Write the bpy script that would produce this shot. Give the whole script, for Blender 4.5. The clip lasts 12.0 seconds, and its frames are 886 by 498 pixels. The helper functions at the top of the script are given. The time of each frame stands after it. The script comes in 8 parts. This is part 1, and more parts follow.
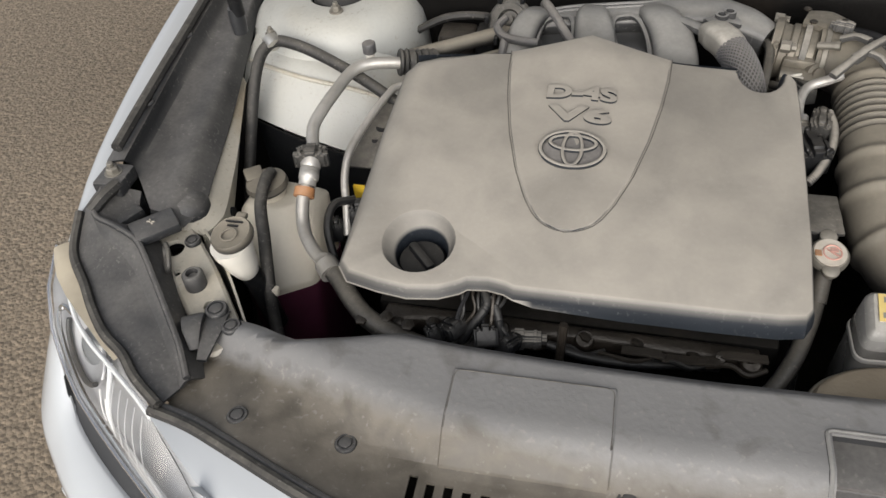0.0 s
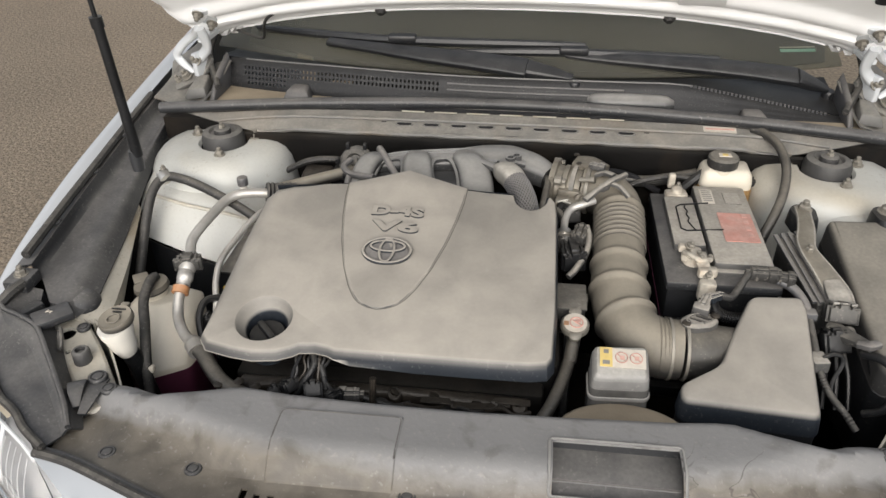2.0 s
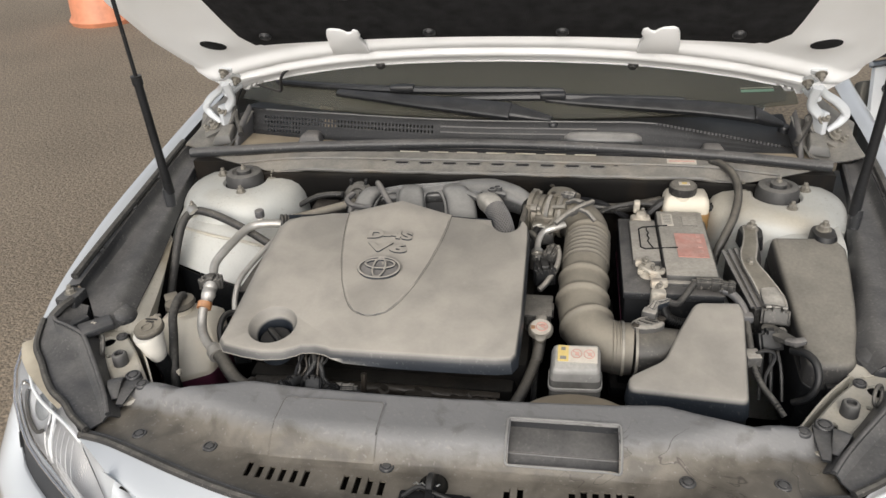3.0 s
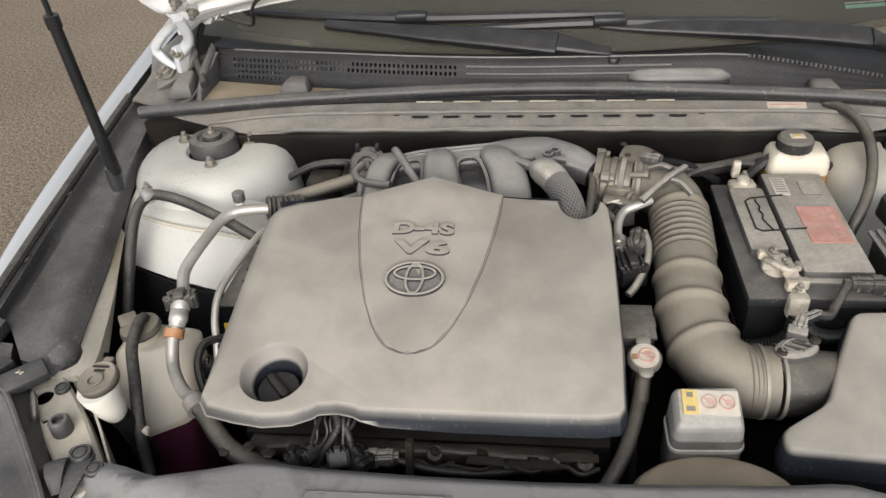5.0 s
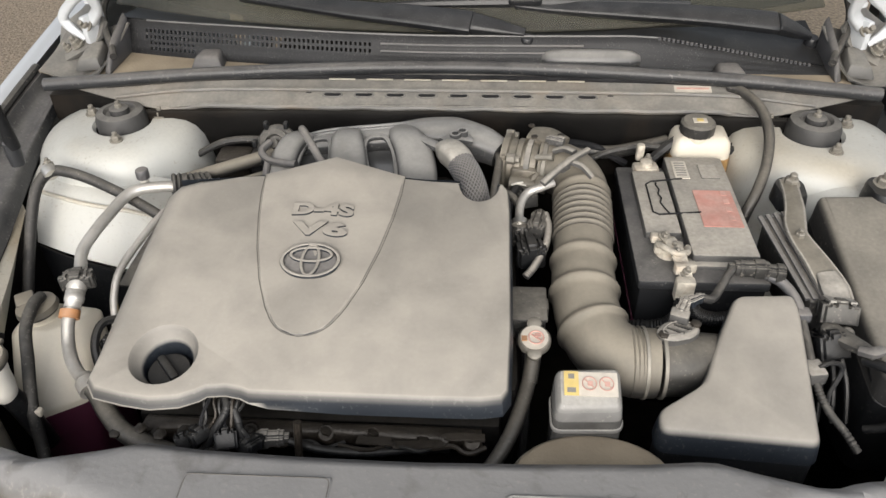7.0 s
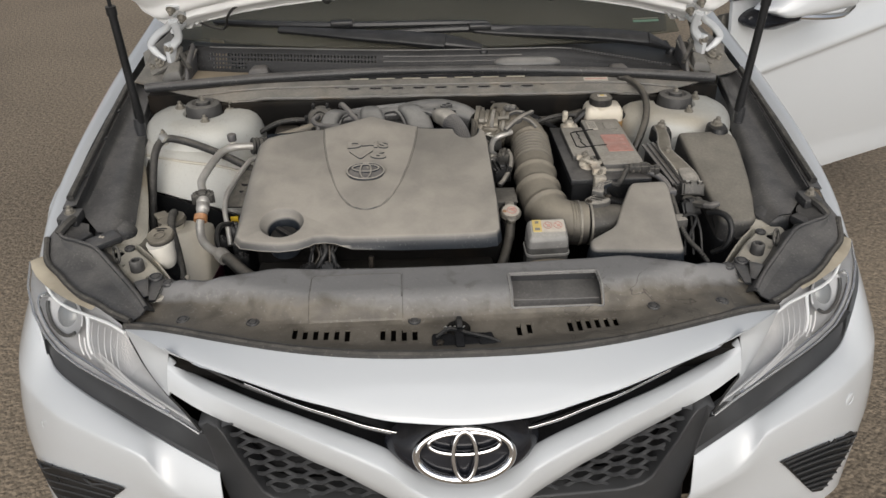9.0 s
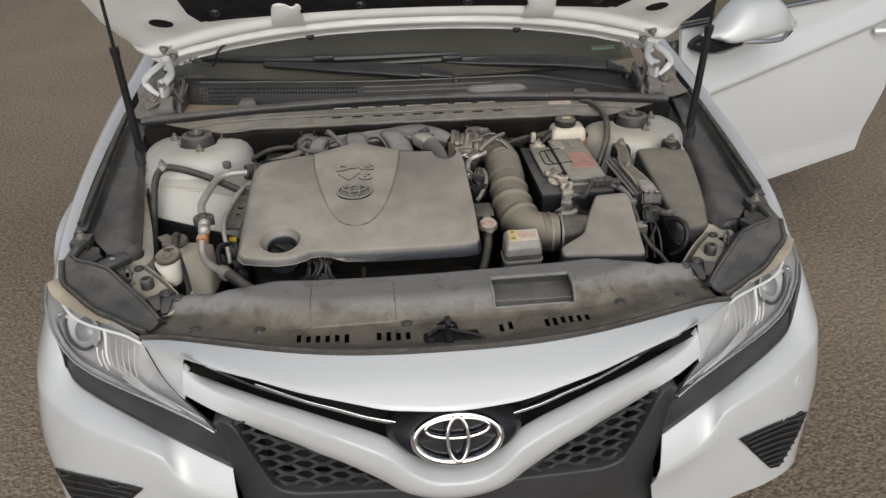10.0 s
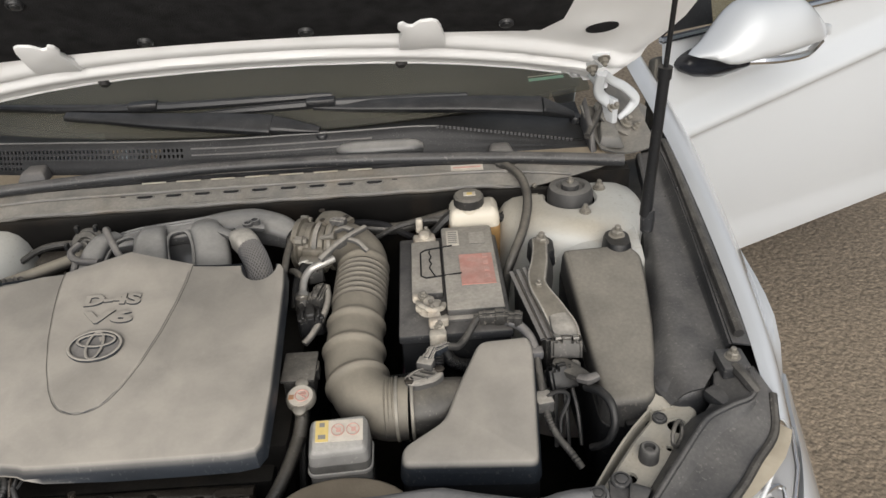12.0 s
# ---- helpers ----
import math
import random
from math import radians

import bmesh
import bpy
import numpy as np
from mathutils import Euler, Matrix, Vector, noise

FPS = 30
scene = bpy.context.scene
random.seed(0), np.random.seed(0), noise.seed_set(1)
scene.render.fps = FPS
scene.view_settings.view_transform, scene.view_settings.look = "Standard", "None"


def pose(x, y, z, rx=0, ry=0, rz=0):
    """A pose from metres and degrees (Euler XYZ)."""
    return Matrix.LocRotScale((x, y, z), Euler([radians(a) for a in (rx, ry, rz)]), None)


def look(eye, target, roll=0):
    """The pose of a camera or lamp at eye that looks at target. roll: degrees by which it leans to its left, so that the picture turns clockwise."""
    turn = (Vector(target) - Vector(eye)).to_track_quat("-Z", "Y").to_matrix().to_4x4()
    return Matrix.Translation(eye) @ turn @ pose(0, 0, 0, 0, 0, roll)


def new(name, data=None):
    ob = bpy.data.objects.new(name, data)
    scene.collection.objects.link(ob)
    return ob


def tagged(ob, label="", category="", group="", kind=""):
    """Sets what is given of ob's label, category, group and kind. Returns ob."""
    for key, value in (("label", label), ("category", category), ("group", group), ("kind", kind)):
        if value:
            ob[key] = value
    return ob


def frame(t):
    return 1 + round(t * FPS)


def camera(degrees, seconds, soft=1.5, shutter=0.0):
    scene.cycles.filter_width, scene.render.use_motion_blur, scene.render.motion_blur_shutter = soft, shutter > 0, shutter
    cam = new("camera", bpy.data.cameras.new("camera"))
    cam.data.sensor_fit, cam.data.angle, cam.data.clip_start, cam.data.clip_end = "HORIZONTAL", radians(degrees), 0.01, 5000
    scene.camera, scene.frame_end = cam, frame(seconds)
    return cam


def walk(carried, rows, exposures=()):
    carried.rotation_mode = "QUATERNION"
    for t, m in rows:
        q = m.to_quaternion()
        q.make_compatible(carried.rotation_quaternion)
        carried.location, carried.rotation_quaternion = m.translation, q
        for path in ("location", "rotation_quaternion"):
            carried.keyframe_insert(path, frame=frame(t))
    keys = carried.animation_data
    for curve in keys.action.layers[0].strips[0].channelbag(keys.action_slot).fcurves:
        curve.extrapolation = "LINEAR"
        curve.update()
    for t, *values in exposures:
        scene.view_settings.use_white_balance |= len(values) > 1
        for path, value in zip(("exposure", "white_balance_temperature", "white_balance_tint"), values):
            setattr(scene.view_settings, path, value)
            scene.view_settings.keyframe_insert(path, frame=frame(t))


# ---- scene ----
cam = camera(60.1, 12.0)
METRES, EYE, TILT, LEAN, TURN = 3.1, 1.38, -45.0, 3.46, 12.0
EAST, NORTH = -0.135, -0.143
ROWS = [
    (0.0, 0.0, 0.0, 0.0, 0.0, 0.0, -0.0),
    (0.5, 0.0127, -0.0025, 0.001, -2.08, 2.16, 0.04),
    (1.0, 0.0141, -0.0205, -0.0101, -4.01, 5.04, 0.44),
    (1.5, 0.024, -0.0458, -0.0169, -5.57, 8.67, 1.06),
    (2.0, 0.0403, -0.0858, -0.041, -5.35, 11.88, 1.26),
    (2.5, 0.0572, -0.1325, -0.071, -4.18, 14.57, 1.26),
    (3.0, 0.0634, -0.1426, -0.0727, -2.68, 15.63, 1.37),
    (5.0, 0.0332, -0.0294, -0.0032, -4.46, 9.38, 4.19),
    (5.5, 0.0737, -0.0107, 0.0172, -4.28, 7.86, 3.6),
    (6.0, 0.0973, -0.0021, 0.0303, -3.96, 6.79, 3.15),
    (6.5, 0.0934, -0.0109, 0.0258, -4.95, 6.39, 3.37),
    (7.0, 0.0601, -0.0354, 0.0006, -7.49, 6.75, 4.21),
    (7.5, 0.0279, -0.0665, -0.0269, -9.57, 7.83, 5.08),
    (9.5, -0.0441, -0.2128, -0.1493, -13.62, 14.14, 9.22),
    (10.0, -0.0532, -0.2235, -0.1516, -14.52, 14.74, 10.48),
    (10.5, -0.0254, -0.2063, -0.1346, -14.84, 14.95, 11.37),
    (11.0, 0.0242, -0.1785, -0.1116, -13.94, 14.73, 11.65),
    (11.5, 0.0771, -0.1457, -0.0862, -12.58, 14.09, 11.33),
    (12.0, 0.1338, -0.0886, -0.0278, -10.59, 13.32, 9.95),
]
walk(cam, [(t, pose(EAST, NORTH, EYE, TILT, LEAN, TURN) @ pose(METRES * x, METRES * y, METRES * z, 90 + pitch, roll, yaw)) for t, x, y, z, yaw, pitch, roll in ROWS], [(0.0, 0.26), (0.7, 0.37), (1.5, 0.46), (2.5, 0.35), (3.2, 0.35), (5.0, 0.45), (6.5, 0.52), (7.5, 0.62), (9.5, -0.23), (10.5, -0.17), (11.5, 0.02), (12.0, 0.17)])

# ---- light ----
world = bpy.data.worlds.new("sky")
scene.world = world
world.use_nodes = True
wn, wl = world.node_tree.nodes, world.node_tree.links
sky = wn.new("ShaderNodeTexSky")
sky.sky_type, sky.sun_disc = "NISHITA", False
sky.sun_elevation, sky.sun_rotation = radians(28), radians(180)
sky.dust_density, sky.air_density = 4.0, 1.0
wn["Background"].inputs["Strength"].default_value = 0.115
haze = wn.new("ShaderNodeHueSaturation")
haze.inputs["Saturation"].default_value = 0.45
wl.new(sky.outputs["Color"], haze.inputs["Color"])
wl.new(haze.outputs["Color"], wn["Background"].inputs["Color"])
sun_data = bpy.data.lights.new("sun", "SUN")
sun_data.energy, sun_data.angle, sun_data.color = 2.05, radians(85), (0.985, 0.985, 1.0)
sun = new("sun", sun_data)
sun.matrix_world = look((0.0, -5.5, 3.9), (0, 0.6, 0.7))

# ---- materials ----
DUST = (0.385, 0.352, 0.297)


def mat(name, color, rough=0.5, metal=0.0, var=0.15, scale=12.0, fine=180.0, bump=0.1, dust=0.0, dust_color=DUST,
        coat=0.0, stain=0.0, stain_color=(0.12, 0.09, 0.06), trans=0.0, ior=1.45, lo=0.25, hi=0.95, alpha=1.0, even=0.05, grain=0.15, speck=0.0, speck_color=(0.42, 0.40, 0.36), dust_rough=0.75):
    """Worn surface: two sizes of variation, stains in patches, dust that settles on faces that look up."""
    m = bpy.data.materials.new(name)
    m.use_nodes = True
    n, l = m.node_tree.nodes, m.node_tree.links
    b = n["Principled BSDF"]
    b.inputs["Metallic"].default_value, b.inputs["Roughness"].default_value = metal, rough
    b.inputs["Coat Weight"].default_value, b.inputs["Coat Roughness"].default_value = coat, 0.06
    b.inputs["Transmission Weight"].default_value, b.inputs["IOR"].default_value = trans, ior
    b.inputs["Alpha"].default_value = alpha
    tc = n.new("ShaderNodeTexCoord")

    def noise_at(s, detail=4.0, offset=0.0):
        t = n.new("ShaderNodeTexNoise")
        t.inputs["Scale"].default_value, t.inputs["Detail"].default_value = s, detail
        t.inputs["Distortion"].default_value = offset
        l.new(tc.outputs["Object"], t.inputs["Vector"])
        return t.outputs["Fac"]

    def ramp(sock, a, c):
        r = n.new("ShaderNodeMapRange")
        r.inputs["From Min"].default_value, r.inputs["From Max"].default_value = a, c
        l.new(sock, r.inputs["Value"])
        return r.outputs["Result"]

    def mix(fac, a, c):
        x = n.new("ShaderNodeMix")
        x.data_type = "RGBA"
        for sock, v in ((x.inputs[0], fac), (x.inputs[6], a), (x.inputs[7], c)):
            if isinstance(v, (int, float)):
                sock.default_value = v
            elif isinstance(v, tuple):
                sock.default_value = (*v, 1)
            else:
                l.new(v, sock)
        return x.outputs[2]

    def times(a, c):
        x = n.new("ShaderNodeMath")
        x.operation = "MULTIPLY"
        for sock, v in ((x.inputs[0], a), (x.inputs[1], c)):
            if isinstance(v, (int, float)):
                sock.default_value = v
            else:
                l.new(v, sock)
        return x.outputs[0]

    big, small = noise_at(scale), noise_at(fine, 2.0)
    dark = tuple(c * (1 - var) for c in color)
    light = tuple(min(1, c * (1 + var)) for c in color)
    col = mix(ramp(big, 0.3, 0.7), dark, light)
    if stain:
        col = mix(times(ramp(noise_at(scale * 0.6, 6.0, 0.6), 0.52, 0.72), stain), col, stain_color)
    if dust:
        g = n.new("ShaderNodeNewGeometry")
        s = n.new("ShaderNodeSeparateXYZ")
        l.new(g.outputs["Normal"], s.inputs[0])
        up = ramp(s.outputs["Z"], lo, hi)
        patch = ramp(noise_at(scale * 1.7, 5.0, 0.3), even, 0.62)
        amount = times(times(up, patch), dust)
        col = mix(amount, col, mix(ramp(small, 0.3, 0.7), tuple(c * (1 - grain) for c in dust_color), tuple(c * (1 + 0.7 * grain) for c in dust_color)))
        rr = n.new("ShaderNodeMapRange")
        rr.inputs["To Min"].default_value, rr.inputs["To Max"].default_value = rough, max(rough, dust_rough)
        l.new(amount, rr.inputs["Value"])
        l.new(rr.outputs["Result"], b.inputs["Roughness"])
    if speck:
        col = mix(times(ramp(noise_at(fine * 1.1, 3.0, 0.2), 0.60, 0.68), times(ramp(noise_at(scale * 2.3, 3.0), 0.38, 0.62), speck)), col, speck_color)
    l.new(col, b.inputs["Base Color"])
    if bump:
        bp = n.new("ShaderNodeBump")
        bp.inputs["Strength"].default_value, bp.inputs["Distance"].default_value = bump, 0.002
        l.new(small, bp.inputs["Height"])
        l.new(bp.outputs["Normal"], b.inputs["Normal"])
    return m


M_PAINT = mat("white_paint", (0.512, 0.53, 0.542), 0.28, var=0.015, scale=3, bump=0.0, coat=0.9)
M_PLATE = mat("stained_white_steel", (0.47, 0.445, 0.38), 0.45, var=0.12, scale=12, bump=0.08, dust=0.55, dust_color=(0.40, 0.35, 0.27), stain=0.85, stain_color=(0.30, 0.24, 0.155), speck=0.5, speck_color=(0.22, 0.18, 0.13))
M_INNER = mat("inner_white_paint", (0.52, 0.525, 0.495), 0.42, var=0.08, scale=7, bump=0.05, dust=0.36, dust_color=(0.43, 0.39, 0.315), stain=0.7, stain_color=(0.34, 0.275, 0.18), speck=0.45, speck_color=(0.30, 0.26, 0.20))
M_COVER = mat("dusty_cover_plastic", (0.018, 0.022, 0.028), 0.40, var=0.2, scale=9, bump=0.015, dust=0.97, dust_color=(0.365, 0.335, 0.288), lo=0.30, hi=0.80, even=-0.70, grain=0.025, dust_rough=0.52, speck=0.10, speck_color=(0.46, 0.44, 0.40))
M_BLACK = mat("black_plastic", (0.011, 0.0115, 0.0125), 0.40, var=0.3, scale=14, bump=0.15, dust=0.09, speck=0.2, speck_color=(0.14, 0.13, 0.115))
M_COWLBLACK = mat("weathered_black_plastic", (0.014, 0.0142, 0.0152), 0.46, var=0.3, scale=10, fine=420, bump=0.08, dust=0.24, dust_color=(0.105, 0.102, 0.098), dust_rough=0.5, speck=0.25, speck_color=(0.38, 0.37, 0.34))
M_WIPER = mat("black_wiper_paint", (0.012, 0.0125, 0.014), 0.33, var=0.2, scale=15, fine=420, bump=0.06, dust=0.30, dust_color=(0.16, 0.157, 0.152), speck=0.3, speck_color=(0.30, 0.29, 0.27))
# White car paint, lightened to put bounce light on the underside into its colour.
M_BONNET = mat("brightened_bonnet_paint", (0.85, 0.855, 0.85), 0.38, var=0.03, scale=6, bump=0.03, stain=0.12, stain_color=(0.50, 0.47, 0.42))
M_DUCT = mat("satin_black_duct", (0.030, 0.029, 0.027), 0.34, var=0.25, scale=16, bump=0.12, dust=0.55, dust_color=(0.24, 0.215, 0.175), speck=0.3, speck_color=(0.30, 0.27, 0.22))
M_THROTTLE = mat("dusty_cast_throttle", (0.21, 0.190, 0.155), 0.42, metal=0.35, var=0.35, scale=28, bump=0.4, dust=0.5, dust_color=(0.31, 0.280, 0.225), stain=0.6, stain_color=(0.10, 0.08, 0.055))
M_DUSTBLK = mat("dusty_black_connector", (0.035, 0.034, 0.032), 0.45, var=0.3, scale=30, bump=0.25, dust=0.6, dust_color=(0.24, 0.22, 0.185), speck=0.4, speck_color=(0.33, 0.30, 0.26))
M_FADERED = mat("faded_red_print", (0.56, 0.30, 0.25), 0.55, var=0.2, scale=60, bump=0.0, dust=0.35)
M_FADEYEL = mat("faded_yellow_label", (0.62, 0.46, 0.13), 0.55, var=0.15, scale=40, bump=0.0, dust=0.25)
M_FADELABEL = mat("faded_white_label", (0.60, 0.55, 0.47), 0.5, var=0.1, scale=40, bump=0.0, dust=0.45, stain=0.4, stain_color=(0.42, 0.35, 0.27))
M_MILKY = mat("dusty_clear_plastic", (0.20, 0.195, 0.185), 0.25, var=0.2, scale=18, bump=0.08, dust=0.75, dust_color=(0.40, 0.38, 0.335), even=-0.1, speck=0.3)
M_CLOUDY = mat("cloudy_clear_plastic", (0.085, 0.083, 0.078), 0.20, var=0.35, scale=22, bump=0.05, dust=0.30, dust_color=(0.33, 0.31, 0.27), coat=0.5)
M_SHIELD = mat("grey_dusty_plastic", (0.075, 0.075, 0.078), 0.42, var=0.2, scale=11, bump=0.2, dust=0.7, dust_color=(0.27, 0.25, 0.225), even=-0.2, stain=0.35, stain_color=(0.10, 0.085, 0.065))
M_TRIM = mat("black_side_trim", (0.026, 0.027, 0.029), 0.38, var=0.25, scale=10, bump=0.12, dust=0.55, dust_color=(0.215, 0.202, 0.185), dust_rough=0.5, speck=0.35, speck_color=(0.28, 0.265, 0.24))
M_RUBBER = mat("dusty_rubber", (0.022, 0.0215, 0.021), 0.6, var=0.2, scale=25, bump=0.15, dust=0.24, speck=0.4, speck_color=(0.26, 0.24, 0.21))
M_HOSE = mat("dusty_intake_rubber", (0.035, 0.033, 0.030), 0.48, var=0.25, scale=12, bump=0.12, dust=0.80, dust_color=(0.31, 0.275, 0.215), lo=-0.20, hi=0.85, even=-0.62, grain=0.05)
# Near-black dirty metal; the deep shade of the bay is put into its colour.
M_DARK = mat("shade_black_dirty_metal", (0.007, 0.0065, 0.006), 0.75, var=0.4, scale=9, bump=0.3, dust=0.05, stain=0.3, stain_color=(0.05, 0.035, 0.022))
M_CAST = mat("oily_cast_metal", (0.034, 0.028, 0.022), 0.40, metal=0.3, var=0.5, scale=22, bump=0.6, dust=0.09, stain=0.5, stain_color=(0.03, 0.022, 0.015))
M_ALU = mat("dull_aluminium", (0.58, 0.56, 0.52), 0.36, metal=0.55, var=0.2, scale=20, bump=0.2, dust=0.34, dust_color=(0.36, 0.32, 0.255), stain=0.5, stain_color=(0.16, 0.135, 0.10))
M_MANIFOLD = mat("grey_manifold_plastic", (0.060, 0.060, 0.060), 0.27, var=0.2, scale=12, bump=0.06, dust=0.80, dust_color=(0.36, 0.348, 0.322), even=-0.25, grain=0.06, speck=0.12, dust_rough=0.34)
M_BAREMAN = mat("bare_manifold_plastic", (0.035, 0.036, 0.038), 0.24, var=0.2, scale=14, bump=0.05, dust=0.25, dust_color=(0.20, 0.195, 0.18), grain=0.05, dust_rough=0.3)
M_CHROME = mat("chrome", (0.80, 0.80, 0.81), 0.10, metal=1.0, var=0.03, bump=0.0)
M_STEEL = mat("zinc_steel", (0.55, 0.54, 0.51), 0.35, metal=0.9, var=0.15, scale=30, bump=0.1, dust=0.3)
M_CORRODED = mat("corroded_lead", (0.46, 0.42, 0.35), 0.7, metal=0.2, var=0.35, scale=60, bump=0.8, dust=0.5, stain=0.35, stain_color=(0.34, 0.20, 0.11))
M_WHITEPL = mat("yellowed_white_plastic", (0.62, 0.57, 0.47), 0.4, var=0.1, scale=12, bump=0.05, dust=0.35)
M_FLUID = mat("brown_fluid_plastic", (0.33, 0.20, 0.08), 0.35, var=0.2, scale=20, bump=0.0)
M_PINK = mat("pink_coolant_plastic", (0.085, 0.022, 0.042), 0.35, var=0.25, scale=10, bump=0.0)
M_PAD = mat("felt_and_shade_black", (0.022, 0.022, 0.023), 0.95, var=0.3, scale=30, fine=400, bump=0.6)
M_COWLMETAL = mat("dusty_grey_panel", (0.11, 0.107, 0.10), 0.45, var=0.2, scale=14, bump=0.12, dust=0.85, even=0.15, dust_color=(0.265, 0.248, 0.216), stain=0.35, stain_color=(0.33, 0.25, 0.16))
M_SAND = mat("settled_sand", (0.34, 0.28, 0.20), 0.9, var=0.2, scale=12, bump=0.4)
M_RED = mat("faded_red_label", (0.50, 0.20, 0.16), 0.55, var=0.2, scale=30, bump=0.0, dust=0.55, dust_color=(0.50, 0.38, 0.32))
M_MOUNT = mat("dusty_grey_rubber", (0.045, 0.044, 0.043), 0.55, var=0.2, scale=25, bump=0.2, dust=0.75, dust_color=(0.20, 0.19, 0.17), even=-.3)
M_LABEL = mat("white_label", (0.72, 0.69, 0.62), 0.5, var=0.06, scale=30, bump=0.0, dust=0.15)
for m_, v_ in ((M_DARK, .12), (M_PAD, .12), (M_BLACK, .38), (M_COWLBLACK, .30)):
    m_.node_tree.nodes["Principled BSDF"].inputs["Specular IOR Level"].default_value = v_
M_YELLOW = mat("yellow_label", (0.75, 0.50, 0.04), 0.5, var=0.1, scale=30, bump=0.0)
M_INK = mat("grey_print", (0.20, 0.19, 0.17), 0.6, var=0.2, bump=0.0)
M_ORANGE = mat("orange_tape", (0.40, 0.185, 0.075), 0.6, var=0.2, scale=60, bump=0.1, dust=0.3)
M_LID = mat("dusty_black_lid", (0.034, 0.033, 0.032), 0.42, var=0.15, scale=10, bump=0.1, dust=0.90, dust_color=(0.235, 0.215, 0.178), even=-0.45, grain=0.1, speck=0.3, speck_color=(0.28, 0.26, 0.22))
M_CLAMP = mat("dull_clamp_steel", (0.22, 0.205, 0.175), 0.5, metal=0.4, var=0.2, scale=30, bump=0.1, dust=0.5)
M_BATTERY = mat("battery_grey_plastic", (0.075, 0.073, 0.070), 0.45, var=0.15, scale=15, bump=0.1, dust=0.9, dust_color=(0.40, 0.368, 0.315), even=-0.4, speck=0.3)
M_PALEDUST = mat("pale_dusty_plastic", (0.20, 0.19, 0.17), 0.45, var=0.2, scale=30, bump=0.15, dust=0.85, dust_color=(0.47, 0.44, 0.385), even=-.4)
M_GREEN = mat("green_sticker", (0.42, 0.75, 0.62), 0.5, var=0.1, bump=0.0)
M_INTERIOR = mat("dark_dashboard", (0.15, 0.142, 0.122), 0.8, var=0.15, scale=6, bump=0.05)
M_REFLECTOR = mat("headlight_reflector", (0.80, 0.80, 0.81), 0.16, metal=0.85, var=0.06, bump=0.0)
M_HLDARK = mat("headlight_housing", (0.46, 0.46, 0.47), 0.34, metal=0.25, var=0.15, bump=0.0)
M_SILVER = mat("satin_silver_facet", (0.62, 0.62, 0.63), 0.38, metal=0.35, var=0.08, bump=0.0)
M_HAZE = mat("yellowed_lens_edge", (0.38, 0.335, 0.255), 0.25, var=0.2, scale=15, bump=0.05, stain=0.4)
M_GLOSSBLK = mat("gloss_black_plastic", (0.012, 0.013, 0.017), 0.16, var=0.2, scale=20, bump=0.02, dust=0.06)
M_SATIN = mat("satin_dark_grey_plastic", (0.034, 0.035, 0.037), 0.44, var=0.2, scale=9, fine=600, bump=0.10, dust=0.16, dust_color=(0.14, 0.135, 0.125))
M_GUIDE = mat("white_light_guide", (0.86, 0.87, 0.88), 0.18, var=0.02, bump=0.0)
M_TYRE = mat("tyre_rubber", (0.02, 0.02, 0.02), 0.8, var=0.2, bump=0.3)


def thin_glass(name, tint, rough=0.02, film=0.0, film_color=(0.40, 0.37, 0.31)):
    """A thin pane: light passes straight through with a tint, and the surface mirrors by its angle."""
    m = bpy.data.materials.new(name)
    m.use_nodes = True
    n, l = m.node_tree.nodes, m.node_tree.links
    n.remove(n["Principled BSDF"])
    t, gl, mx, fr = n.new("ShaderNodeBsdfTransparent"), n.new("ShaderNodeBsdfGlossy"), n.new("ShaderNodeMixShader"), n.new("ShaderNodeLayerWeight")
    t.inputs["Color"].default_value = (*tint, 1)
    gl.inputs["Roughness"].default_value = rough
    pw = n.new("ShaderNodeMath")
    pw.operation, pw.inputs[1].default_value = "POWER", 4.0
    sc = n.new("ShaderNodeMapRange")
    sc.inputs["To Min"].default_value, sc.inputs["To Max"].default_value = 0.03, 0.75
    l.new(fr.outputs["Facing"], pw.inputs[0])
    l.new(pw.outputs[0], sc.inputs["Value"])
    l.new(sc.outputs["Result"], mx.inputs[0])
    l.new(t.outputs[0], mx.inputs[1])
    l.new(gl.outputs[0], mx.inputs[2])
    if film:
        df, m2, tc, nz, mr = n.new("ShaderNodeBsdfDiffuse"), n.new("ShaderNodeMixShader"), n.new("ShaderNodeTexCoord"), n.new("ShaderNodeTexNoise"), n.new("ShaderNodeMapRange")
        df.inputs["Color"].default_value = (*film_color, 1)
        nz.inputs["Scale"].default_value, nz.inputs["Detail"].default_value = 3.0, 4.0
        mr.inputs["To Min"].default_value, mr.inputs["To Max"].default_value = film * 0.6, film * 1.4
        l.new(tc.outputs["Object"], nz.inputs["Vector"])
        l.new(nz.outputs["Fac"], mr.inputs["Value"])
        l.new(mr.outputs["Result"], m2.inputs[0])
        l.new(mx.outputs[0], m2.inputs[1])
        l.new(df.outputs[0], m2.inputs[2])
        mx = m2
    l.new(mx.outputs[0], n["Material Output"].inputs["Surface"])
    return m


M_LENS = thin_glass("clear_lens", (0.96, 0.96, 0.95), 0.03, 0.04, (0.55, 0.53, 0.48))
M_WINDOW = thin_glass("tinted_window_glass", (0.86, 0.88, 0.80), 0.03)
M_SCREEN = thin_glass("dusty_windscreen_glass", (0.62, 0.63, 0.57), 0.03, 0.14, (0.38, 0.360, 0.310))
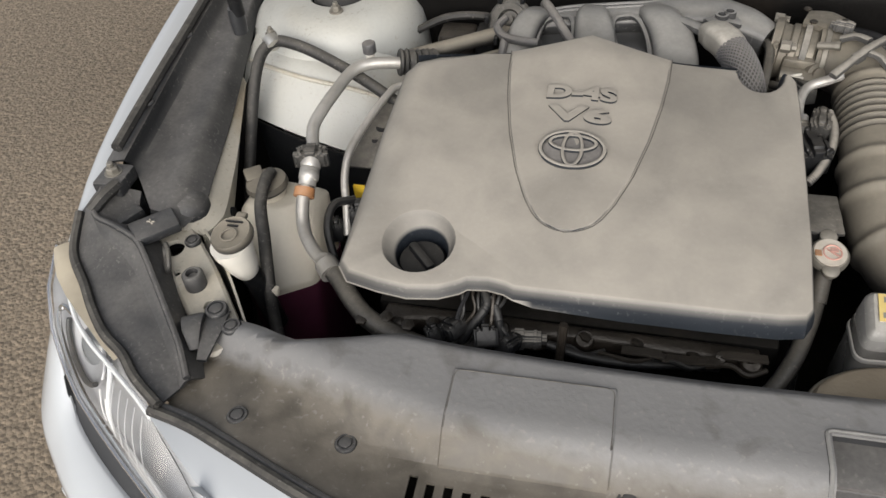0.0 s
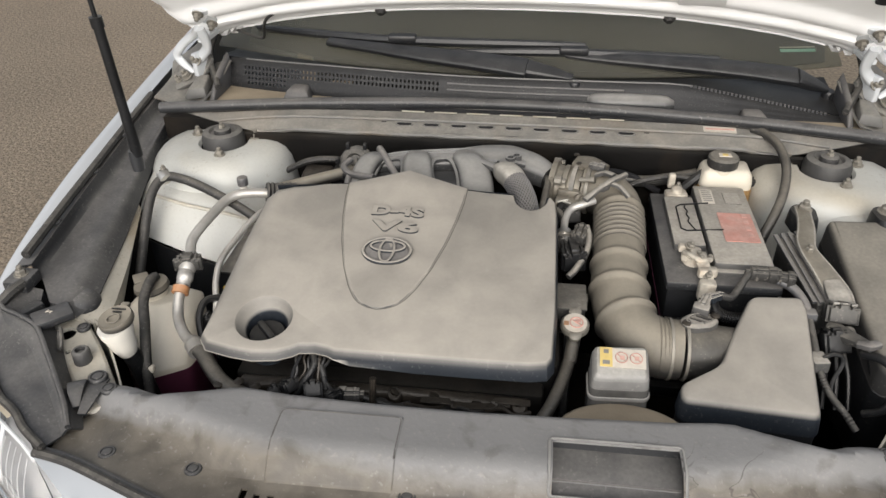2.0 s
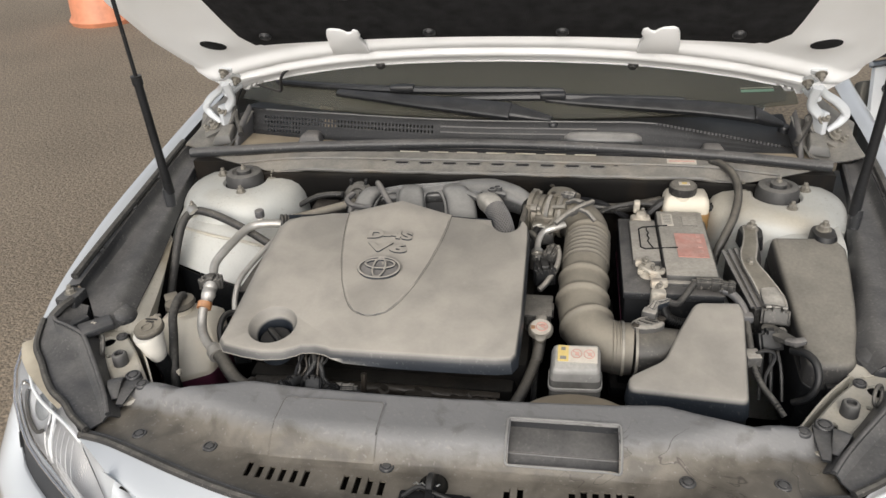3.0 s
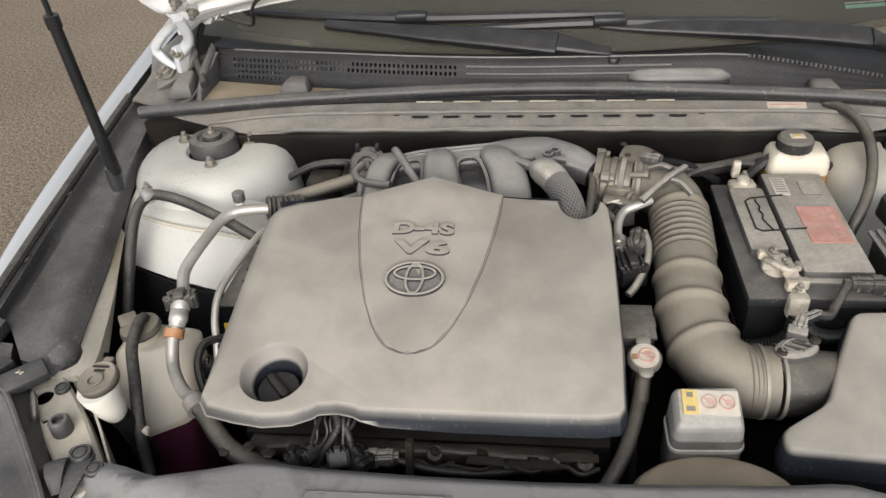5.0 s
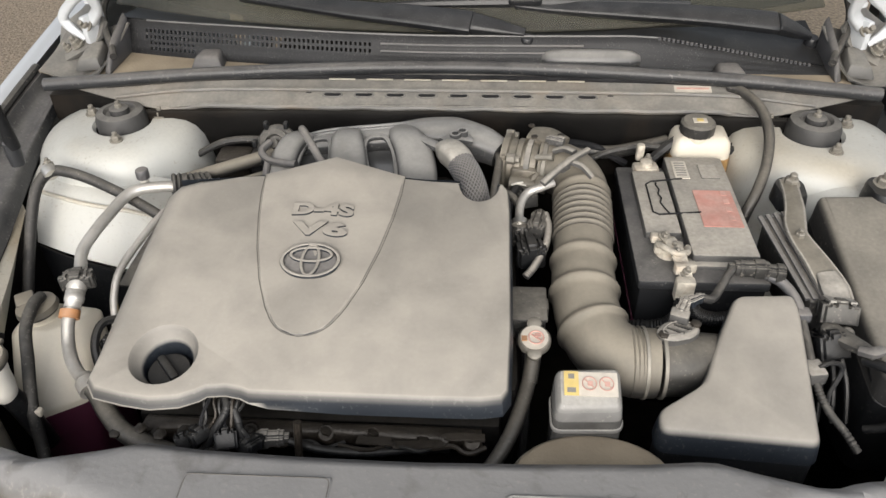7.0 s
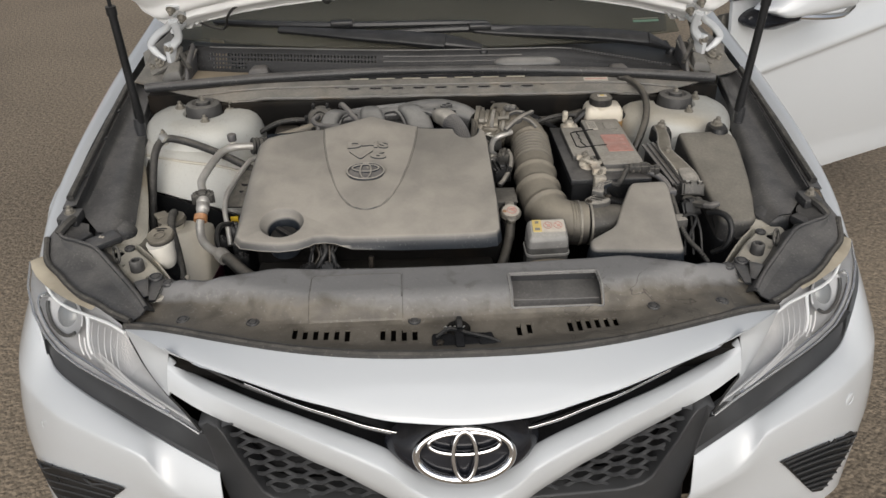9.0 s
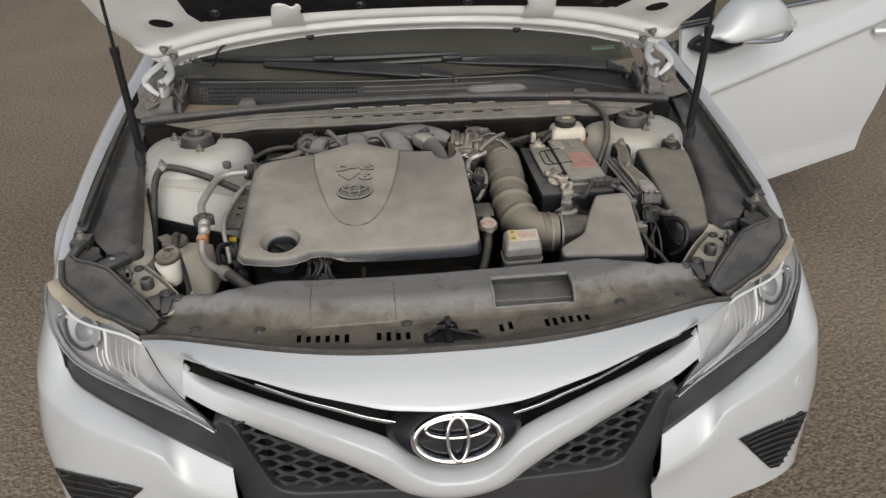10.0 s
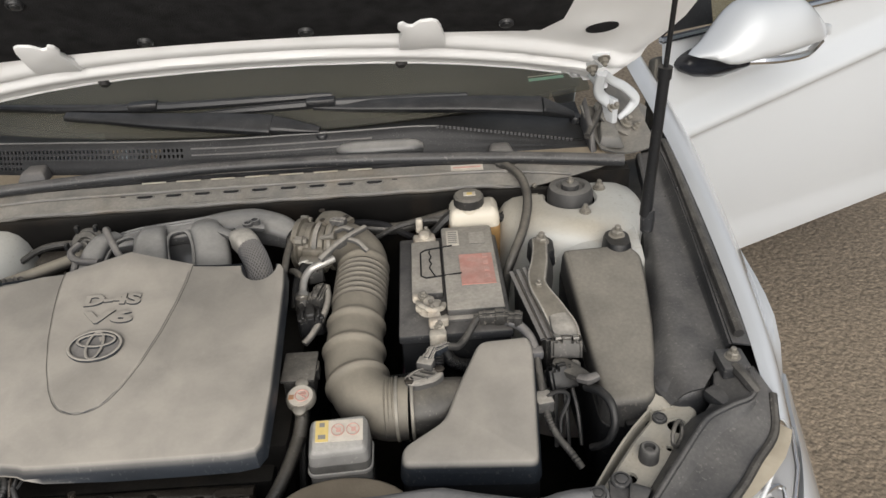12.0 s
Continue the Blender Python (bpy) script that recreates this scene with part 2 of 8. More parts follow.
M_SMOKE = mat("projector_lens", (0.20, 0.21, 0.22), 0.12, var=0.05, bump=0.0, coat=0.8)


def ground_material():
    m = bpy.data.materials.new("worn_asphalt")
    m.use_nodes = True
    n, l = m.node_tree.nodes, m.node_tree.links
    b = n["Principled BSDF"]
    b.inputs["Roughness"].default_value = 0.88
    tc = n.new("ShaderNodeTexCoord")
    def tex(kind, s, detail=5):
        t = n.new(kind)
        t.inputs["Scale"].default_value = s
        if kind == "ShaderNodeTexNoise":
            t.inputs["Detail"].default_value = detail
        l.new(tc.outputs["Object"], t.inputs["Vector"])
        return t
    def ramp(sock, stops):
        r = n.new("ShaderNodeValToRGB")
        r.color_ramp.elements[0].position, r.color_ramp.elements[0].color = stops[0][0], (*stops[0][1], 1)
        r.color_ramp.elements[1].position, r.color_ramp.elements[1].color = stops[1][0], (*stops[1][1], 1)
        l.new(sock, r.inputs[0])
        return r.outputs[0]
    def mixc(f, a, c, kind="MIX"):
        x = n.new("ShaderNodeMix")
        x.data_type, x.blend_type = "RGBA", kind
        if isinstance(f, float):
            x.inputs[0].default_value = f
        else:
            l.new(f, x.inputs[0])
        l.new(a, x.inputs[6])
        l.new(c, x.inputs[7])
        return x.outputs[2]
    grit = tex("ShaderNodeTexVoronoi", 95)
    grit2 = tex("ShaderNodeTexNoise", 58, 8)
    patch = tex("ShaderNodeTexNoise", 0.7, 6)
    a = ramp(grit2.outputs["Fac"], ((0.31, (0.070, 0.056, 0.040)), (0.69, (0.43, 0.342, 0.242))))
    c = ramp(patch.outputs["Fac"], ((0.35, (0.135, 0.107, 0.076)), (0.65, (0.255, 0.203, 0.144))))
    l.new(mixc(0.5, a, c), b.inputs["Base Color"])
    add = n.new("ShaderNodeMath")
    add.operation = "SUBTRACT"
    l.new(grit2.outputs["Fac"], add.inputs[0])
    l.new(grit.outputs["Distance"], add.inputs[1])
    bp = n.new("ShaderNodeBump")
    bp.inputs["Strength"].default_value, bp.inputs["Distance"].default_value = 0.6, 0.007
    l.new(add.outputs[0], bp.inputs["Height"])
    l.new(bp.outputs["Normal"], b.inputs["Normal"])
    return m


M_GROUND = ground_material()


def cover_material():
    """Grey plastic: dust on the raised rear part, brown dried mud with tide lines in the trough along the front."""
    m = bpy.data.materials.new("muddy_grey_plastic")
    m.use_nodes = True
    n, l = m.node_tree.nodes, m.node_tree.links
    b = n["Principled BSDF"]
    tc, sp = n.new("ShaderNodeTexCoord"), n.new("ShaderNodeSeparateXYZ")
    l.new(tc.outputs["Object"], sp.inputs[0])
    def noise_of(s, d=5.0, w=0.4):
        t = n.new("ShaderNodeTexNoise")
        t.inputs["Scale"].default_value, t.inputs["Detail"].default_value, t.inputs["Distortion"].default_value = s, d, w
        l.new(tc.outputs["Object"], t.inputs["Vector"])
        return t.outputs["Fac"]
    def rng(v, a, c, lo=0.0, hi=1.0):
        r = n.new("ShaderNodeMapRange")
        for k, q in (("From Min", a), ("From Max", c), ("To Min", lo), ("To Max", hi)):
            r.inputs[k].default_value = q
        l.new(v, r.inputs["Value"])
        return r.outputs["Result"]
    def op(kind, a, c):
        x = n.new("ShaderNodeMath")
        x.operation = kind
        for s, v in ((x.inputs[0], a), (x.inputs[1], c)):
            if isinstance(v, (int, float)):
                s.default_value = v
            else:
                l.new(v, s)
        return x.outputs[0]
    def mix(f, a, c):
        x = n.new("ShaderNodeMix")
        x.data_type = "RGBA"
        l.new(f, x.inputs[0])
        for s, v in ((x.inputs[6], a), (x.inputs[7], c)):
            if isinstance(v, tuple):
                s.default_value = (*v, 1)
            else:
                l.new(v, s)
        return x.outputs[2]
    big, mid, fine = noise_of(7), noise_of(28), noise_of(160, 3.0, 0.0)
    ax = op("ABSOLUTE", sp.outputs["X"], 0.0)
    edge = op("ADD", op("SUBTRACT", sp.outputs["Y"], op("MULTIPLY", op("MULTIPLY", ax, ax), 0.30)), op("MULTIPLY", op("SUBTRACT", mid, 0.5), 0.035))
    trough = rng(edge, 0.012, -0.006)
    plain = mix(rng(big, 0.3, 0.7), (0.192, 0.188, 0.183), (0.236, 0.230, 0.222))
    plain = mix(op("MULTIPLY", rng(mid, 0.55, 0.68), 0.5), plain, (0.115, 0.105, 0.095))
    mud = mix(rng(mid, 0.35, 0.65), (0.105, 0.092, 0.073), (0.180, 0.158, 0.126))
    col = mix(trough, plain, mud)
    rim = rng(op("ABSOLUTE", op("SUBTRACT", edge, 0.012), 0.0), 0.0045, 0.0)
    col = mix(op("MULTIPLY", rim, op("MULTIPLY", rng(fine, 0.50, 0.66), 0.35)), col, (0.28, 0.262, 0.235))
    tide = rng(op("ABSOLUTE", op("SUBTRACT", noise_of(11, 3.0, 0.9), 0.52), 0.0), 0.009, 0.0)
    right = op("MULTIPLY", rng(sp.outputs["X"], 0.12, 0.2), rng(sp.outputs["Y"], 0.085, 0.05))
    col = mix(op("MULTIPLY", tide, op("MULTIPLY", right, 0.75)), col, (0.045, 0.036, 0.028))
    col = mix(op("MULTIPLY", rng(fine, 0.62, 0.72), 0.35), col, (0.32, 0.30, 0.27))
    l.new(col, b.inputs["Base Color"])
    l.new(rng(mid, 0.3, 0.7, 0.38, 0.62), b.inputs["Roughness"])
    bp = n.new("ShaderNodeBump")
    bp.inputs["Strength"].default_value, bp.inputs["Distance"].default_value = 0.25, 0.002
    l.new(fine, bp.inputs["Height"])
    l.new(bp.outputs["Normal"], b.inputs["Normal"])
    return m


M_RADC = cover_material()


# ---- geometry kit ----
class Geo:
    """Vertices and faces of one mesh, in world metres."""

    def __init__(self):
        self.v, self.f = [], []

    def add(self, verts, faces):
        k = len(self.v)
        self.v += [tuple(p) for p in verts]
        self.f += [tuple(i + k for i in q) for q in faces]
        return self

    def box(self, c, s, m=None):
        x, y, z = (q / 2 for q in s)
        vs = [Vector((a * x, b * y, d * z)) for a in (-1, 1) for b in (-1, 1) for d in (-1, 1)]
        if m:
            vs = [m @ p for p in vs]
        vs = [p + Vector(c) for p in vs]
        return self.add(vs, [(0, 1, 3, 2), (4, 6, 7, 5), (0, 4, 5, 1), (2, 3, 7, 6), (0, 2, 6, 4), (1, 5, 7, 3)])

    def rings(self, rings, closed=True, cap=True):
        n = len(rings[0])
        vs = [p for r in rings for p in r]
        fs = []
        for i in range(len(rings) - 1):
            for j in range(n if closed else n - 1):
                k = (j + 1) % n
                fs.append((i * n + j, i * n + k, (i + 1) * n + k, (i + 1) * n + j))
        if cap and closed:
            fs.append(tuple(range(n))[::-1])
            fs.append(tuple((len(rings) - 1) * n + j for j in range(n)))
        return self.add(vs, fs)

    def tube(self, path, r, n=12, res=6, smooth=True, cap=True):
        pts = spline(path, res) if smooth and len(path) > 2 else [Vector(p) for p in path]
        rad = (lambda s: r) if isinstance(r, (int, float)) else r if callable(r) else (lambda s: lerp_list(r, s))
        up, rings = None, []
        for i, p in enumerate(pts):
            d = (pts[min(i + 1, len(pts) - 1)] - pts[max(i - 1, 0)]).normalized()
            if up is None:
                up = Vector((0, 0, 1)) if abs(d.z) < 0.9 else Vector((0, 1, 0))
            a = d.cross(up).normalized()
            up = a.cross(d)
            q = rad(i / (len(pts) - 1))
            rings.append([p + q * (math.cos(t) * a + math.sin(t) * up) for t in (2 * math.pi * j / n for j in range(n))])
        return self.rings(rings, True, cap)

    def lathe(self, c, axis, profile, n=24, cap=True):
        """profile: (radius, along the axis)."""
        q = Vector(axis).to_track_quat("Z", "Y")
        c = Vector(c)
        return self.rings([[c + q @ Vector((r * math.cos(t), r * math.sin(t), h)) for t in (2 * math.pi * j / n for j in range(n))] for r, h in profile], True, cap)

    def grid(self, rows):
        n = len(rows[0])
        return self.add([p for r in rows for p in r], [(i * n + j, i * n + j + 1, (i + 1) * n + j + 1, (i + 1) * n + j) for i in range(len(rows) - 1) for j in range(n - 1)])

    def prism(self, outline, low, high):
        """An upright prism; low and high: a height or a function of x, y."""
        lo = low if callable(low) else (lambda x, y: low)
        hi = high if callable(high) else (lambda x, y: high)
        return self.rings([[(x, y, lo(x, y)) for x, y in outline], [(x, y, hi(x, y)) for x, y in outline]])

    def ellipse(self, c, u, w, r, n=40, m=8, a0=0.0, a1=360.0):
        """A round bar bent to an ellipse (or a part of one) with half axes u and w."""
        c, u, w = Vector(c), Vector(u), Vector(w)
        full = a1 - a0 >= 360
        ts = [radians(a0 + (a1 - a0) * i / n) for i in range(n if full else n + 1)]
        nrm = u.cross(w).normalized()
        rr = []
        for t in ts:
            p = c + u * math.cos(t) + w * math.sin(t)
            out = (u * math.cos(t) / max(u.length_squared, 1e-9) + w * math.sin(t) / max(w.length_squared, 1e-9)).normalized()
            rr.append([p + r * (math.cos(s) * out + math.sin(s) * nrm) for s in (2 * math.pi * k / m for k in range(m))])
        if full:
            rr.append(rr[0])
        return self.rings(rr, True, not full)


def duct(path, wide, high, up=(0, 0, 1), n=22, res=7, square=2.6):
    """A moulded duct: rounded-square sections of half width and half height that change along a curve."""
    pts, rings = spline(path, res), []
    for i, p in enumerate(pts):
        q = i / (len(pts) - 1)
        d = (pts[min(i + 1, len(pts) - 1)] - pts[max(i - 1, 0)]).normalized()
        a = d.cross(Vector(up)).normalized()
        u = a.cross(d)
        w, h = lerp_list(wide, q), lerp_list(high, q)
        ring = []
        for j in range(n):
            t = 2 * math.pi * j / n
            c, s = math.cos(t), math.sin(t)
            ring.append(p + a * w * math.copysign(abs(c) ** (2 / square), c) + u * h * math.copysign(abs(s) ** (2 / square), s))
        rings.append(ring)
    return Geo().rings(rings)


def plug(c, s, yaw=0.0, pitch=0.0):
    """A cable connector: body, collar, latch and ribs, as one mesh; its length runs along y."""
    m = Matrix.Rotation(yaw, 3, "Z") @ Matrix.Rotation(pitch, 3, "X")
    c, (x, y, z) = Vector(c), s
    half = [(.5, -.45), (.5, .38), (.36, .38), (.36, .5), (.26, .5), (.26, .38), (.16, .38), (.16, .6)]
    sec = half + [(-a, b) for a, b in half[::-1]]
    steps = ((-.5, .80), (-.40, .86), (-.38, 1.0), (-.10, 1.0), (-.08, .84), (.20, .82), (.22, .90), (.30, .90), (.32, .80), (.44, .80), (.46, .52), (.62, .50))
    return Geo().rings([[c + m @ Vector((a * x * k, v * y, b * z * k)) for a, b in sec] for v, k in steps])


def spline(path, res=6):
    p = [Vector(q) for q in path]
    p = [2 * p[0] - p[1]] + p + [2 * p[-1] - p[-2]]
    out = []
    for i in range(1, len(p) - 2):
        for k in range(res):
            t = k / res
            a, b, c, d = p[i - 1:i + 3]
            out.append(0.5 * ((2 * b) + (c - a) * t + (2 * a - 5 * b + 4 * c - d) * t * t + (3 * b - a - 3 * c + d) * t ** 3))
    return out + [p[-2]]


def lerp_list(vals, s):
    x = s * (len(vals) - 1)
    i = min(int(x), len(vals) - 2)
    return vals[i] + (vals[i + 1] - vals[i]) * (x - i)


def smooth(a, b, x):
    t = max(0.0, min(1.0, (x - a) / (b - a)))
    return t * t * (3 - 2 * t)


def interp(x, table):
    if x <= table[0][0]:
        return table[0][1]
    for (a, u), (b, w) in zip(table, table[1:]):
        if x <= b:
            return u + (w - u) * (x - a) / (b - a)
    return table[-1][1]


def rounded(pts, r, n=5):
    """A polygon's outline with rounded corners."""
    out = []
    for i, p in enumerate(pts):
        a, p, b = Vector(pts[i - 1]), Vector(p), Vector(pts[(i + 1) % len(pts)])
        q = min(r, (a - p).length * 0.45, (b - p).length * 0.45)
        s, e = p + (a - p).normalized() * q, p + (b - p).normalized() * q
        for k in range(n + 1):
            t = k / n
            out.append(tuple((1 - t) ** 2 * s + 2 * t * (1 - t) * p + t * t * e))
    return out


def inset(outline, d):
    """The outline moved inwards by d (a length or a function of x, y)."""
    area = sum(a[0] * b[1] - b[0] * a[1] for a, b in zip(outline, outline[1:] + outline[:1]))
    sgn = 1 if area > 0 else -1
    out = []
    for i, p in enumerate(outline):
        a, b = Vector(outline[i - 1]), Vector(outline[(i + 1) % len(outline)])
        t = (b - a).normalized()
        nn = Vector((-t.y, t.x)) * sgn
        k = d(*p) if callable(d) else d
        out.append((p[0] + nn.x * k, p[1] + nn.y * k))
    return out


def mesh_of(geo, name, bevel=0.0, angle=35.0, seg=2, solid=0.0, weld=True):
    bm = bmesh.new()
    vs = [bm.verts.new(p) for p in geo.v]
    for q in geo.f:
        if len(set(q)) > 2:
            try:
                bm.faces.new([vs[i] for i in q])
            except ValueError:
                pass
    if weld:
        bmesh.ops.remove_doubles(bm, verts=bm.verts, dist=0.00012)
    if solid:
        bm.normal_update()
        bmesh.ops.solidify(bm, geom=bm.faces[:], thickness=solid)
    bmesh.ops.recalc_face_normals(bm, faces=bm.faces)
    if bevel:
        es = [e for e in bm.edges if len(e.link_faces) == 2 and e.calc_face_angle(0) > radians(angle)]
        bmesh.ops.bevel(bm, geom=es, offset=bevel, segments=seg, profile=0.5, affect="EDGES", clamp_overlap=True)
    me = bpy.data.meshes.new(name)
    bm.to_mesh(me)
    bm.free()
    me.polygons.foreach_set("use_smooth", [True] * len(me.polygons))
    me.set_sharp_from_angle(angle=radians(40))
    return me


def world_of(ob):
    p = Vector(ob.location)
    while ob.parent:
        ob = ob.parent
        p += Vector(ob.location)
    return p


def thing(name, at, label, category, group=""):
    ob = new(name)
    ob.location, ob.empty_display_size = at, 0.05
    return tagged(ob, label, category, group)


def part(name, geo, material, parent, label="", bevel=0.0, solid=0.0, seg=2, angle=35.0, weld=True):
    """One mesh under a thing or a part. geo is in world metres."""
    base = world_of(parent)
    geo.v = [(x - base.x, y - base.y, z - base.z) for x, y, z in geo.v]
    me = mesh_of(geo, name, bevel, angle, seg, solid, weld)
    me.materials.append(material)
    ob = new(name, me)
    ob.parent = parent
    return tagged(ob, label)


def placed(name, me, parent, at, rot=(0, 0, 0), scale=1.0, label=""):
    """A repeat that shares its mesh, under its parent."""
    ob = new(name, me)
    ob.parent = parent
    ob.location = Vector(at) - world_of(parent)
    ob.rotation_euler = [radians(a) for a in rot]
    ob.scale = (scale,) * 3
    return tagged(ob, label)


def shared(name, geo, material, bevel=0.0):
    me = mesh_of(geo, name, bevel)
    me.materials.append(material)
    return me


def shell(outline, top, profile, factor=None, holes=(), floor=True):
    """A lid: walls that rise along profile (inset, drop below the top plane), closed by a flat top with holes."""
    g = Geo()
    rings = []
    for d, drop in profile:
        ring = inset(outline, (lambda x, y: d * factor(x, y)) if factor else d)
        rings.append([(x, y, top(x, y) - drop) for x, y in ring])
    g.rings(rings, True, False)
    if floor:
        g.add(rings[0], [tuple(range(len(rings[0])))])
    fill_flat(g, [(x, y) for x, y, z in rings[-1]], holes, top)
    return g


def fill_flat(g, outer, holes, top):
    bm = bmesh.new()
    edges = []
    for loop in (outer, *holes):
        vs = [bm.verts.new((x, y, 0)) for x, y in loop]
        edges += [bm.edges.new((vs[i], vs[(i + 1) % len(vs)])) for i in range(len(vs))]
    bmesh.ops.triangle_fill(bm, use_beauty=True, use_dissolve=False, edges=edges)
    bm.verts.index_update()
    g.add([(v.co.x, v.co.y, top(v.co.x, v.co.y)) for v in bm.verts], [tuple(v.index for v in q.verts) for q in bm.faces])
    bm.free()
    return g


def circle(x, y, r, n=20, ry=None):
    return [(x + r * math.cos(2 * math.pi * i / n), y + (ry or r) * math.sin(2 * math.pi * i / n)) for i in range(n)]


def text_mesh(body, size, depth, material):
    cu = bpy.data.curves.new(body, "FONT")
    cu.body, cu.size, cu.extrude, cu.align_x, cu.align_y = body, size, depth, "CENTER", "CENTER"
    cu.bevel_depth, cu.offset = 0.0004, 0.0011
    ob = new("text", cu)
    bpy.context.view_layer.update()
    me = bpy.data.meshes.new_from_object(ob.evaluated_get(bpy.context.evaluated_depsgraph_get()))
    bpy.data.objects.remove(ob)
    bpy.data.curves.remove(cu)
    me.materials.clear()
    me.materials.append(material)
    return me


CX = -0.006          # the car's middle line at its nose


def axis(y):
    """The car's middle line, which runs a little askew."""
    return CX + .013 * (max(.1, min(y, 2.2)) - .10)


def both(points):
    """A rail given from the middle outwards, carried on to the other side."""
    half = [(axis(y) + x, y, z) for x, y, z in points]
    return [(2 * axis(y) - x, y, z) for x, y, z in half[:0:-1]] + half if points[0][0] == 0 else half


def side_x(points, side):
    return [(axis(y) + side * x, y, z) for x, y, z in points]


def rails(lines, n=24, m=3, hard=False):
    """A smooth sheet through several rails."""
    fine = []
    for ln in lines:
        p = spline(ln, 8)
        d = [0.0]
        for a, b in zip(p, p[1:]):
            d.append(d[-1] + (b - a).length)
        row, k = [], 0
        for i in range(n + 1):
            s = d[-1] * i / n
            while k < len(d) - 2 and d[k + 1] < s:
                k += 1
            t = (s - d[k]) / max(d[k + 1] - d[k], 1e-9)
            row.append(p[k].lerp(p[k + 1], min(t, 1)))
        fine.append(row)
    cols = [[r[i] for r in fine] if hard else spline([r[i] for r in fine], m) if len(fine) > 2 else [fine[0][i].lerp(fine[1][i], k / m) for k in range(m + 1)] for i in range(n + 1)]
    return Geo().grid(cols)


BOLT = shared("bolt", Geo().lathe((0, 0, 0), (0, 0, 1), [(0.0105, 0), (0.0105, 0.002)], 16).lathe((0, 0, 0.002), (0, 0, 1), [(0.0075, 0), (0.0075, 0.006), (0.006, 0.0075)], 6).lathe((0, 0, 0.0075), (0, 0, 1), [(0.004, 0), (0.004, 0.007), (0.003, 0.008)], 10), M_CLAMP)
SCREW = shared("screw", Geo().lathe((0, 0, 0), (0, 0, 1), [(0.0095, 0), (0.0095, 0.003), (0.007, 0.0045)], 6), M_CAST)
CLIP = shared("push_clip", Geo().lathe((0, 0, 0), (0, 0, 1), [(0.013, -0.002), (0.013, 0.002), (0.0115, 0.004), (0.0095, 0.004), (0.009, 0.0025), (0.0075, 0.0028), (0.007, 0.0045), (0.004, 0.0052)], 20), M_TRIM)

# ---- ground ----
g = Geo()
g.grid([[(x, y, 0.0) for y in (-120, -8, -2, 2, 6, 20, 200)] for x in (-160, -10, -3, 0, 3, 10, 160)])
me = mesh_of(g, "ground")
me.materials.append(M_GROUND)
tagged(new("ground", me), "worn brown-grey asphalt with dust and loose grit", "ground", kind="structure")

# ---- the car ----
car = thing("car", (CX, 1.9, 0.0), "white saloon car with raised bonnet and open driver door", "car")

# nose panel above the grille slot
E1 = [(0, .084, .738), (.096, .087, .737), (.181, .096, .736), (.269, .117, .732), (.362, .148, .727), (.461, .187, .720), (.513, .207, .715), (.565, .221, .709)]
E2 = [(0, .001, .674), (.087, .008, .676), (.127, .014, .679), (.169, .025, .684), (.211, .038, .688), (.253, .051, .692), (.295, .068, .696), (.34, .087, .701), (.385, .107, .704), (.433, .131, .707), (.472, .153, .709)]
EN = Vector((0, -.69, .72))


def rail_at(line, n):
    """A rail's points at n + 1 even steps of its length."""
    p = spline(line, 8)
    d = [0.0]
    for a, b in zip(p, p[1:]):
        d.append(d[-1] + (b - a).length)
    out, k = [], 0
    for i in range(n + 1):
        s = d[-1] * i / n
        while k < len(d) - 2 and d[k + 1] < s:
            k += 1
        out.append(p[k].lerp(p[k + 1], min(1, (s - d[k]) / max(d[k + 1] - d[k], 1e-9))))
    return out


def between(a, b, k, lift=(0, 0, 0), n=40):
    """A rail part of the way from one rail to another, lifted."""
    return [p.lerp(q, k) + Vector(lift) for p, q in zip(rail_at(a, n), rail_at(b, n))]


def strip(lines):
    """A sheet whose columns run straight from rail to rail."""
    return Geo().grid([list(c) for c in zip(*lines)])


NT, NL = both(E1), both(E2)
NH = both([(x, y - .001, z + .003 * smooth(.46, .36, x)) for x, y, z in E2])
nose = part("nose_panel", strip([between(NT, NH, k, EN * h, 72) for k, h in ((0, -.006), (.012, 0), (.25, .0030), (.5, .0042), (.75, .0036), (.92, .0020), (.965, .0008), (.99, -.0008))] + [between(NH, NL, k, (0, h, 0), 72) for k, h in ((.3, .0), (.7, .0008), (1, .004))] + [between(NL, NL, 0, (0, .016, .004), 72)]), M_PAINT, car, "glossy white bonnet-line panel", solid=-.0012)
part("edge_seal", Geo().tube([(x, y + .003, z + .002) for x, y, z in NT], .0065, 8, 5), M_RUBBER, nose)
part("edge_seal", Geo().tube([(x, y + .012, z - .001) for x, y, z in NT], .0050, 8, 5), M_TRIM, nose)

# wide V-shaped bar
VT = [(0, .013, .538), (.04, .0135, .542), (.071, .016, .560), (.086, .018, .574), (.115, .027, .594), (.149, .040, .604), (.185, .053, .611), (.221, .065, .619), (.257, .076, .628), (.293, .088, .636), (.330, .101, .643), (.370, .121, .647), (.411, .143, .650), (.449, .162, .656), (.468, .168, .669), (.482, .172, .684)]
VM = [(0, -.022, .527), (.042, -.019, .529), (.078, -.016, .551), (.110, -.006, .577), (.146, .009, .589), (.185, .024, .599), (.224, .038, .609), (.264, .053, .620), (.304, .067, .631), (.345, .085, .639), (.389, .109, .644), (.433, .132, .652), (.482, .158, .668)]
VL = [(0, -.006, .477), (.052, -.003, .481), (.092, .001, .494), (.127, .014, .511), (.163, .027, .526), (.201, .042, .539), (.240, .056, .549), (.278, .071, .561), (.318, .085, .572), (.357, .096, .587), (.394, .104, .605), (.433, .117, .620), (.482, .145, .634)]
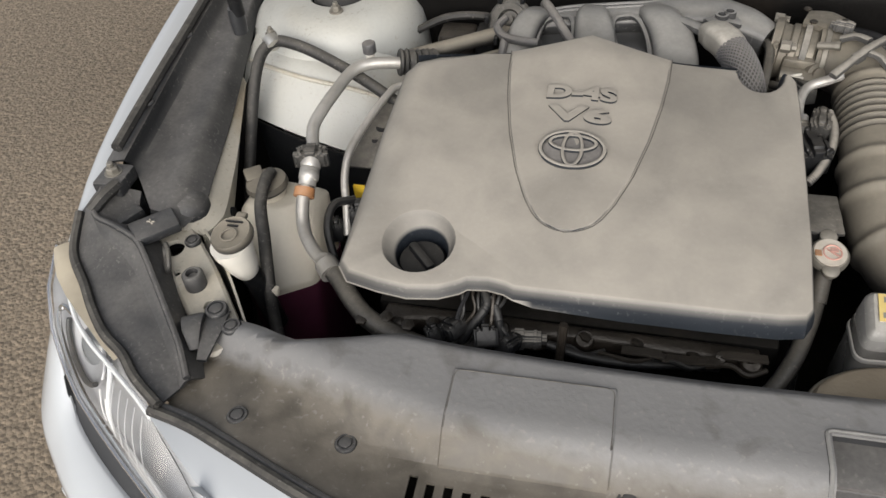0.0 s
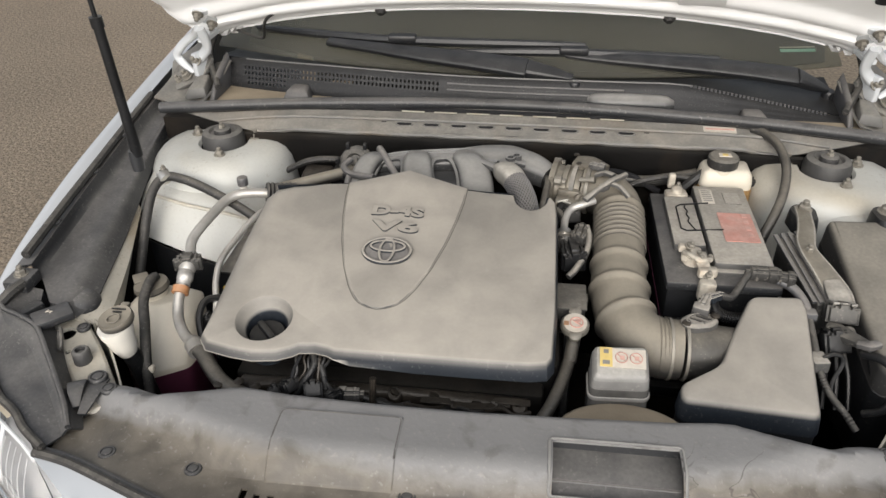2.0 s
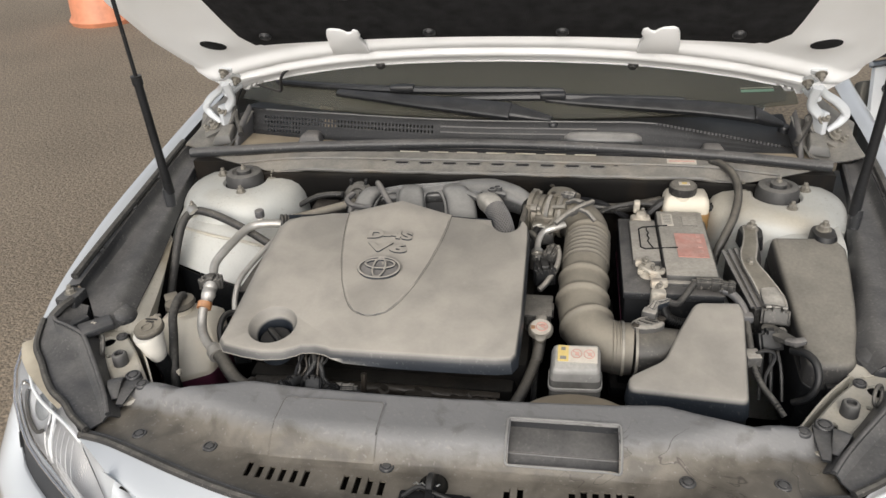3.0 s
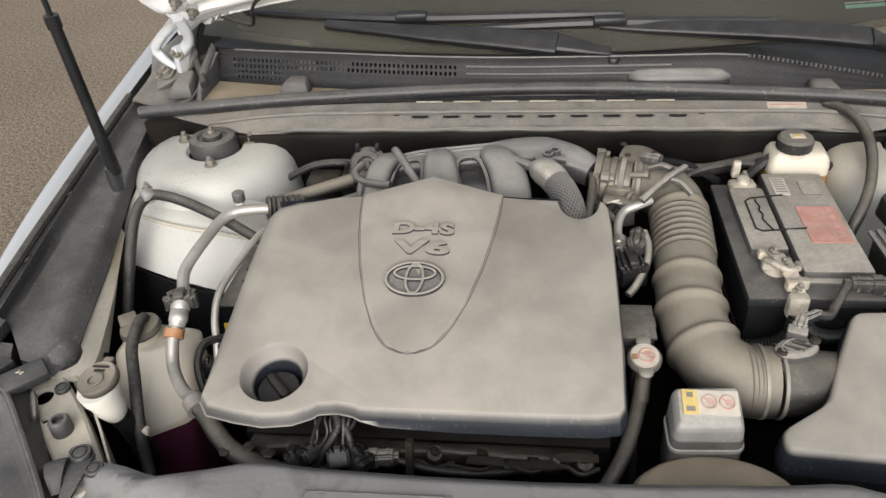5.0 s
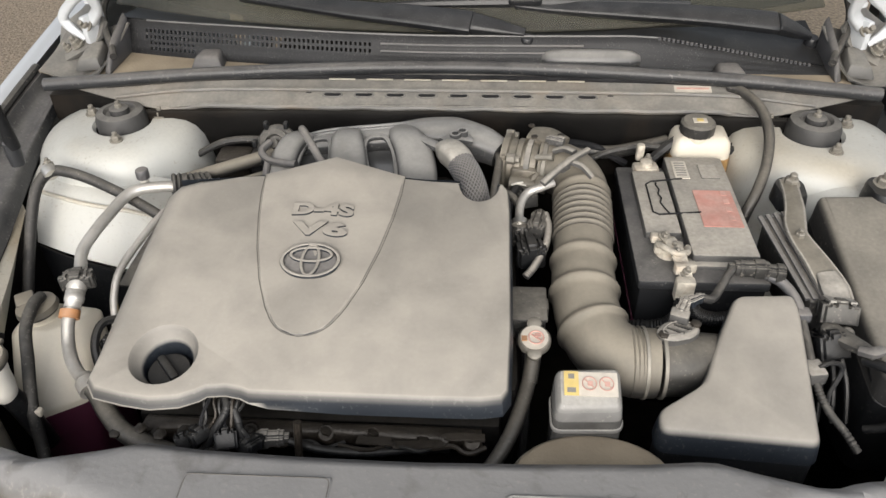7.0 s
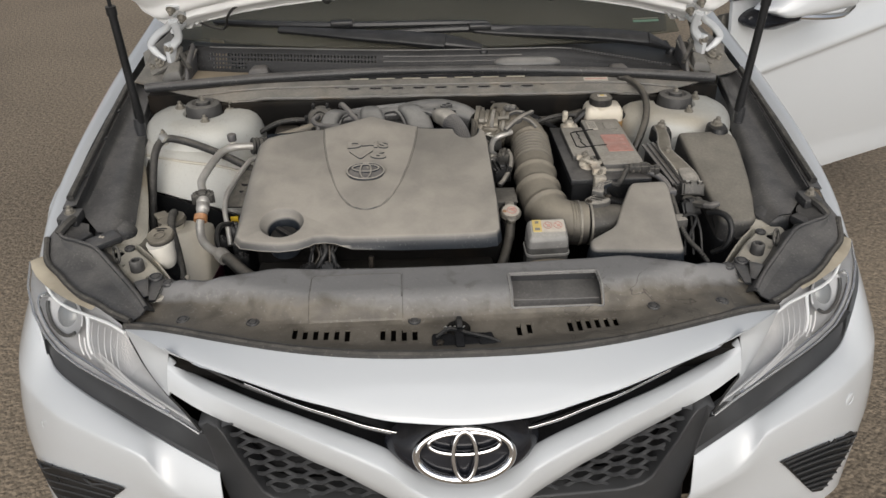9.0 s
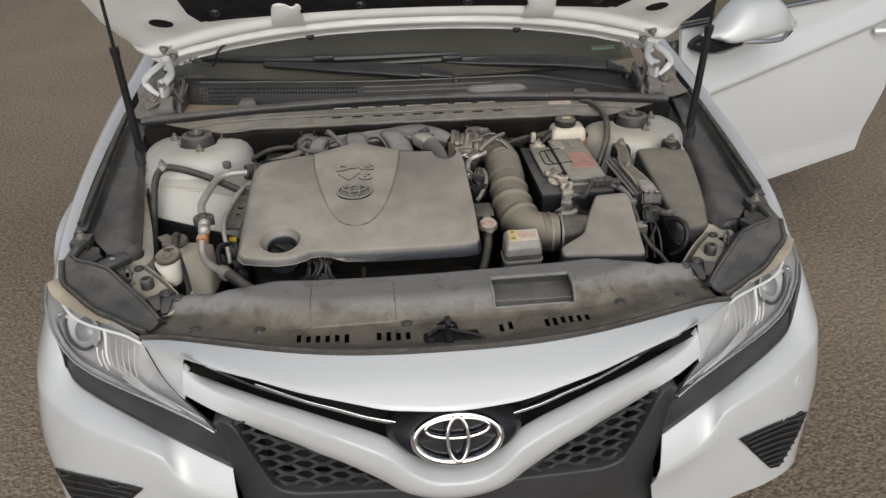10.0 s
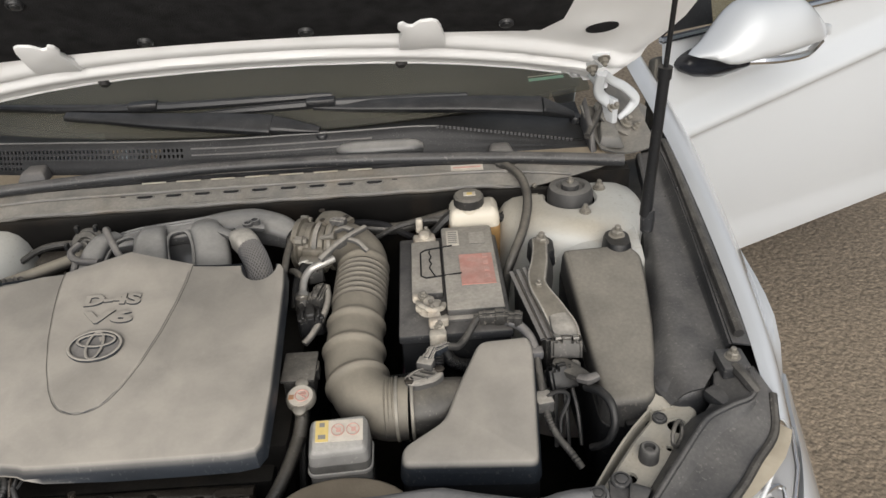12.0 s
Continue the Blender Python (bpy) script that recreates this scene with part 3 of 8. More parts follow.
BT_, BM_, BL_ = both(VT), both(VM), both(VL)
part("grille_bar", strip([between(BT_, BT_, 0, (0, .006, -.014), 90), between(BT_, BM_, .0, (0, .0015, -.002), 90), between(BT_, BM_, .06, (0, 0, 0), 90), between(BT_, BM_, .45, (0, -.001, .0012), 90), between(BT_, BM_, .90, (0, -.0003, .0005), 90), between(BT_, BM_, .975, (0, 0, 0), 90), between(BM_, BL_, .014, (0, .0002, 0), 90), between(BM_, BL_, .08, (0, -.001, 0), 90), between(BM_, BL_, .5, (0, -.004, 0), 90), between(BM_, BL_, .88, (0, -.002, 0), 90), between(BM_, BL_, .98, (0, .002, 0), 90), between(BL_, BL_, 0, (0, .020, .002), 90)]), M_PAINT, car, "glossy white V-shaped bar", solid=-.003)
HI = [(.565, .220, .710), (.551, .208, .681), (.536, .195, .651), (.514, .174, .630), (.486, .147, .620)]
II = [(.472, .153, .709), (.482, .170, .687), (.484, .163, .670), (.484, .152, .652), (.482, .145, .634)]
for s in (-1, 1):
    a, b = side_x(HI, s), side_x(II, s)
    part("corner_panel", strip([between(a, a, 0, (0, .012, -.004), 16), between(a, b, .0, (0, .001, 0), 16), between(a, b, .06, (0, -.002, .001), 16), between(a, b, .5, (0, -.0018, .001), 16), between(a, b, 1, (0, .0, 0), 16)]), M_PAINT, car, solid=-.002)
# recess and chrome line between nose panel and bar
part("grille_recess", rails([[(x, y + .012, z + .002) for x, y, z in NL], [(x, y + .060, z - .010) for x, y, z in NL], [(x, y + .055, z - .016) for x, y, z in BT_], [(x, y + .005, z - .009) for x, y, z in BT_]], 60, 3, True), M_PAD, car, "dark recessed grille slot")
for s in (-1, 1):
    part("chrome_strip", duct(side_x([(.082, .029, .627), (.150, .041, .638), (.200, .055, .6485), (.250, .070, .657), (.297, .090, .664), (.347, .111, .673)], s), [.0014] * 6, [.0026] * 6, n=10, res=6, square=4), M_CHROME, car)
    part("slot_blade", strip([side_x(q, s) for q in ([(.085, .034, .622), (.15, .046, .633), (.25, .075, .652), (.35, .116, .667), (.43, .15, .688)], [(.085, .048, .590), (.15, .064, .622), (.25, .092, .642), (.35, .128, .662), (.43, .155, .684)])]), M_BLACK, car, solid=.004)

# front emblem
EC = Vector((CX, -.012, .6255))
EU, EW = Vector((.0735, 0, 0)), Vector((0, .0145, .0400))
ER = EU.cross(EW).normalized()
def bezel_ring(k, h, w=0.0):
    """Rounded outline of the emblem's black seat: scale k, height h over the face."""
    return [EC + EU * (k + w * abs(math.cos(t)) ** 4) * math.cos(t) + EW * k * math.sin(t) + ER * h for t in (2 * math.pi * j / 48 for j in range(48))]
em = part("front_emblem", Geo().rings([bezel_ring(1.46, -.055, .22), bezel_ring(1.28, -.018, .16), bezel_ring(1.20, -.008, .05), bezel_ring(1.08, -.004), bezel_ring(.98, -.010), bezel_ring(.5, -.010)]), M_GLOSSBLK, car, "chrome oval emblem on a black plate")
def band(c, u, w, wide, high, n=60, thin=0.0):
    """A flat band with a rounded back, bent to an ellipse; thin narrows it at the top."""
    rings = []
    for i in range(n + 1):
        t = 2 * math.pi * i / n
        p = c + u * math.cos(t) + w * math.sin(t)
        o = (u * math.cos(t) / u.length_squared + w * math.sin(t) / w.length_squared).normalized()
        k = wide * (1 - thin * max(0, math.sin(t)))
        rings.append([p + o * k * a + ER * high * b for a, b in ((-1, -.6), (-1, .2), (-.55, .85), (0, 1), (.55, .85), (1, .2), (1, -.6))])
    return Geo().rings(rings, True, False)
part("emblem_ring", band(EC, EU, EW, .0066, .0060, thin=.25), M_CHROME, em)
part("emblem_ring", band(EC + ER * .003, EU * .24, EW * .93, .0046, .0060), M_CHROME, em)
part("emblem_ring", band(EC + EW * .46 + ER * .001, EU * .74, EW * .42, .0040, .0055), M_CHROME, em)

# lattice either side of the bar
def low_edge(x):
    return interp(x, [(.055, .481), (.085, .489), (.11, .501), (.135, .513), (.17, .527), (.25, .556), (.305, .573), (.354, .595), (.403, .622)])
def frame_edge(x):
    return interp(x, [(.05, .455), (.135, .452), (.22, .443), (.29, .438), (.327, .444), (.347, .481), (.37, .541), (.39, .60)])
def frame_y(x):
    return interp(x, [(0, .030), (.2, .058), (.35, .078), (.4, .079), (.46, .100), (.56, .15)])
for s in (-1, 1):
    lat = part("grille_mesh", rails([side_x([(.06, .105, .49), (.2, .13, .57), (.43, .17, .64)], s), side_x([(.06, .105, .36), (.2, .13, .36), (.43, .17, .40)], s)], 8, 2), M_PAD, car, "black lattice grille")
    for row in range(16):
        z0 = .425 + row * .0132
        run = []
        for i in range(91):
            x = .066 + .340 * i / 90
            ph = 2 * math.pi * x / .066 + (math.pi if row % 2 else 0)
            w = math.sin(ph)
            z = z0 + .0066 * (abs(w) ** .8 * (1 if w > 0 else -1))
            ok = frame_edge(x) - .004 < z < low_edge(x) - .004 * smooth(.36, .39, x) + .003 and x < .392
            if ok:
                run.append((x, frame_y(x) + .018 + .003 * math.cos(ph), z))
            if (not ok or i == 90) and len(run) > 3:
                part("mesh_bar", duct(side_x(run, s), [.0036] * 2, [.0016] * 2, up=(0, -.45, 1), n=8, res=1, square=4), M_SATIN, lat)
                run = []
            elif not ok:
                run = []

# dark lower frame of the grille
half = [(0, .20), (.45, .20), (.425, .30), (.404, .38), (.398, .435), (.404, .465), (.410, .512), (.416, .560), (.420, .588), (.432, .604), (.414, .610), (.398, .606), (.386, .592), (.369, .541), (.346, .481), (.337, .459), (.322, .445), (.29, .438), (.22, .443), (.135, .452), (.05, .455), (0, .455)]
for s in (-1, 1):
    ring0 = [(CX + s * x, frame_y(x) + (.03 if z < .3 else 0) + .028 * smooth(.600, .618, z), z) for x, z in half]
    ring1 = [(x, y + .060, z) for x, y, z in ring0]
    part("lower_frame", Geo().rings([ring0, ring1]), M_SATIN, car, "dark grey grille frame", bevel=.005, seg=3)

# headlights, black trim and bumper corners
LT = [(.425, .086, .598), (.454, .117, .610), (.485, .145, .620), (.514, .174, .632), (.536, .195, .653), (.551, .208, .683), (.566, .222, .711), (.598, .252, .713), (.628, .279, .712), (.657, .307, .713), (.684, .342, .715), (.711, .378, .718), (.739, .412, .722), (.773, .445, .727)]
LB = [(.425, .084, .594), (.456, .100, .606), (.515, .135, .614), (.585, .180, .617), (.63, .210, .618), (.67, .238, .620), (.715, .272, .628), (.747, .304, .642), (.772, .337, .668), (.790, .378, .695), (.800, .430, .718)]
def sampled(p):
    p = [Vector(q) for q in p]
    d = [0.0]
    for a, b in zip(p, p[1:]):
        d.append(d[-1] + (b - a).length)
    out, k = [], 0
    for i in range(101):
        s = d[-1] * i / 100
        while k < len(d) - 2 and d[k + 1] < s:
            k += 1
        out.append(p[k].lerp(p[k + 1], (s - d[k]) / (d[k + 1] - d[k])))
    return out
LT, LB = sampled(LT), sampled(LB)
for s in (-1, 1):
    def lens_pt(q, v, deep=0.0):
        """q from the inner tip outwards, v down from the upper edge, deep below the lens."""
        k = max(0.0, min(1.0, q)) * 100
        i = min(int(k), 99)
        a, b = LT[i].lerp(LT[i + 1], k - i), LB[i].lerp(LB[i + 1], k - i)
        p = a.lerp(b, v) + Vector((.45, -.75, .5)).normalized() * (.014 * math.sin(math.pi * max(0, min(1, v))) * min(1, 6 * q) - deep)
        return Vector((CX + s * p.x, p.y, p.z))
    hl = part("headlight", Geo().grid([[lens_pt(i / 40, k / 10, .004 + .030 * math.sin(math.pi * k / 10) * min(1, 4 * i / 40)) for k in range(11)] for i in range(41)]), M_HLDARK, car, "clear headlight with projector and silver strips")
    part("lens", Geo().grid([[lens_pt(i / 50, k / 12) for k in range(13)] for i in range(51)]), M_LENS, hl, "clear plastic lens")
    part("lens_seal", Geo().tube([lens_pt(i / 40, 1.0, -.001) for i in range(41)], .0022, 6, 1, smooth=False), M_REFLECTOR, hl)
    part("lens_seal", Geo().tube([lens_pt(i / 40, -.01, .001) for i in range(17)], .0020, 6, 1, smooth=False), M_BLACK, hl)
    part("light_guide", Geo().tube([lens_pt(q, v, .005) for q, v in ((.92, .47), (.86, .45), (.78, .415), (.70, .31), (.60, .18), (.50, .10), (.425, .05))], .0030, 8, 6), M_GUIDE, hl, "white light guide bar")
    part("light_guide", Geo().tube([lens_pt(q, v, .007) for q, v in ((.61, .19), (.58, .27), (.545, .42), (.515, .56), (.485, .68))], lambda q: .0036 - .0016 * q, 8, 6), M_GUIDE, hl)
    part("chrome_strip", Geo().tube([lens_pt(q, v, .010) for q, v in ((.485, .68), (.41, .70), (.28, .63), (.14, .48), (.05, .4))], .0022, 6, 6), M_SILVER, hl)
    part("chrome_strip", Geo().tube([lens_pt(q, v, .006) for q, v in ((.79, .45), (.82, .56), (.83, .70), (.80, .83), (.72, .88), (.62, .88), (.48, .86), (.30, .85), (.12, .8))], .0028, 6, 6), M_CHROME, hl)
    bowl = part("projector", Geo().grid([[lens_pt(.70 + r * .105 * math.cos(t), .50 + r * .30 * math.sin(t), .012 + .016 * (1 - r * r)) for r in (1, .85, .6, .3, 0)] for t in (2 * math.pi * j / 36 for j in range(37))]), M_HLDARK, hl, "round projector in a grey bowl")
    part("projector_lens", Geo().lathe(lens_pt(.70, .50, .030), lens_pt(.70, .50, 0) - lens_pt(.70, .50, .03), [(.029, -.004), (.028, .004), (.021, .012), (.010, .016), (.0, .017)], 28, False), M_SMOKE, bowl, "clear projector lens")
    part("projector_rim", Geo().tube([lens_pt(.70 + .098 * math.cos(t), .50 + .28 * math.sin(t), .010) for t in (radians(20 + 10 * j) for j in range(16))], .0034, 8, 2), M_SATIN, bowl)
    part("projector_rim", Geo().tube([lens_pt(.70 + .112 * math.cos(t), .50 + .32 * math.sin(t), .009) for t in (radians(200 + 10 * j) for j in range(14))], .0018, 8, 2), M_SILVER, bowl)
    for k in range(6):
        v = .60 + .045 * k
        part("rib", Geo().tube([lens_pt(q, v + .05 * (.3 - q), .007) for q in (.14, .2, .3, .40, .46 - .012 * k)], .0016, 6, 3), (M_SILVER, M_HLDARK)[k % 2], hl)
    # Silver threads draw the facet edges and paint the highlights along them.
    for k in range(5):
        part("facet_streak", Geo().tube([lens_pt(.44 + .030 * k - .10 * v, .12 + .025 * k + .46 * v, .004) for v in (0, .3, .6, 1)], .0006, 6, 3), M_SILVER, hl)
    for k in range(4):
        part("lamp_bead", Geo().lathe(lens_pt(.815 + .006 * k, .52 + .09 * k, .010), (.4 * s, -.7, .5), [(.0042, -.003), (.0038, .002), (.002, .004)], 12), M_CHROME, hl)
    for k in range(2):
        part("chrome_strip", Geo().tube([lens_pt(q, v, .010) for q, v in ((.585 - .03 * k, .52), (.555 - .03 * k, .68), (.525 - .035 * k, .80))], .0014, 6, 4), M_SILVER, hl)
    # yellowed strip of lens that runs under the panel
    part("lens_edge", Geo().grid([[lens_pt(q, -.02 + k / 6 * (w + .02), -.0012) for k in range(7)] for q, w in ((.60, .06), (.66, .12), (.72, .20), (.78, .30), (.84, .42), (.90, .54), (.95, .64), (.985, .70))]), M_HAZE, hl, "yellowed lens edge")
    # black trim under the headlight
    TB = [(.405, .078, .506), (.47, .106, .528), (.53, .134, .548), (.60, .170, .569), (.66, .206, .582), (.715, .247, .592), (.738, .272, .606), (.746, .292, .634)]
    TU = [(.424, .086, .592), (.456, .103, .602), (.515, .138, .609), (.585, .183, .612), (.63, .213, .613), (.67, .241, .615), (.715, .275, .622), (.743, .300, .637)]
    a, b = side_x(TU, s), side_x(TB, s)
    part("headlight_trim", strip([between(a, a, 0, (0, .02, 0), 30), between(a, b, 0, (0, 0, 0), 30), between(a, b, .1, (0, .010, -.002), 30), between(a, b, .5, (0, .012, -.002), 30), between(a, b, .92, (0, .008, -.001), 30), between(a, b, 1, (0, .001, 0), 30)]), M_SATIN, car, "matt dark grey trim panel", solid=-.002)
    # white bumper corner with fog recess
    B0 = [(.405, .078, .506), (.47, .106, .528), (.53, .134, .548), (.60, .170, .569), (.66, .206, .582), (.715, .247, .592), (.741, .275, .606), (.766, .312, .642), (.788, .352, .668), (.806, .405, .682), (.824, .465, .680), (.850, .540, .660), (.880, .620, .640)]
    B1 = [(.398, .046, .452), (.45, .062, .462), (.487, .0755, .474), (.510, .083, .500), (.530, .092, .533), (.58, .113, .547), (.65, .148, .555), (.70, .178, .558), (.755, .222, .558), (.808, .275, .566), (.839, .350, .580), (.864, .460, .595), (.900, .620, .592)]
    B2 = [(.388, .052, .40), (.45, .073, .405), (.53, .100, .41), (.60, .125, .41), (.69, .162, .41), (.780, .213, .42), (.830, .268, .44), (.862, .343, .455), (.888, .43, .46), (.906, .52, .46), (.920, .62, .45)]
    B3 = [(.43, .09, .22), (.48, .102, .23), (.55, .118, .24), (.62, .138, .25), (.70, .164, .25), (.765, .195, .25), (.807, .232, .25), (.838, .295, .26), (.865, .39, .28), (.887, .5, .29), (.905, .62, .30)]
    q0, q1, q2, q3 = [side_x([(x - (.010 * smooth(.70, .82, x) if s < 0 else 0), y, z) for x, y, z in q], s) for q in (B0, B1, B2, B3)]
    sheet = [between(q0, q0, 0, (0, .012, -.006), 70), between(q0, q1, .0, (0, 0, 0), 70), between(q0, q1, .06, (0, 0, .002), 70), between(q0, q1, .5, (0, .0, .004), 70), between(q0, q1, .92, (0, 0, .0015), 70), between(q0, q1, .98, (0, .0002, .0003), 70), between(q1, q2, .014, (0, .0, 0), 70), between(q1, q2, .07, (0, -.0015, 0), 70), between(q1, q2, .5, (0, -.005, 0), 70), between(q2, q2, 0, (0, 0, 0), 70), between(q2, q3, .33, (0, -.004, 0), 70), between(q2, q3, .66, (0, -.002, 0), 70), between(q3, q3, 0, (0, 0, 0), 70)]
    bump = part("front_bumper", strip(sheet), M_PAINT, car, "glossy white bumper corner", solid=.002)
    def bumper_pt(x, z, lift=0.0):
        """The bumper's face at x across from the middle and height z."""
        best = None
        for r, r2 in zip(sheet[6:], sheet[7:]):
            for i in range(70):
                c = r[i]
                k = (c.z - z) / max(c.z - r2[i].z, 1e-6)
                if -.05 <= k <= 1.05:
                    u = s * (c.lerp(r2[i], k).x - CX), s * (r[i + 1].lerp(r2[i + 1], k).x - CX)
                    if u[0] <= x <= u[1]:
                        w = (x - u[0]) / max(u[1] - u[0], 1e-6)
                        best = c.lerp(r2[i], k).y * (1 - w) + r[i + 1].lerp(r2[i + 1], k).y * w
        return Vector((CX + s * (x + .6 * lift), (best if best is not None else .3) - .8 * lift, z))
    FA, FB, FC = (.582, .444), (.788, .408), (.712, .300)
    def pocket_pt(a, b, lift):
        """a from the inner to the outer end, b from the upper edge to the lower corner."""
        x, z = [(FA[i] * (1 - a) + FB[i] * a) * (1 - b) + (FC[i] + (.030 * (a - .5), -.012 * (a - .5))[i]) * b for i in (0, 1)]
        return bumper_pt(x, z + .012 * math.sin(math.pi * a) * (1 - b), lift)
    pocket = part("fog_pocket", Geo().grid([[pocket_pt(i / 24, k / 14, .0060) for k in range(15)] for i in range(25)]), M_BLACK, bump, "black ribbed fog lamp blank", solid=.003)
    for k in range(8):
        b = (k + .25) / 8.2
        part("fin", Geo().tube([pocket_pt(a, b, .0085) for a in (.03, .2, .4, .6, .8, .96)], .0021, 6, 2), M_SATIN, pocket)
    sc = bumper_pt(.735, .515, .001)
    part("parking_sensor", Geo().lathe(sc, (.55 * s, -.8, .1), [(.0130, -.008), (.0130, .0008), (.0118, .0012), (.0112, -.0004), (.0098, .0006)], 20), M_PAINT, bump)

    # fenders
    RIDGE = [(.782, .432, .730), (.802, .560, .766), (.816, .760, .806), (.832, 1.00, .832), (.838, 1.20, .856), (.836, 1.40, .885), (.835, 1.56, .91)]
    INL = [(.768, .432, .730), (.780, .560, .764), (.792, .760, .800), (.806, 1.00, .824), (.808, 1.20, .850), (.800, 1.40, .880), (.795, 1.56, .905)]
    OUT1 = [(.796, .432, .705), (.819, .560, .735), (.842, .760, .765), (.868, 1.00, .785), (.882, 1.20, .80), (.878, 1.40, .82), (.876, 1.56, .83)]
    OUT2 = [(.818, .460, .64), (.845, .560, .66), (.876, .760, .70), (.900, 1.00, .715), (.915, 1.20, .70), (.912, 1.40, .68), (.91, 1.56, .68)]
    ARCH = [(.842, .500, .58), (.868, .585, .60), (.890, .720, .69), (.902, .98, .70), (.915, 1.24, .69), (.912, 1.38, .50), (.910, 1.56, .30)]
    part("fender", rails([side_x(q, s) for q in (INL, RIDGE, OUT1, OUT2, ARCH)], 26, 4), M_PAINT, car, "glossy white front wing", solid=-.003)
    # wheel
    wc = Vector((CX + s * .80, .98, .335))
    wheel = part("wheel", Geo().lathe(wc - Vector((s * .11, 0, 0)), (s, 0, 0), [(.23, 0), (.31, .01), (.335, .04), (.335, .19), (.31, .22), (.23, .225)], 40, False), M_TYRE, car, "black tyre")
    part("rim", Geo().lathe(wc - Vector((s * .10, 0, 0)), (s, 0, 0), [(.0, .16), (.06, .17), (.19, .19), (.232, .205), (.232, 0)], 30, False), M_REFLECTOR, wheel)

# ---- bonnet, held open ----
HR, HA = Vector((axis(1.15), 1.178, 1.018)), radians(42)
HD, HN = Vector((0, -math.cos(HA), math.sin(HA))), Vector((0, -math.sin(HA), -math.cos(HA)))
def on_hood(x, s, off=0.0):
    """A point of the bonnet's underside: x across, s from its rear edge, off outwards."""
    return HR + Vector((x, 0, 0)) + HD * s + HN * off
def hood_half(s):
    return interp(s, [(-.095, .672), (-.06, .715), (-.02, .742), (0.0, .752), (.06, .778), (.14, .800), (.30, .812), (.60, .78), (.85, .66), (.98, .50), (1.02, .35)])
def hood_rear(x):
    return interp(abs(x), [(0, .060), (.12, .057), (.2, .051), (.3, .038), (.4, .016), (.5, -.014), (.6, -.056), (.68, -.095), (.72, -.105)])
hood = part("bonnet", Geo().grid([[on_hood(u * hood_half(s0), max(s0, hood_rear(u * .75) + .01), -.040 * (1 - .25 * u * u)) for u in [k / 14 - 1 for k in range(29)]] for s0 in [-.08, -.02, .04, .08, .14, .22, .3, .4, .5, .6, .7, .8, .9, .98, 1.02]]), M_PAINT, car, "white bonnet held up by gas struts", solid=-.003)
# inner frame: rolled rear edge, beam with a soft step, side rims and the felt pad
def hood_profile(s, x):
    ax = abs(x)
    edge = hood_half(s) - ax
    z = .004 + .016 * smooth(0, .03, edge) - .008 * smooth(.05, .09, edge)
    r = s - hood_rear(x)
    z += .014 * smooth(.0, .006, r) - .007 * smooth(.009, .012, r) + .010 * smooth(.014, .022, r) + .006 * smooth(.030, .055, r) - .010 * smooth(.062, .074, r) + .006 * smooth(.076, .088, r) - .012 * smooth(.10, .13, r)
    z += .006 * math.exp(-((ax - .648) / .045) ** 2 - ((s - .14) / .04) ** 2)
    return z
rows = []
for i in range(61):
    u = i / 30 - 1
    row = []
    for k in range(61):
        v = (k / 60) ** 1.6
        s1 = hood_rear(u * .72) + v * (.42 - hood_rear(u * .72))
        x = u * hood_half(max(s1, -.095))
        row.append(on_hood(x, s1, hood_profile(s1, x)))
    rows.append(row)
inner = part("inner_frame", Geo().grid(rows), M_BONNET, hood, "white pressed inner panel", solid=-.002)
padrow = []
for i in range(41):
    u = i / 20 - 1
    rr = []
    for k in range(13):
        v = k / 12
        s1 = .150 - .026 * u * u - .010 * abs(u) ** 6 + v * .68
        x = u * (.580 + .035 * abs(math.sin(v * 1.6)) - .03 * smooth(.1, 0, v) * abs(u) ** 8)
        e = min(1, (1 - abs(u)) * 14, v * 14)
        rr.append(on_hood(x, s1, .016 + .016 * e))
    padrow.append(rr)
part("insulation_pad", Geo().grid(padrow), M_PAD, hood, "black felt insulation pad")
for px, ps in ((-.50, .20), (-.14, .215), (.13, .215), (.47, .20), (-.28, .36), (.27, .36)):
    placed("push_clip", CLIP, hood, on_hood(px, ps, .034), (138, 0, 0))
for x in (-.328, .324):
    k = 1 if x < 0 else -1
    pts = [(x + k * a, b) for a, b in ((-.042, .125), (-.041, .160), (-.034, .208), (-.028, .226), (-.018, .232), (.000, .229), (.008, .222), (.014, .214), (.022, .216), (.030, .228), (.038, .222), (.040, .206), (.034, .192), (.040, .160), (.042, .125))]
    part("pad_tab", Geo().rings([[on_hood(a, b, .026) for a, b in pts], [on_hood(a, b, .037) for a, b in pts]]), M_BONNET, hood, bevel=.003)
for s in (-1, 1):
    c = on_hood(s * .648, .140, .020)
    part("hole_plug", Geo().rings([[c + Vector((.029 * math.cos(t), 0, 0)) + HD * (.019 * math.sin(t) + .005 * s * math.cos(t)) + HN * h for t in (2 * math.pi * j / 24 for j in range(24))] for h in (-.004, .005)]), M_PAD, hood, "dark oval opening")
    c = on_hood(s * .282, .046, .020)
    part("rubber_stop", Geo().lathe(c, HN, [(.013, -.004), (.012, .006), (.007, .012)], 14), M_RUBBER, hood)
    part("dimple", Geo().lathe(on_hood(s * .55, .02, .017), HN, [(.012, -.004), (.010, .003), (.004, .0045)], 16), M_BONNET, hood)
part("hose_grommet", Geo().lathe(on_hood(-.498, .038, .018), HN, [(.026, -.003), (.024, .003), (.013, .006), (.008, .014)], 20), M_RUBBER, hood)
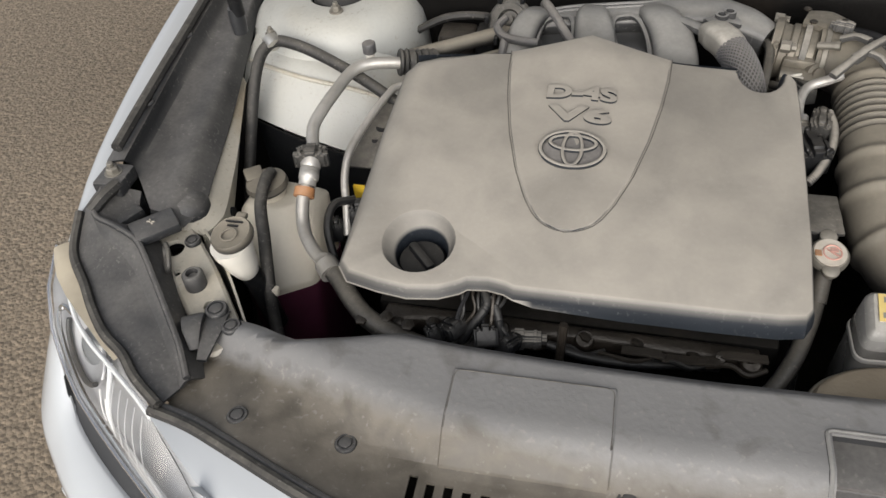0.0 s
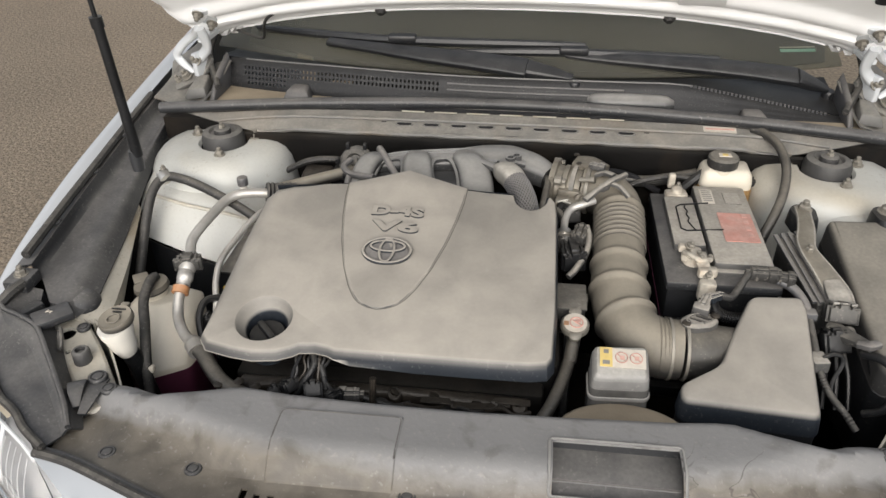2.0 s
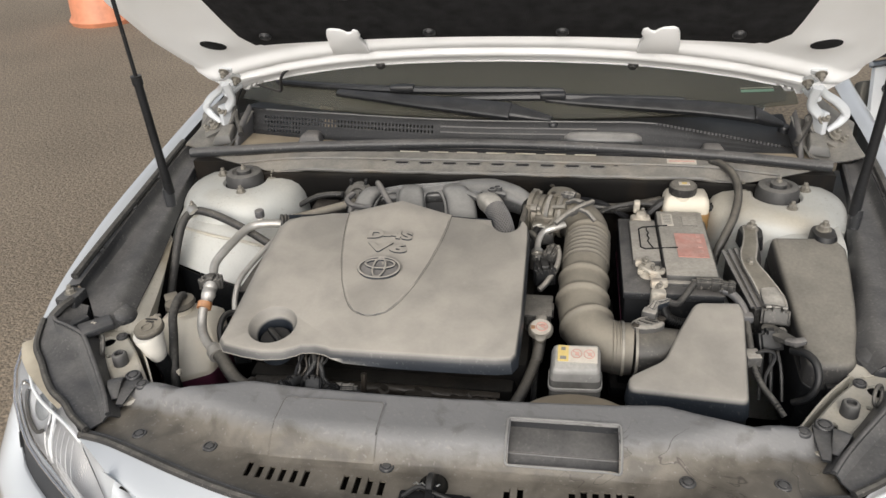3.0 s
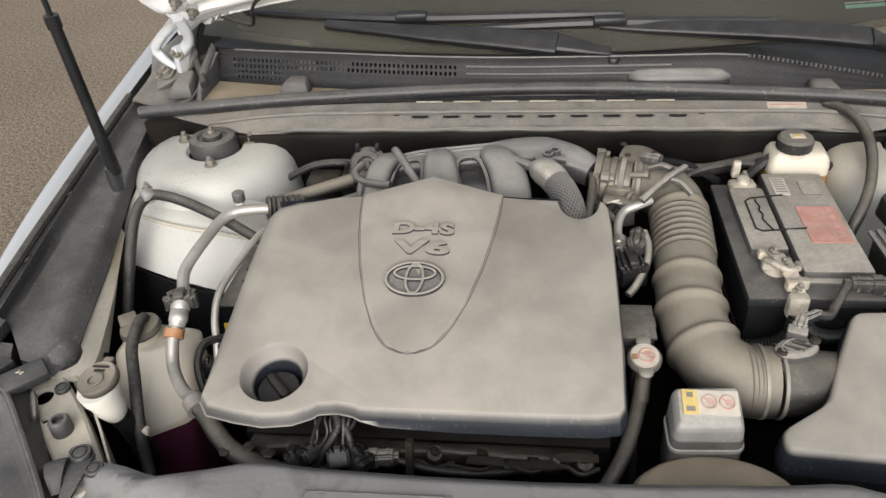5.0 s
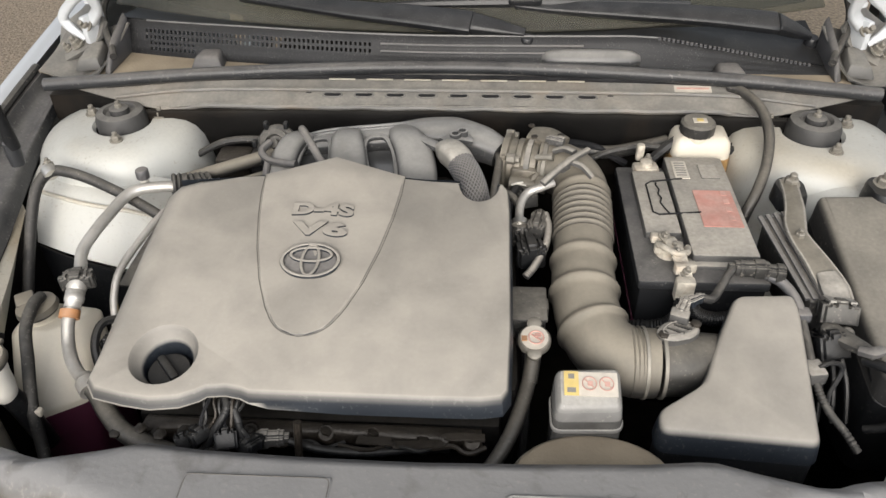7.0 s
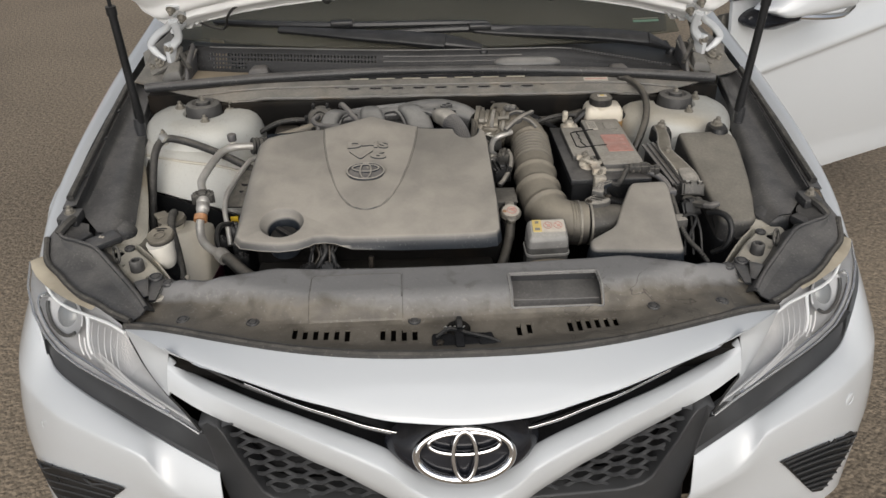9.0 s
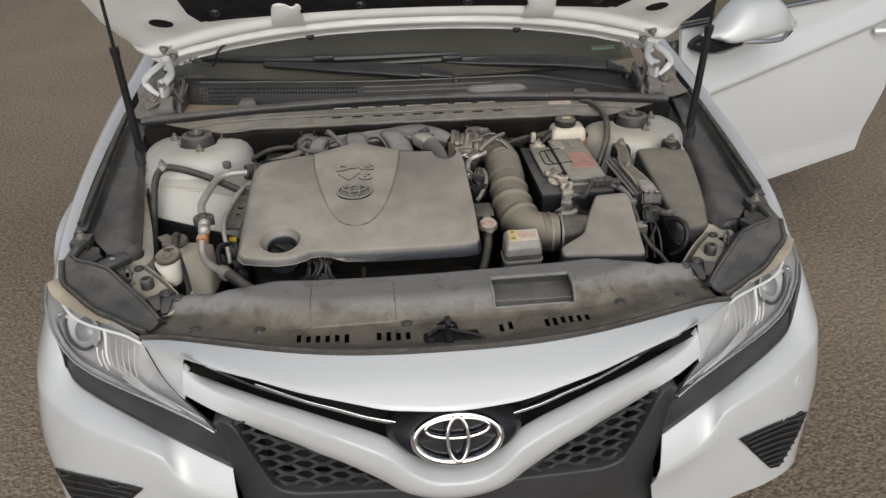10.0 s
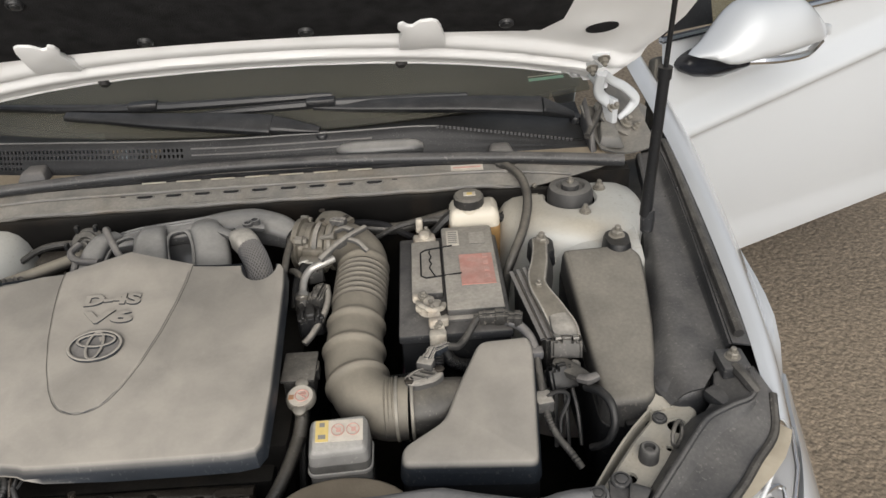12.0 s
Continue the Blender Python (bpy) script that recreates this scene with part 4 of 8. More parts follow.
part("washer_hose", Geo().tube([on_hood(-.498, .038, .028), on_hood(-.520, .030, .038), on_hood(-.540, -.005, .040), on_hood(-.552, -.045, .040), on_hood(-.570, -.080, .035), on_hood(-.60, -.078, .028), on_hood(-.64, -.060, .020)], .0033, 8, 6), M_RUBBER, hood)

# ---- gas struts and hinges ----
for s in (-1, 1):
    ax = axis(.81)
    a, j, b = Vector((ax + s * .686, .815, .842)), Vector((ax + s * .690, .800, 1.098)), Vector((ax + s * .694, .783, 1.36))
    strut = part("gas_strut", Geo().tube([a, a.lerp(j, .06), a.lerp(j, .07), a.lerp(j, .34), a.lerp(j, .345), j], [.0105, .0105, .0105, .0090, .0088, .0088], 14, smooth=False), M_BLACK, car, "black gas strut")
    part("strut_collar", Geo().tube([a.lerp(j, .95), j + (b - j) * .02], .0108, 14, smooth=False), M_BLACK, strut)
    part("strut_rod", Geo().tube([j, b], .0042, 10, smooth=False), M_BLACK, strut)
    part("strut_foot", Geo().lathe(a + Vector((s * .004, 0, -.01)), (0, 0, 1), [(.011, -.02), (.0125, .0), (.011, .02)], 12), M_TRIM, strut)
    # hinge: bolted plate on the bonnet and a two-pronged swan neck
    face = (0, -.75, .6)
    hinge = part("hinge", duct([on_hood(s * .668, .030, .024), on_hood(s * .664, -.010, .026), on_hood(s * .668, -.050, .028), *[Vector(q) for q in side_x([(.672, 1.135, .956)], s)]], [.018, .019, .015, .012], [.006, .007, .007, .006], HN, 16, 6, 4), M_PAINT, car, "white curved bonnet hinge arm")
    part("hinge_arm", duct(side_x([(.668, 1.122, .985), (.666, 1.136, .955), (.672, 1.147, .934), (.690, 1.155, .914), (.704, 1.160, .898)], s), [.010, .010, .012, .012, .007], [.007] * 5, face, 16, 6, 3), M_PAINT, hinge)
    part("hinge_arm", duct(side_x([(.674, 1.122, .984), (.692, 1.138, .965), (.722, 1.152, .944), (.746, 1.158, .918), (.738, 1.158, .897), (.716, 1.158, .876)], s), [.008, .009, .010, .010, .009, .006], [.006] * 6, face, 16, 6, 3), M_PAINT, hinge)
    part("hinge_bracket", rails([side_x([(.668, 1.165, .905), (.690, 1.195, .915), (.712, 1.235, .925)], s), side_x([(.690, 1.150, .868), (.722, 1.18, .880), (.745, 1.235, .900)], s), side_x([(.745, 1.125, .842), (.770, 1.160, .852), (.790, 1.22, .872)], s)], 10, 3), M_COWLMETAL, hinge, "dusty white hinge bracket", solid=.006)
    part("hinge_link", Geo().box((axis(1.16) + s * .694, 1.162, .898), (.014, .050, .052), Matrix.Rotation(s * .4, 3, "Z")), M_PAINT, hinge, bevel=.004)
    for p, r, k in ((on_hood(s * .674, .024, .032), (130, 0, 0), 1.15), (on_hood(s * .658, -.014, .034), (130, 0, 0), 1.15), (Vector((axis(1.15) + s * .700, 1.148, .906)), (55, 0, 20 * s), 1.25), (Vector((axis(1.15) + s * .730, 1.150, .868)), (25, s * 20, 0), 1.3), (Vector((axis(1.15) + s * .750, 1.150, .858)), (20, s * 25, 0), 1.0)):
        placed("bolt", BOLT, hinge, p, r, k)
    part("corner_seal", Geo().tube(side_x([(.640, 1.10, .866), (.655, 1.13, .872), (.676, 1.165, .890), (.688, 1.20, .915), (.692, 1.25, .935)], s), .007, 8, 5), M_RUBBER, hinge)
    part("hinge_pan", rails([side_x([(.640, 1.19, .895), (.652, 1.13, .866), (.664, 1.075, .846)], s), side_x([(.676, 1.20, .885), (.690, 1.14, .838), (.704, 1.08, .832)], s), side_x([(.715, 1.21, .872), (.728, 1.14, .845), (.738, 1.075, .836)], s), side_x([(.765, 1.22, .89), (.772, 1.15, .862), (.780, 1.08, .846)], s)], 12, 3), M_COWLMETAL, car, "dusty grey corner under the hinge", solid=.003)
    part("corner_step", Geo().rings([side_x([(.662, 1.085, .846), (.715, 1.085, .840), (.712, 1.150, .850), (.670, 1.150, .858)], s), side_x([(.668, 1.092, .868), (.706, 1.092, .862), (.704, 1.146, .874), (.676, 1.146, .878)], s)]), M_COWLMETAL, car, bevel=.004)

# ---- windscreen, pillars and cabin ----
def glass_pt(u, v):
    """u across, v up the windscreen."""
    x = u * (.70 - .10 * v)
    y = 1.150 + .16 * u * u + v * .885
    z = .895 - .010 * u * u + v * .472 + .02 * math.sin(math.pi * v)
    return (CX + x, y, z)
wind = part("windscreen", Geo().grid([[glass_pt(i / 12 - 1, k / 8) for k in range(9)] for i in range(25)]), M_SCREEN, car, "dusty dark tinted windscreen glass", solid=.004)
g = Geo().grid([[(lambda p: (p[0], p[1], p[2] + .003))(glass_pt(.812 + i * .029, .047 - .0015 * i + k * .008)) for k in range(2)] for i in range(5)])
part("green_sticker", g, M_GREEN, wind, "small green and white sticker")
g = Geo().grid([[(lambda p: (p[0], p[1], p[2] + .003))(glass_pt(.812 + i * .029, .0580 - .0015 * i + k * .003)) for k in range(2)] for i in range(5)])
part("white_sticker", g, M_LABEL, wind)
part("dashboard", rails([both([(0, 1.25, .875), (.4, 1.28, .872), (.68, 1.40, .865)]), both([(0, 1.42, .900), (.4, 1.45, .900), (.70, 1.52, .89)]), both([(0, 1.75, .93), (.4, 1.75, .93), (.70, 1.75, .92)]), both([(0, 1.95, .85), (.4, 1.95, .85), (.70, 1.95, .85)]), both([(0, 1.98, .55), (.4, 1.98, .55), (.70, 1.98, .55)])], 20, 3), M_INTERIOR, car, "dark dashboard top", solid=-.004)
for s in (-1, 1):
    part("pillar", rails([side_x([(.700, 1.40, .905), (.655, 1.72, 1.115), (.60, 2.06, 1.36)], s), side_x([(.80, 1.45, .915), (.735, 1.75, 1.13), (.66, 2.06, 1.375)], s), side_x([(.80, 1.53, .90), (.735, 1.82, 1.10), (.67, 2.10, 1.34)], s)], 14, 2), M_PAINT, car, "white windscreen pillar", solid=-.004)
part("roof", rails([both([(0, 2.02, 1.405), (.35, 2.03, 1.395), (.64, 2.06, 1.365)]), both([(0, 2.5, 1.45), (.35, 2.5, 1.44), (.65, 2.5, 1.395)]), both([(0, 3.1, 1.43), (.35, 3.1, 1.42), (.62, 3.1, 1.375)]), both([(0, 3.9, 1.08), (.35, 3.9, 1.07), (.62, 3.85, 1.05)]), both([(0, 4.75, 1.02), (.4, 4.72, 1.0), (.74, 4.6, .97)])], 20, 4), M_PAINT, car, "white roof and boot", solid=-.004)
for s in (-1, 1):
    part("body_side", rails([side_x([(.66, 2.62, 1.38), (.64, 3.1, 1.37), (.63, 3.8, 1.06), (.74, 4.6, .97)], s), side_x([(.83, 2.55, .93), (.84, 3.1, .95), (.83, 3.8, .97), (.78, 4.65, .95)], s), side_x([(.91, 2.55, .70), (.91, 3.1, .71), (.90, 3.8, .72), (.83, 4.7, .70)], s), side_x([(.88, 2.55, .25), (.88, 3.1, .25), (.87, 3.8, .28), (.80, 4.7, .30)], s)], 16, 4), M_PAINT, car, "white rear body side", solid=-.004)
    part("sill", Geo().box((CX + s * .83, 2.03, .25), (.10, 1.1, .12)), M_PAINT, car, bevel=.02)
    wc = Vector((CX + s * .80, 3.80, .335))
    part("wheel", Geo().lathe(wc - Vector((s * .10, 0, 0)), (s, 0, 0), [(.0, .05), (.23, .03), (.31, .01), (.335, .04), (.335, .19), (.31, .22), (.23, .215), (.0, .19)], 40, False), M_TYRE, car)
part("passenger_door", rails([[(2 * CX - x, y, z) for x, y, z in q] for q in (side_x([(.80, 1.56, .90), (.83, 2.05, .92), (.83, 2.55, .93)], 1), side_x([(.905, 1.56, .70), (.912, 2.05, .70), (.91, 2.55, .70)], 1), side_x([(.90, 1.56, .28), (.90, 2.05, .27), (.89, 2.55, .26)], 1))], 12, 4), M_PAINT, car, "closed white front door", solid=.004)
part("rear_panel", rails([both([(0, 4.78, .98), (.4, 4.75, .97), (.78, 4.65, .93)]), both([(0, 4.86, .70), (.4, 4.83, .70), (.83, 4.7, .70)]), both([(0, 4.85, .32), (.4, 4.82, .32), (.80, 4.7, .32)])], 12, 3), M_PAINT, car, solid=.004)
part("underbody", Geo().box((CX, 2.6, .24), (1.5, 4.2, .06)), M_DARK, car, bevel=.02)

# ---- open driver door ----
DH, DU = Vector((.905, 1.490, 0)), Vector((.919, .394, 0)).normalized()
DN = Vector((DU.y, -DU.x, 0))
def door_pt(u, z, off=0.0):
    return DH + DU * u + DN * off + Vector((0, 0, z))
def door_skin(u, z):
    """How far the outer skin stands out."""
    zc = .69 + .155 * u * 1.1
    return .012 + .040 * math.sin(math.pi * min(1, max(0, (z - .22) / .75))) + .026 * smooth(zc - .030, zc, z) - .034 * smooth(zc, zc + .075, z) + .012 * smooth(.38, .28, z)
def door_end(z):
    return interp(z, [(.24, 1.075), (.30, 1.085), (.40, 1.10), (.55, 1.15), (.70, 1.14), (.82, 1.135), (.92, 1.12), (1.0, 1.11)])
rows = []
for i in range(37):
    v = i / 36
    row = []
    for k in range(91):
        z = .235 + .05 * v + (k / 90) * (.695 + .02 * v - .05 * v)
        row.append(door_pt(v * door_end(z), z, door_skin(v, z)))
    rows.append(row)
door = part("driver_door", Geo().grid(rows), M_PAINT, car, "open white front door", solid=-.012)
part("door_inner", Geo().rings([[door_pt(a, b, -.02) for a, b in ((.0, .26), (1.08, .29), (1.2, .9), (0, .88))], [door_pt(a, b, -.07) for a, b in ((.02, .28), (1.05, .31), (1.17, .88), (0.02, .86))]]), M_INTERIOR, door, "dark door card", bevel=.01)
part("window_strip", Geo().tube([door_pt(-.02, .935, .018), door_pt(.6, .948, .02), door_pt(1.22, .958, .012)], .009, 8), M_CHROME, door, "chrome window line")
part("window_frame", Geo().tube([door_pt(-.02, .95, .0), door_pt(.30, 1.12, -.06), door_pt(.62, 1.30, -.13), door_pt(.95, 1.36, -.16), door_pt(1.16, 1.34, -.15), door_pt(1.215, 1.10, -.06), door_pt(1.225, .96, .0)], .018, 8, 6), M_BLACK, door)
part("window_pane", Geo().grid([[door_pt(u, .94 + v * h, -.005 - .15 * v * h / .42) for v in (0, .5, 1)] for u, h in ((.14, .07), (.30, .17), (.45, .26), (.62, .35), (.95, .41), (1.15, .40), (1.20, .25))]), M_WINDOW, door, "tinted side window", solid=.004)
part("quarter_panel", Geo().rings([[door_pt(a, b, .004 - .3 * (b - .94)) for a, b in ((-.01, .945), (.15, .945), (.15, 1.03))], [door_pt(a, b, -.010 - .3 * (b - .94)) for a, b in ((-.01, .945), (.15, .945), (.15, 1.03))]]), M_BLACK, door)
part("door_handle", Geo().tube([door_pt(.98, .80, .05), door_pt(1.03, .805, .085), (door_pt(1.12, .812, .085)), door_pt(1.17, .815, .045)], .013, 8, 5), M_PAINT, door, "white door handle")
# mirror
mirror = part("door_mirror", Geo().rings([[door_pt(u0 + w * math.cos(t), z0 + h * math.sin(t) + .010 * math.cos(t), o) for t in (2 * math.pi * j / 20 for j in range(20))] for u0, w, z0, h, o in ((.075, .050, .880, .018, .015), (.085, .062, .876, .026, .035), (.098, .068, .876, .030, .070), (.112, .066, .884, .030, .110), (.122, .060, .900, .022, .150), (.126, .050, .906, .012, .170))]), M_GLOSSBLK, door, "white door mirror on a black foot")
rings = []
for i in range(21):
    t = i / 20
    low = .902 + .020 * smooth(.14, .0, t) + .006 * t
    tall = .128 * (smooth(-.06, .34, t) - .80 * smooth(.58, 1.02, t))
    deep = .5 * max(.02, math.sin(math.pi * min(.995, .03 + t ** .80))) ** .55
    ring = []
    for a in (2 * math.pi * j / 28 for j in range(28)):
        c, q = math.cos(a), math.sin(a)
        v = .5 + .5 * math.copysign(abs(q) ** .62, q)
        ring.append(door_pt(.005 + .385 * t - .030 * v * (1 - t), low + max(.004, tall) * v, .125 + .014 * t + .195 * deep * math.copysign(abs(c) ** .72, c) * (1.05 - .35 * v if c > 0 else .45)))
    rings.append(ring)
part("mirror_shell", Geo().rings(rings), M_PAINT, mirror, "glossy white mirror shell")
part("mirror_lamp", Geo().tube([door_pt(.10, .906, .178), door_pt(.18, .900, .196), door_pt(.27, .896, .190), door_pt(.345, .905, .160)], .009, 8, 5), M_CHROME, mirror, "clear indicator strip")

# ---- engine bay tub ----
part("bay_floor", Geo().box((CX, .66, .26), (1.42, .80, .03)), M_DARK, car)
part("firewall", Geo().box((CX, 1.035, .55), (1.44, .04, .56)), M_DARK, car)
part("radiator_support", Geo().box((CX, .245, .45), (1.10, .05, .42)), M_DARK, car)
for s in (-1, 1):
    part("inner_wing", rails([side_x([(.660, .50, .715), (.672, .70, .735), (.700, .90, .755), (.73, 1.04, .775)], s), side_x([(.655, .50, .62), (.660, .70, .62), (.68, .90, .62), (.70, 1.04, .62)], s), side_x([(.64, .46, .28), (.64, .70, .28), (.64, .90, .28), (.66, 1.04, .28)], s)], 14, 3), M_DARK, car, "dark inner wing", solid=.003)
    part("wheel_liner", Geo().tube([(CX + s * .78, .54, .30), (CX + s * .78, .62, .56), (CX + s * .78, .80, .68), (CX + s * .78, 1.0, .72), (CX + s * .78, 1.2, .66), (CX + s * .78, 1.34, .5), (CX + s * .78, 1.42, .3)], .09, 8, 4), M_BLACK, car)

# ---- strut towers and side panels ----
def tower(s):
    c = Vector((axis(.968) + s * .585, .968, 0))
    rows = []
    for r, z in ((.046, .798), (.051, .805), (.085, .806), (.108, .802), (.124, .792), (.135, .774), (.142, .738), (.146, .68), (.150, .60), (.155, .48), (.160, .34)):
        ring = []
        for j in range(40):
            t = 2 * math.pi * j / 40
            dx, dy = math.cos(t), math.sin(t)
            k = 1 + (0.16 * max(0, s * dx) * smooth(.10, .17, r)) + 0.10 * max(0, -dy) * smooth(.14, .2, r)
            ring.append((c.x + dx * r * k, c.y + dy * r * k, z))
        rows.append(ring)
    t = part("strut_tower", Geo().rings(rows, True, False), M_INNER, car, "white painted strut tower with dust")
    part("strut_mount", Geo().lathe((c.x, c.y, 0), (0, 0, 1), [(.043, .78), (.043, .815), (.039, .826), (.027, .829), (.023, .824), (.017, .823), (.016, .832), (.010, .834)], 30), M_MOUNT, t, "black rubber strut mount")
    placed("bolt", BOLT, t, (c.x, c.y, .831), scale=.9)
    for dx, dy, k in ((.010, .062, 1.55), (-.064, .024, 1.15), (.060, .022, 1.15), (.016, -.066, 1.05)):
        placed("bolt", BOLT, t, (c.x + dx, c.y + dy, .806), (0, 0, 20), k)
    return t


for s in (-1, 1):
    tower(s)
# apron in front of the towers
part("wheel_apron", rails([[(-.70, .90, .775), (-.60, .865, .772), (-.50, .86, .765), (-.43, .875, .74)], [(-.70, .83, .750), (-.60, .800, .745), (-.50, .80, .725), (-.44, .82, .69)], [(-.695, .77, .700), (-.60, .745, .682), (-.50, .755, .64), (-.46, .78, .60)]], 16, 4), M_INNER, car, "white painted wheel apron", solid=.003)
part("wheel_apron", rails([[(.53, .868, .775), (.56, .855, .782), (.61, .848, .786), (.69, .88, .784)], [(.535, .84, .72), (.56, .81, .750), (.61, .79, .762), (.69, .80, .765)], [(.54, .81, .6), (.56, .77, .66), (.61, .75, .66), (.69, .74, .68)]], 16, 4), M_INNER, car, "white painted wheel apron", solid=.003)

part("seam_sealer", Geo().tube([(-.695, .832, .753), (-.60, .802, .748), (-.52, .800, .735), (-.455, .815, .706)], .0035, 8, 5), M_PLATE, car)
part("seam_sealer", Geo().tube([(-.70, .905, .778), (-.64, .872, .782), (-.58, .862, .779), (-.50, .862, .768)], .003, 8, 5), M_PLATE, car)
# Black sheet stands in for the deep shade below the apron.
part("apron_shade", rails([[(-.70, .772, .694), (-.60, .742, .676), (-.50, .750, .636), (-.45, .775, .600)], [(-.70, .755, .50), (-.60, .725, .50), (-.50, .735, .48), (-.45, .76, .45)], [(-.70, .74, .30), (-.60, .71, .30), (-.50, .72, .30), (-.45, .74, .30)]], 16, 4), M_BLACK, car, "black sheet for the shade under the apron", solid=.003)
for s in (-1, 1):
    # long black cover between wing and bay
    A = [(.770, .535, .776), (.780, .66, .790), (.791, .80, .805), (.802, .98, .822), (.806, 1.10, .836)]
    B = [(.742, .535, .782), (.752, .66, .796), (.764, .80, .810), (.778, .98, .826), (.782, 1.10, .838)]
    C = [(.736, .540, .760), (.745, .66, .772), (.752, .80, .788), (.764, .98, .806), (.770, 1.10, .822)]
    D = [(.690, .484, .748), (.706, .56, .762), (.716, .66, .772), (.728, .80, .786), (.742, .98, .802), (.752, 1.10, .818)]
    E = [(.644, .474, .730), (.630, .508, .736), (.640, .565, .741), (.672, .715, .750), (.728, .98, .785), (.745, 1.10, .80)]
    pan = part("wing_cover", rails([side_x(q, s) for q in (A, B)], 20, 2), M_TRIM, car, "black plastic wing cover", solid=.003)
    part("cover_rib", rails([side_x(q, s) for q in (B, C, D)], 20, 3), M_TRIM, pan, solid=.003)
    DE = [((a[0] + b[0]) / 2 - .004, (a[1] + b[1]) / 2 - .004, (a[2] + b[2]) / 2 + .010) for a, b in zip([D[0], D[1], D[2], D[3], D[4], D[5]], E)]
    part("cover_side", rails([side_x(q, s) for q in (D, DE, E)], 20, 4), M_TRIM, pan, solid=.003)
    part("cover_end", Geo().rings([[(axis(.5) + s * (.667 + .040 * k * math.cos(t)), .512 + .034 * k * math.sin(t), z) for t in (2 * math.pi * j / 24 for j in range(24))] for k, z in ((1.10, .69), (1.08, .712), (1.02, .730), (.9, .742), (.6, .750), (.1, .752))]), M_TRIM, pan, "rounded dusty end of the wing cover")
    F = [(.622, .478, .716), (.610, .512, .718), (.620, .560, .722), (.644, .650, .730), (.684, .78, .746)]
    fl = part("wing_flange", rails([side_x([(.648, .474, .727), (.632, .510, .732), (.642, .565, .736), (.674, .715, .745), (.702, .80, .757)], s), side_x(F, s)], 16, 2), M_PLATE, car, "stained white inner wing flange", solid=.003)
    part("flange_wall", rails([side_x(F, s), side_x([(x + .004, y, z - .05 * max(0, (.72 - y) / .22)) for x, y, z in F], s)], 16, 3), M_PLATE, fl, solid=.003)
    for y, z in ((.545, .698),):
        part("wall_hole", Geo().lathe((axis(.55) + s * .6175, y, z), (-s, 0, 0), [(.006, -.002), (.006, .004)], 14), M_PAD, fl)
    part("wing_seal", Geo().tube(side_x([(.755, .545, .792), (.765, .68, .806), (.776, .82, .818), (.790, 1.0, .834), (.795, 1.10, .844)], s), .0075, 8, 5), M_RUBBER, pan)
    for k in (.25, .6, .9):
        q = Vector(side_x(A, s)[0]).lerp(Vector(side_x(A, s)[3]), k)
        placed("push_clip", CLIP, pan, (q.x - s * .016, q.y, q.z + .006), (0, s * 12, 0), .75)
    # wing bracket at the front end
    bk = part("wing_bracket", Geo().box((CX + s * .742, .512, .766), (.040, .045, .022)), M_TRIM, car, "black wing mounting bracket", bevel=.005)
    part("bracket_foot", Geo().box((CX + s * .718, .476, .738), (.036, .040, .020), Matrix.Rotation(s * .5, 3, "Z")), M_TRIM, bk, bevel=.007)
    part("bracket_neck", Geo().tube(side_x([(.735, .498, .772), (.742, .474, .770), (.752, .458, .760)], s), .0085, 8, 4), M_RUBBER, bk)
    placed("bolt", BOLT, bk, (CX + s * .742, .514, .776), scale=1.1)
    # panel over the headlight
    P0 = [(.556, .228, .716), (.598, .256, .716), (.628, .283, .715), (.664, .306, .716), (.697, .337, .718), (.727, .371, .721), (.764, .412, .727), (.780, .465, .745)]
    P1 = [(.546, .254, .712), (.574, .289, .715), (.606, .326, .720), (.642, .364, .726), (.673, .396, .732), (.704, .418, .739), (.742, .442, .748), (.762, .495, .766)]
    P2 = [(.538, .262, .719), (.563, .298, .723), (.595, .336, .729), (.629, .375, .735), (.659, .409, .741), (.680, .428, .746), (.714, .441, .752), (.746, .453, .758), (.754, .500, .768)]
    P3 = [(.530, .280, .700), (.552, .310, .703), (.585, .349, .707), (.617, .389, .712), (.643, .424, .717), (.662, .447, .723), (.700, .465, .734), (.715, .510, .752)]
    lp = part("headlight_cover", rails([side_x(q, s) for q in (P0, P1)], 18, 3), M_TRIM, car, "black plastic cover over the headlight", solid=.003)
    part("cover_lip", rails([side_x(q, s) for q in (P1, P2, P3)], 18, 3), M_TRIM, lp, solid=.003)
    part("cover_skirt", rails([side_x(P3, s), side_x([(x - .004, y + .004, .60) for x, y, z in P3], s)], 14, 2), M_TRIM, lp, solid=.003)
    part("side_tray", Geo().rings([side_x([(.47, .27, .625), (.57, .30, .625), (.70, .44, .625), (.72, .56, .625), (.66, .52, .625), (.50, .35, .625)], s), side_x([(.47, .27, .61), (.57, .30, .61), (.70, .44, .61), (.72, .56, .61), (.66, .52, .61), (.50, .35, .61)], s)]), M_DARK, car)
    part("stay_lever", duct(side_x([(.574, .352, .708), (.568, .340, .724), (.560, .322, .726), (.550, .302, .716)], s), [.011, .014, .011, .005], [.004] * 4, n=12, square=4), M_TRIM, lp, "black clip lever")
    part("cover_ridge", Geo().tube(side_x([(x, y, z + .003) for x, y, z in P2], s), .0042, 8, 4), M_TRIM, lp)
    if s < 0:
        part("cover_tab", Geo().box((axis(.45) + s * .668, .454, .746), (.058, .040, .014), Matrix.Rotation(-s * .75, 3, "Z")), M_TRIM, lp, bevel=.004)
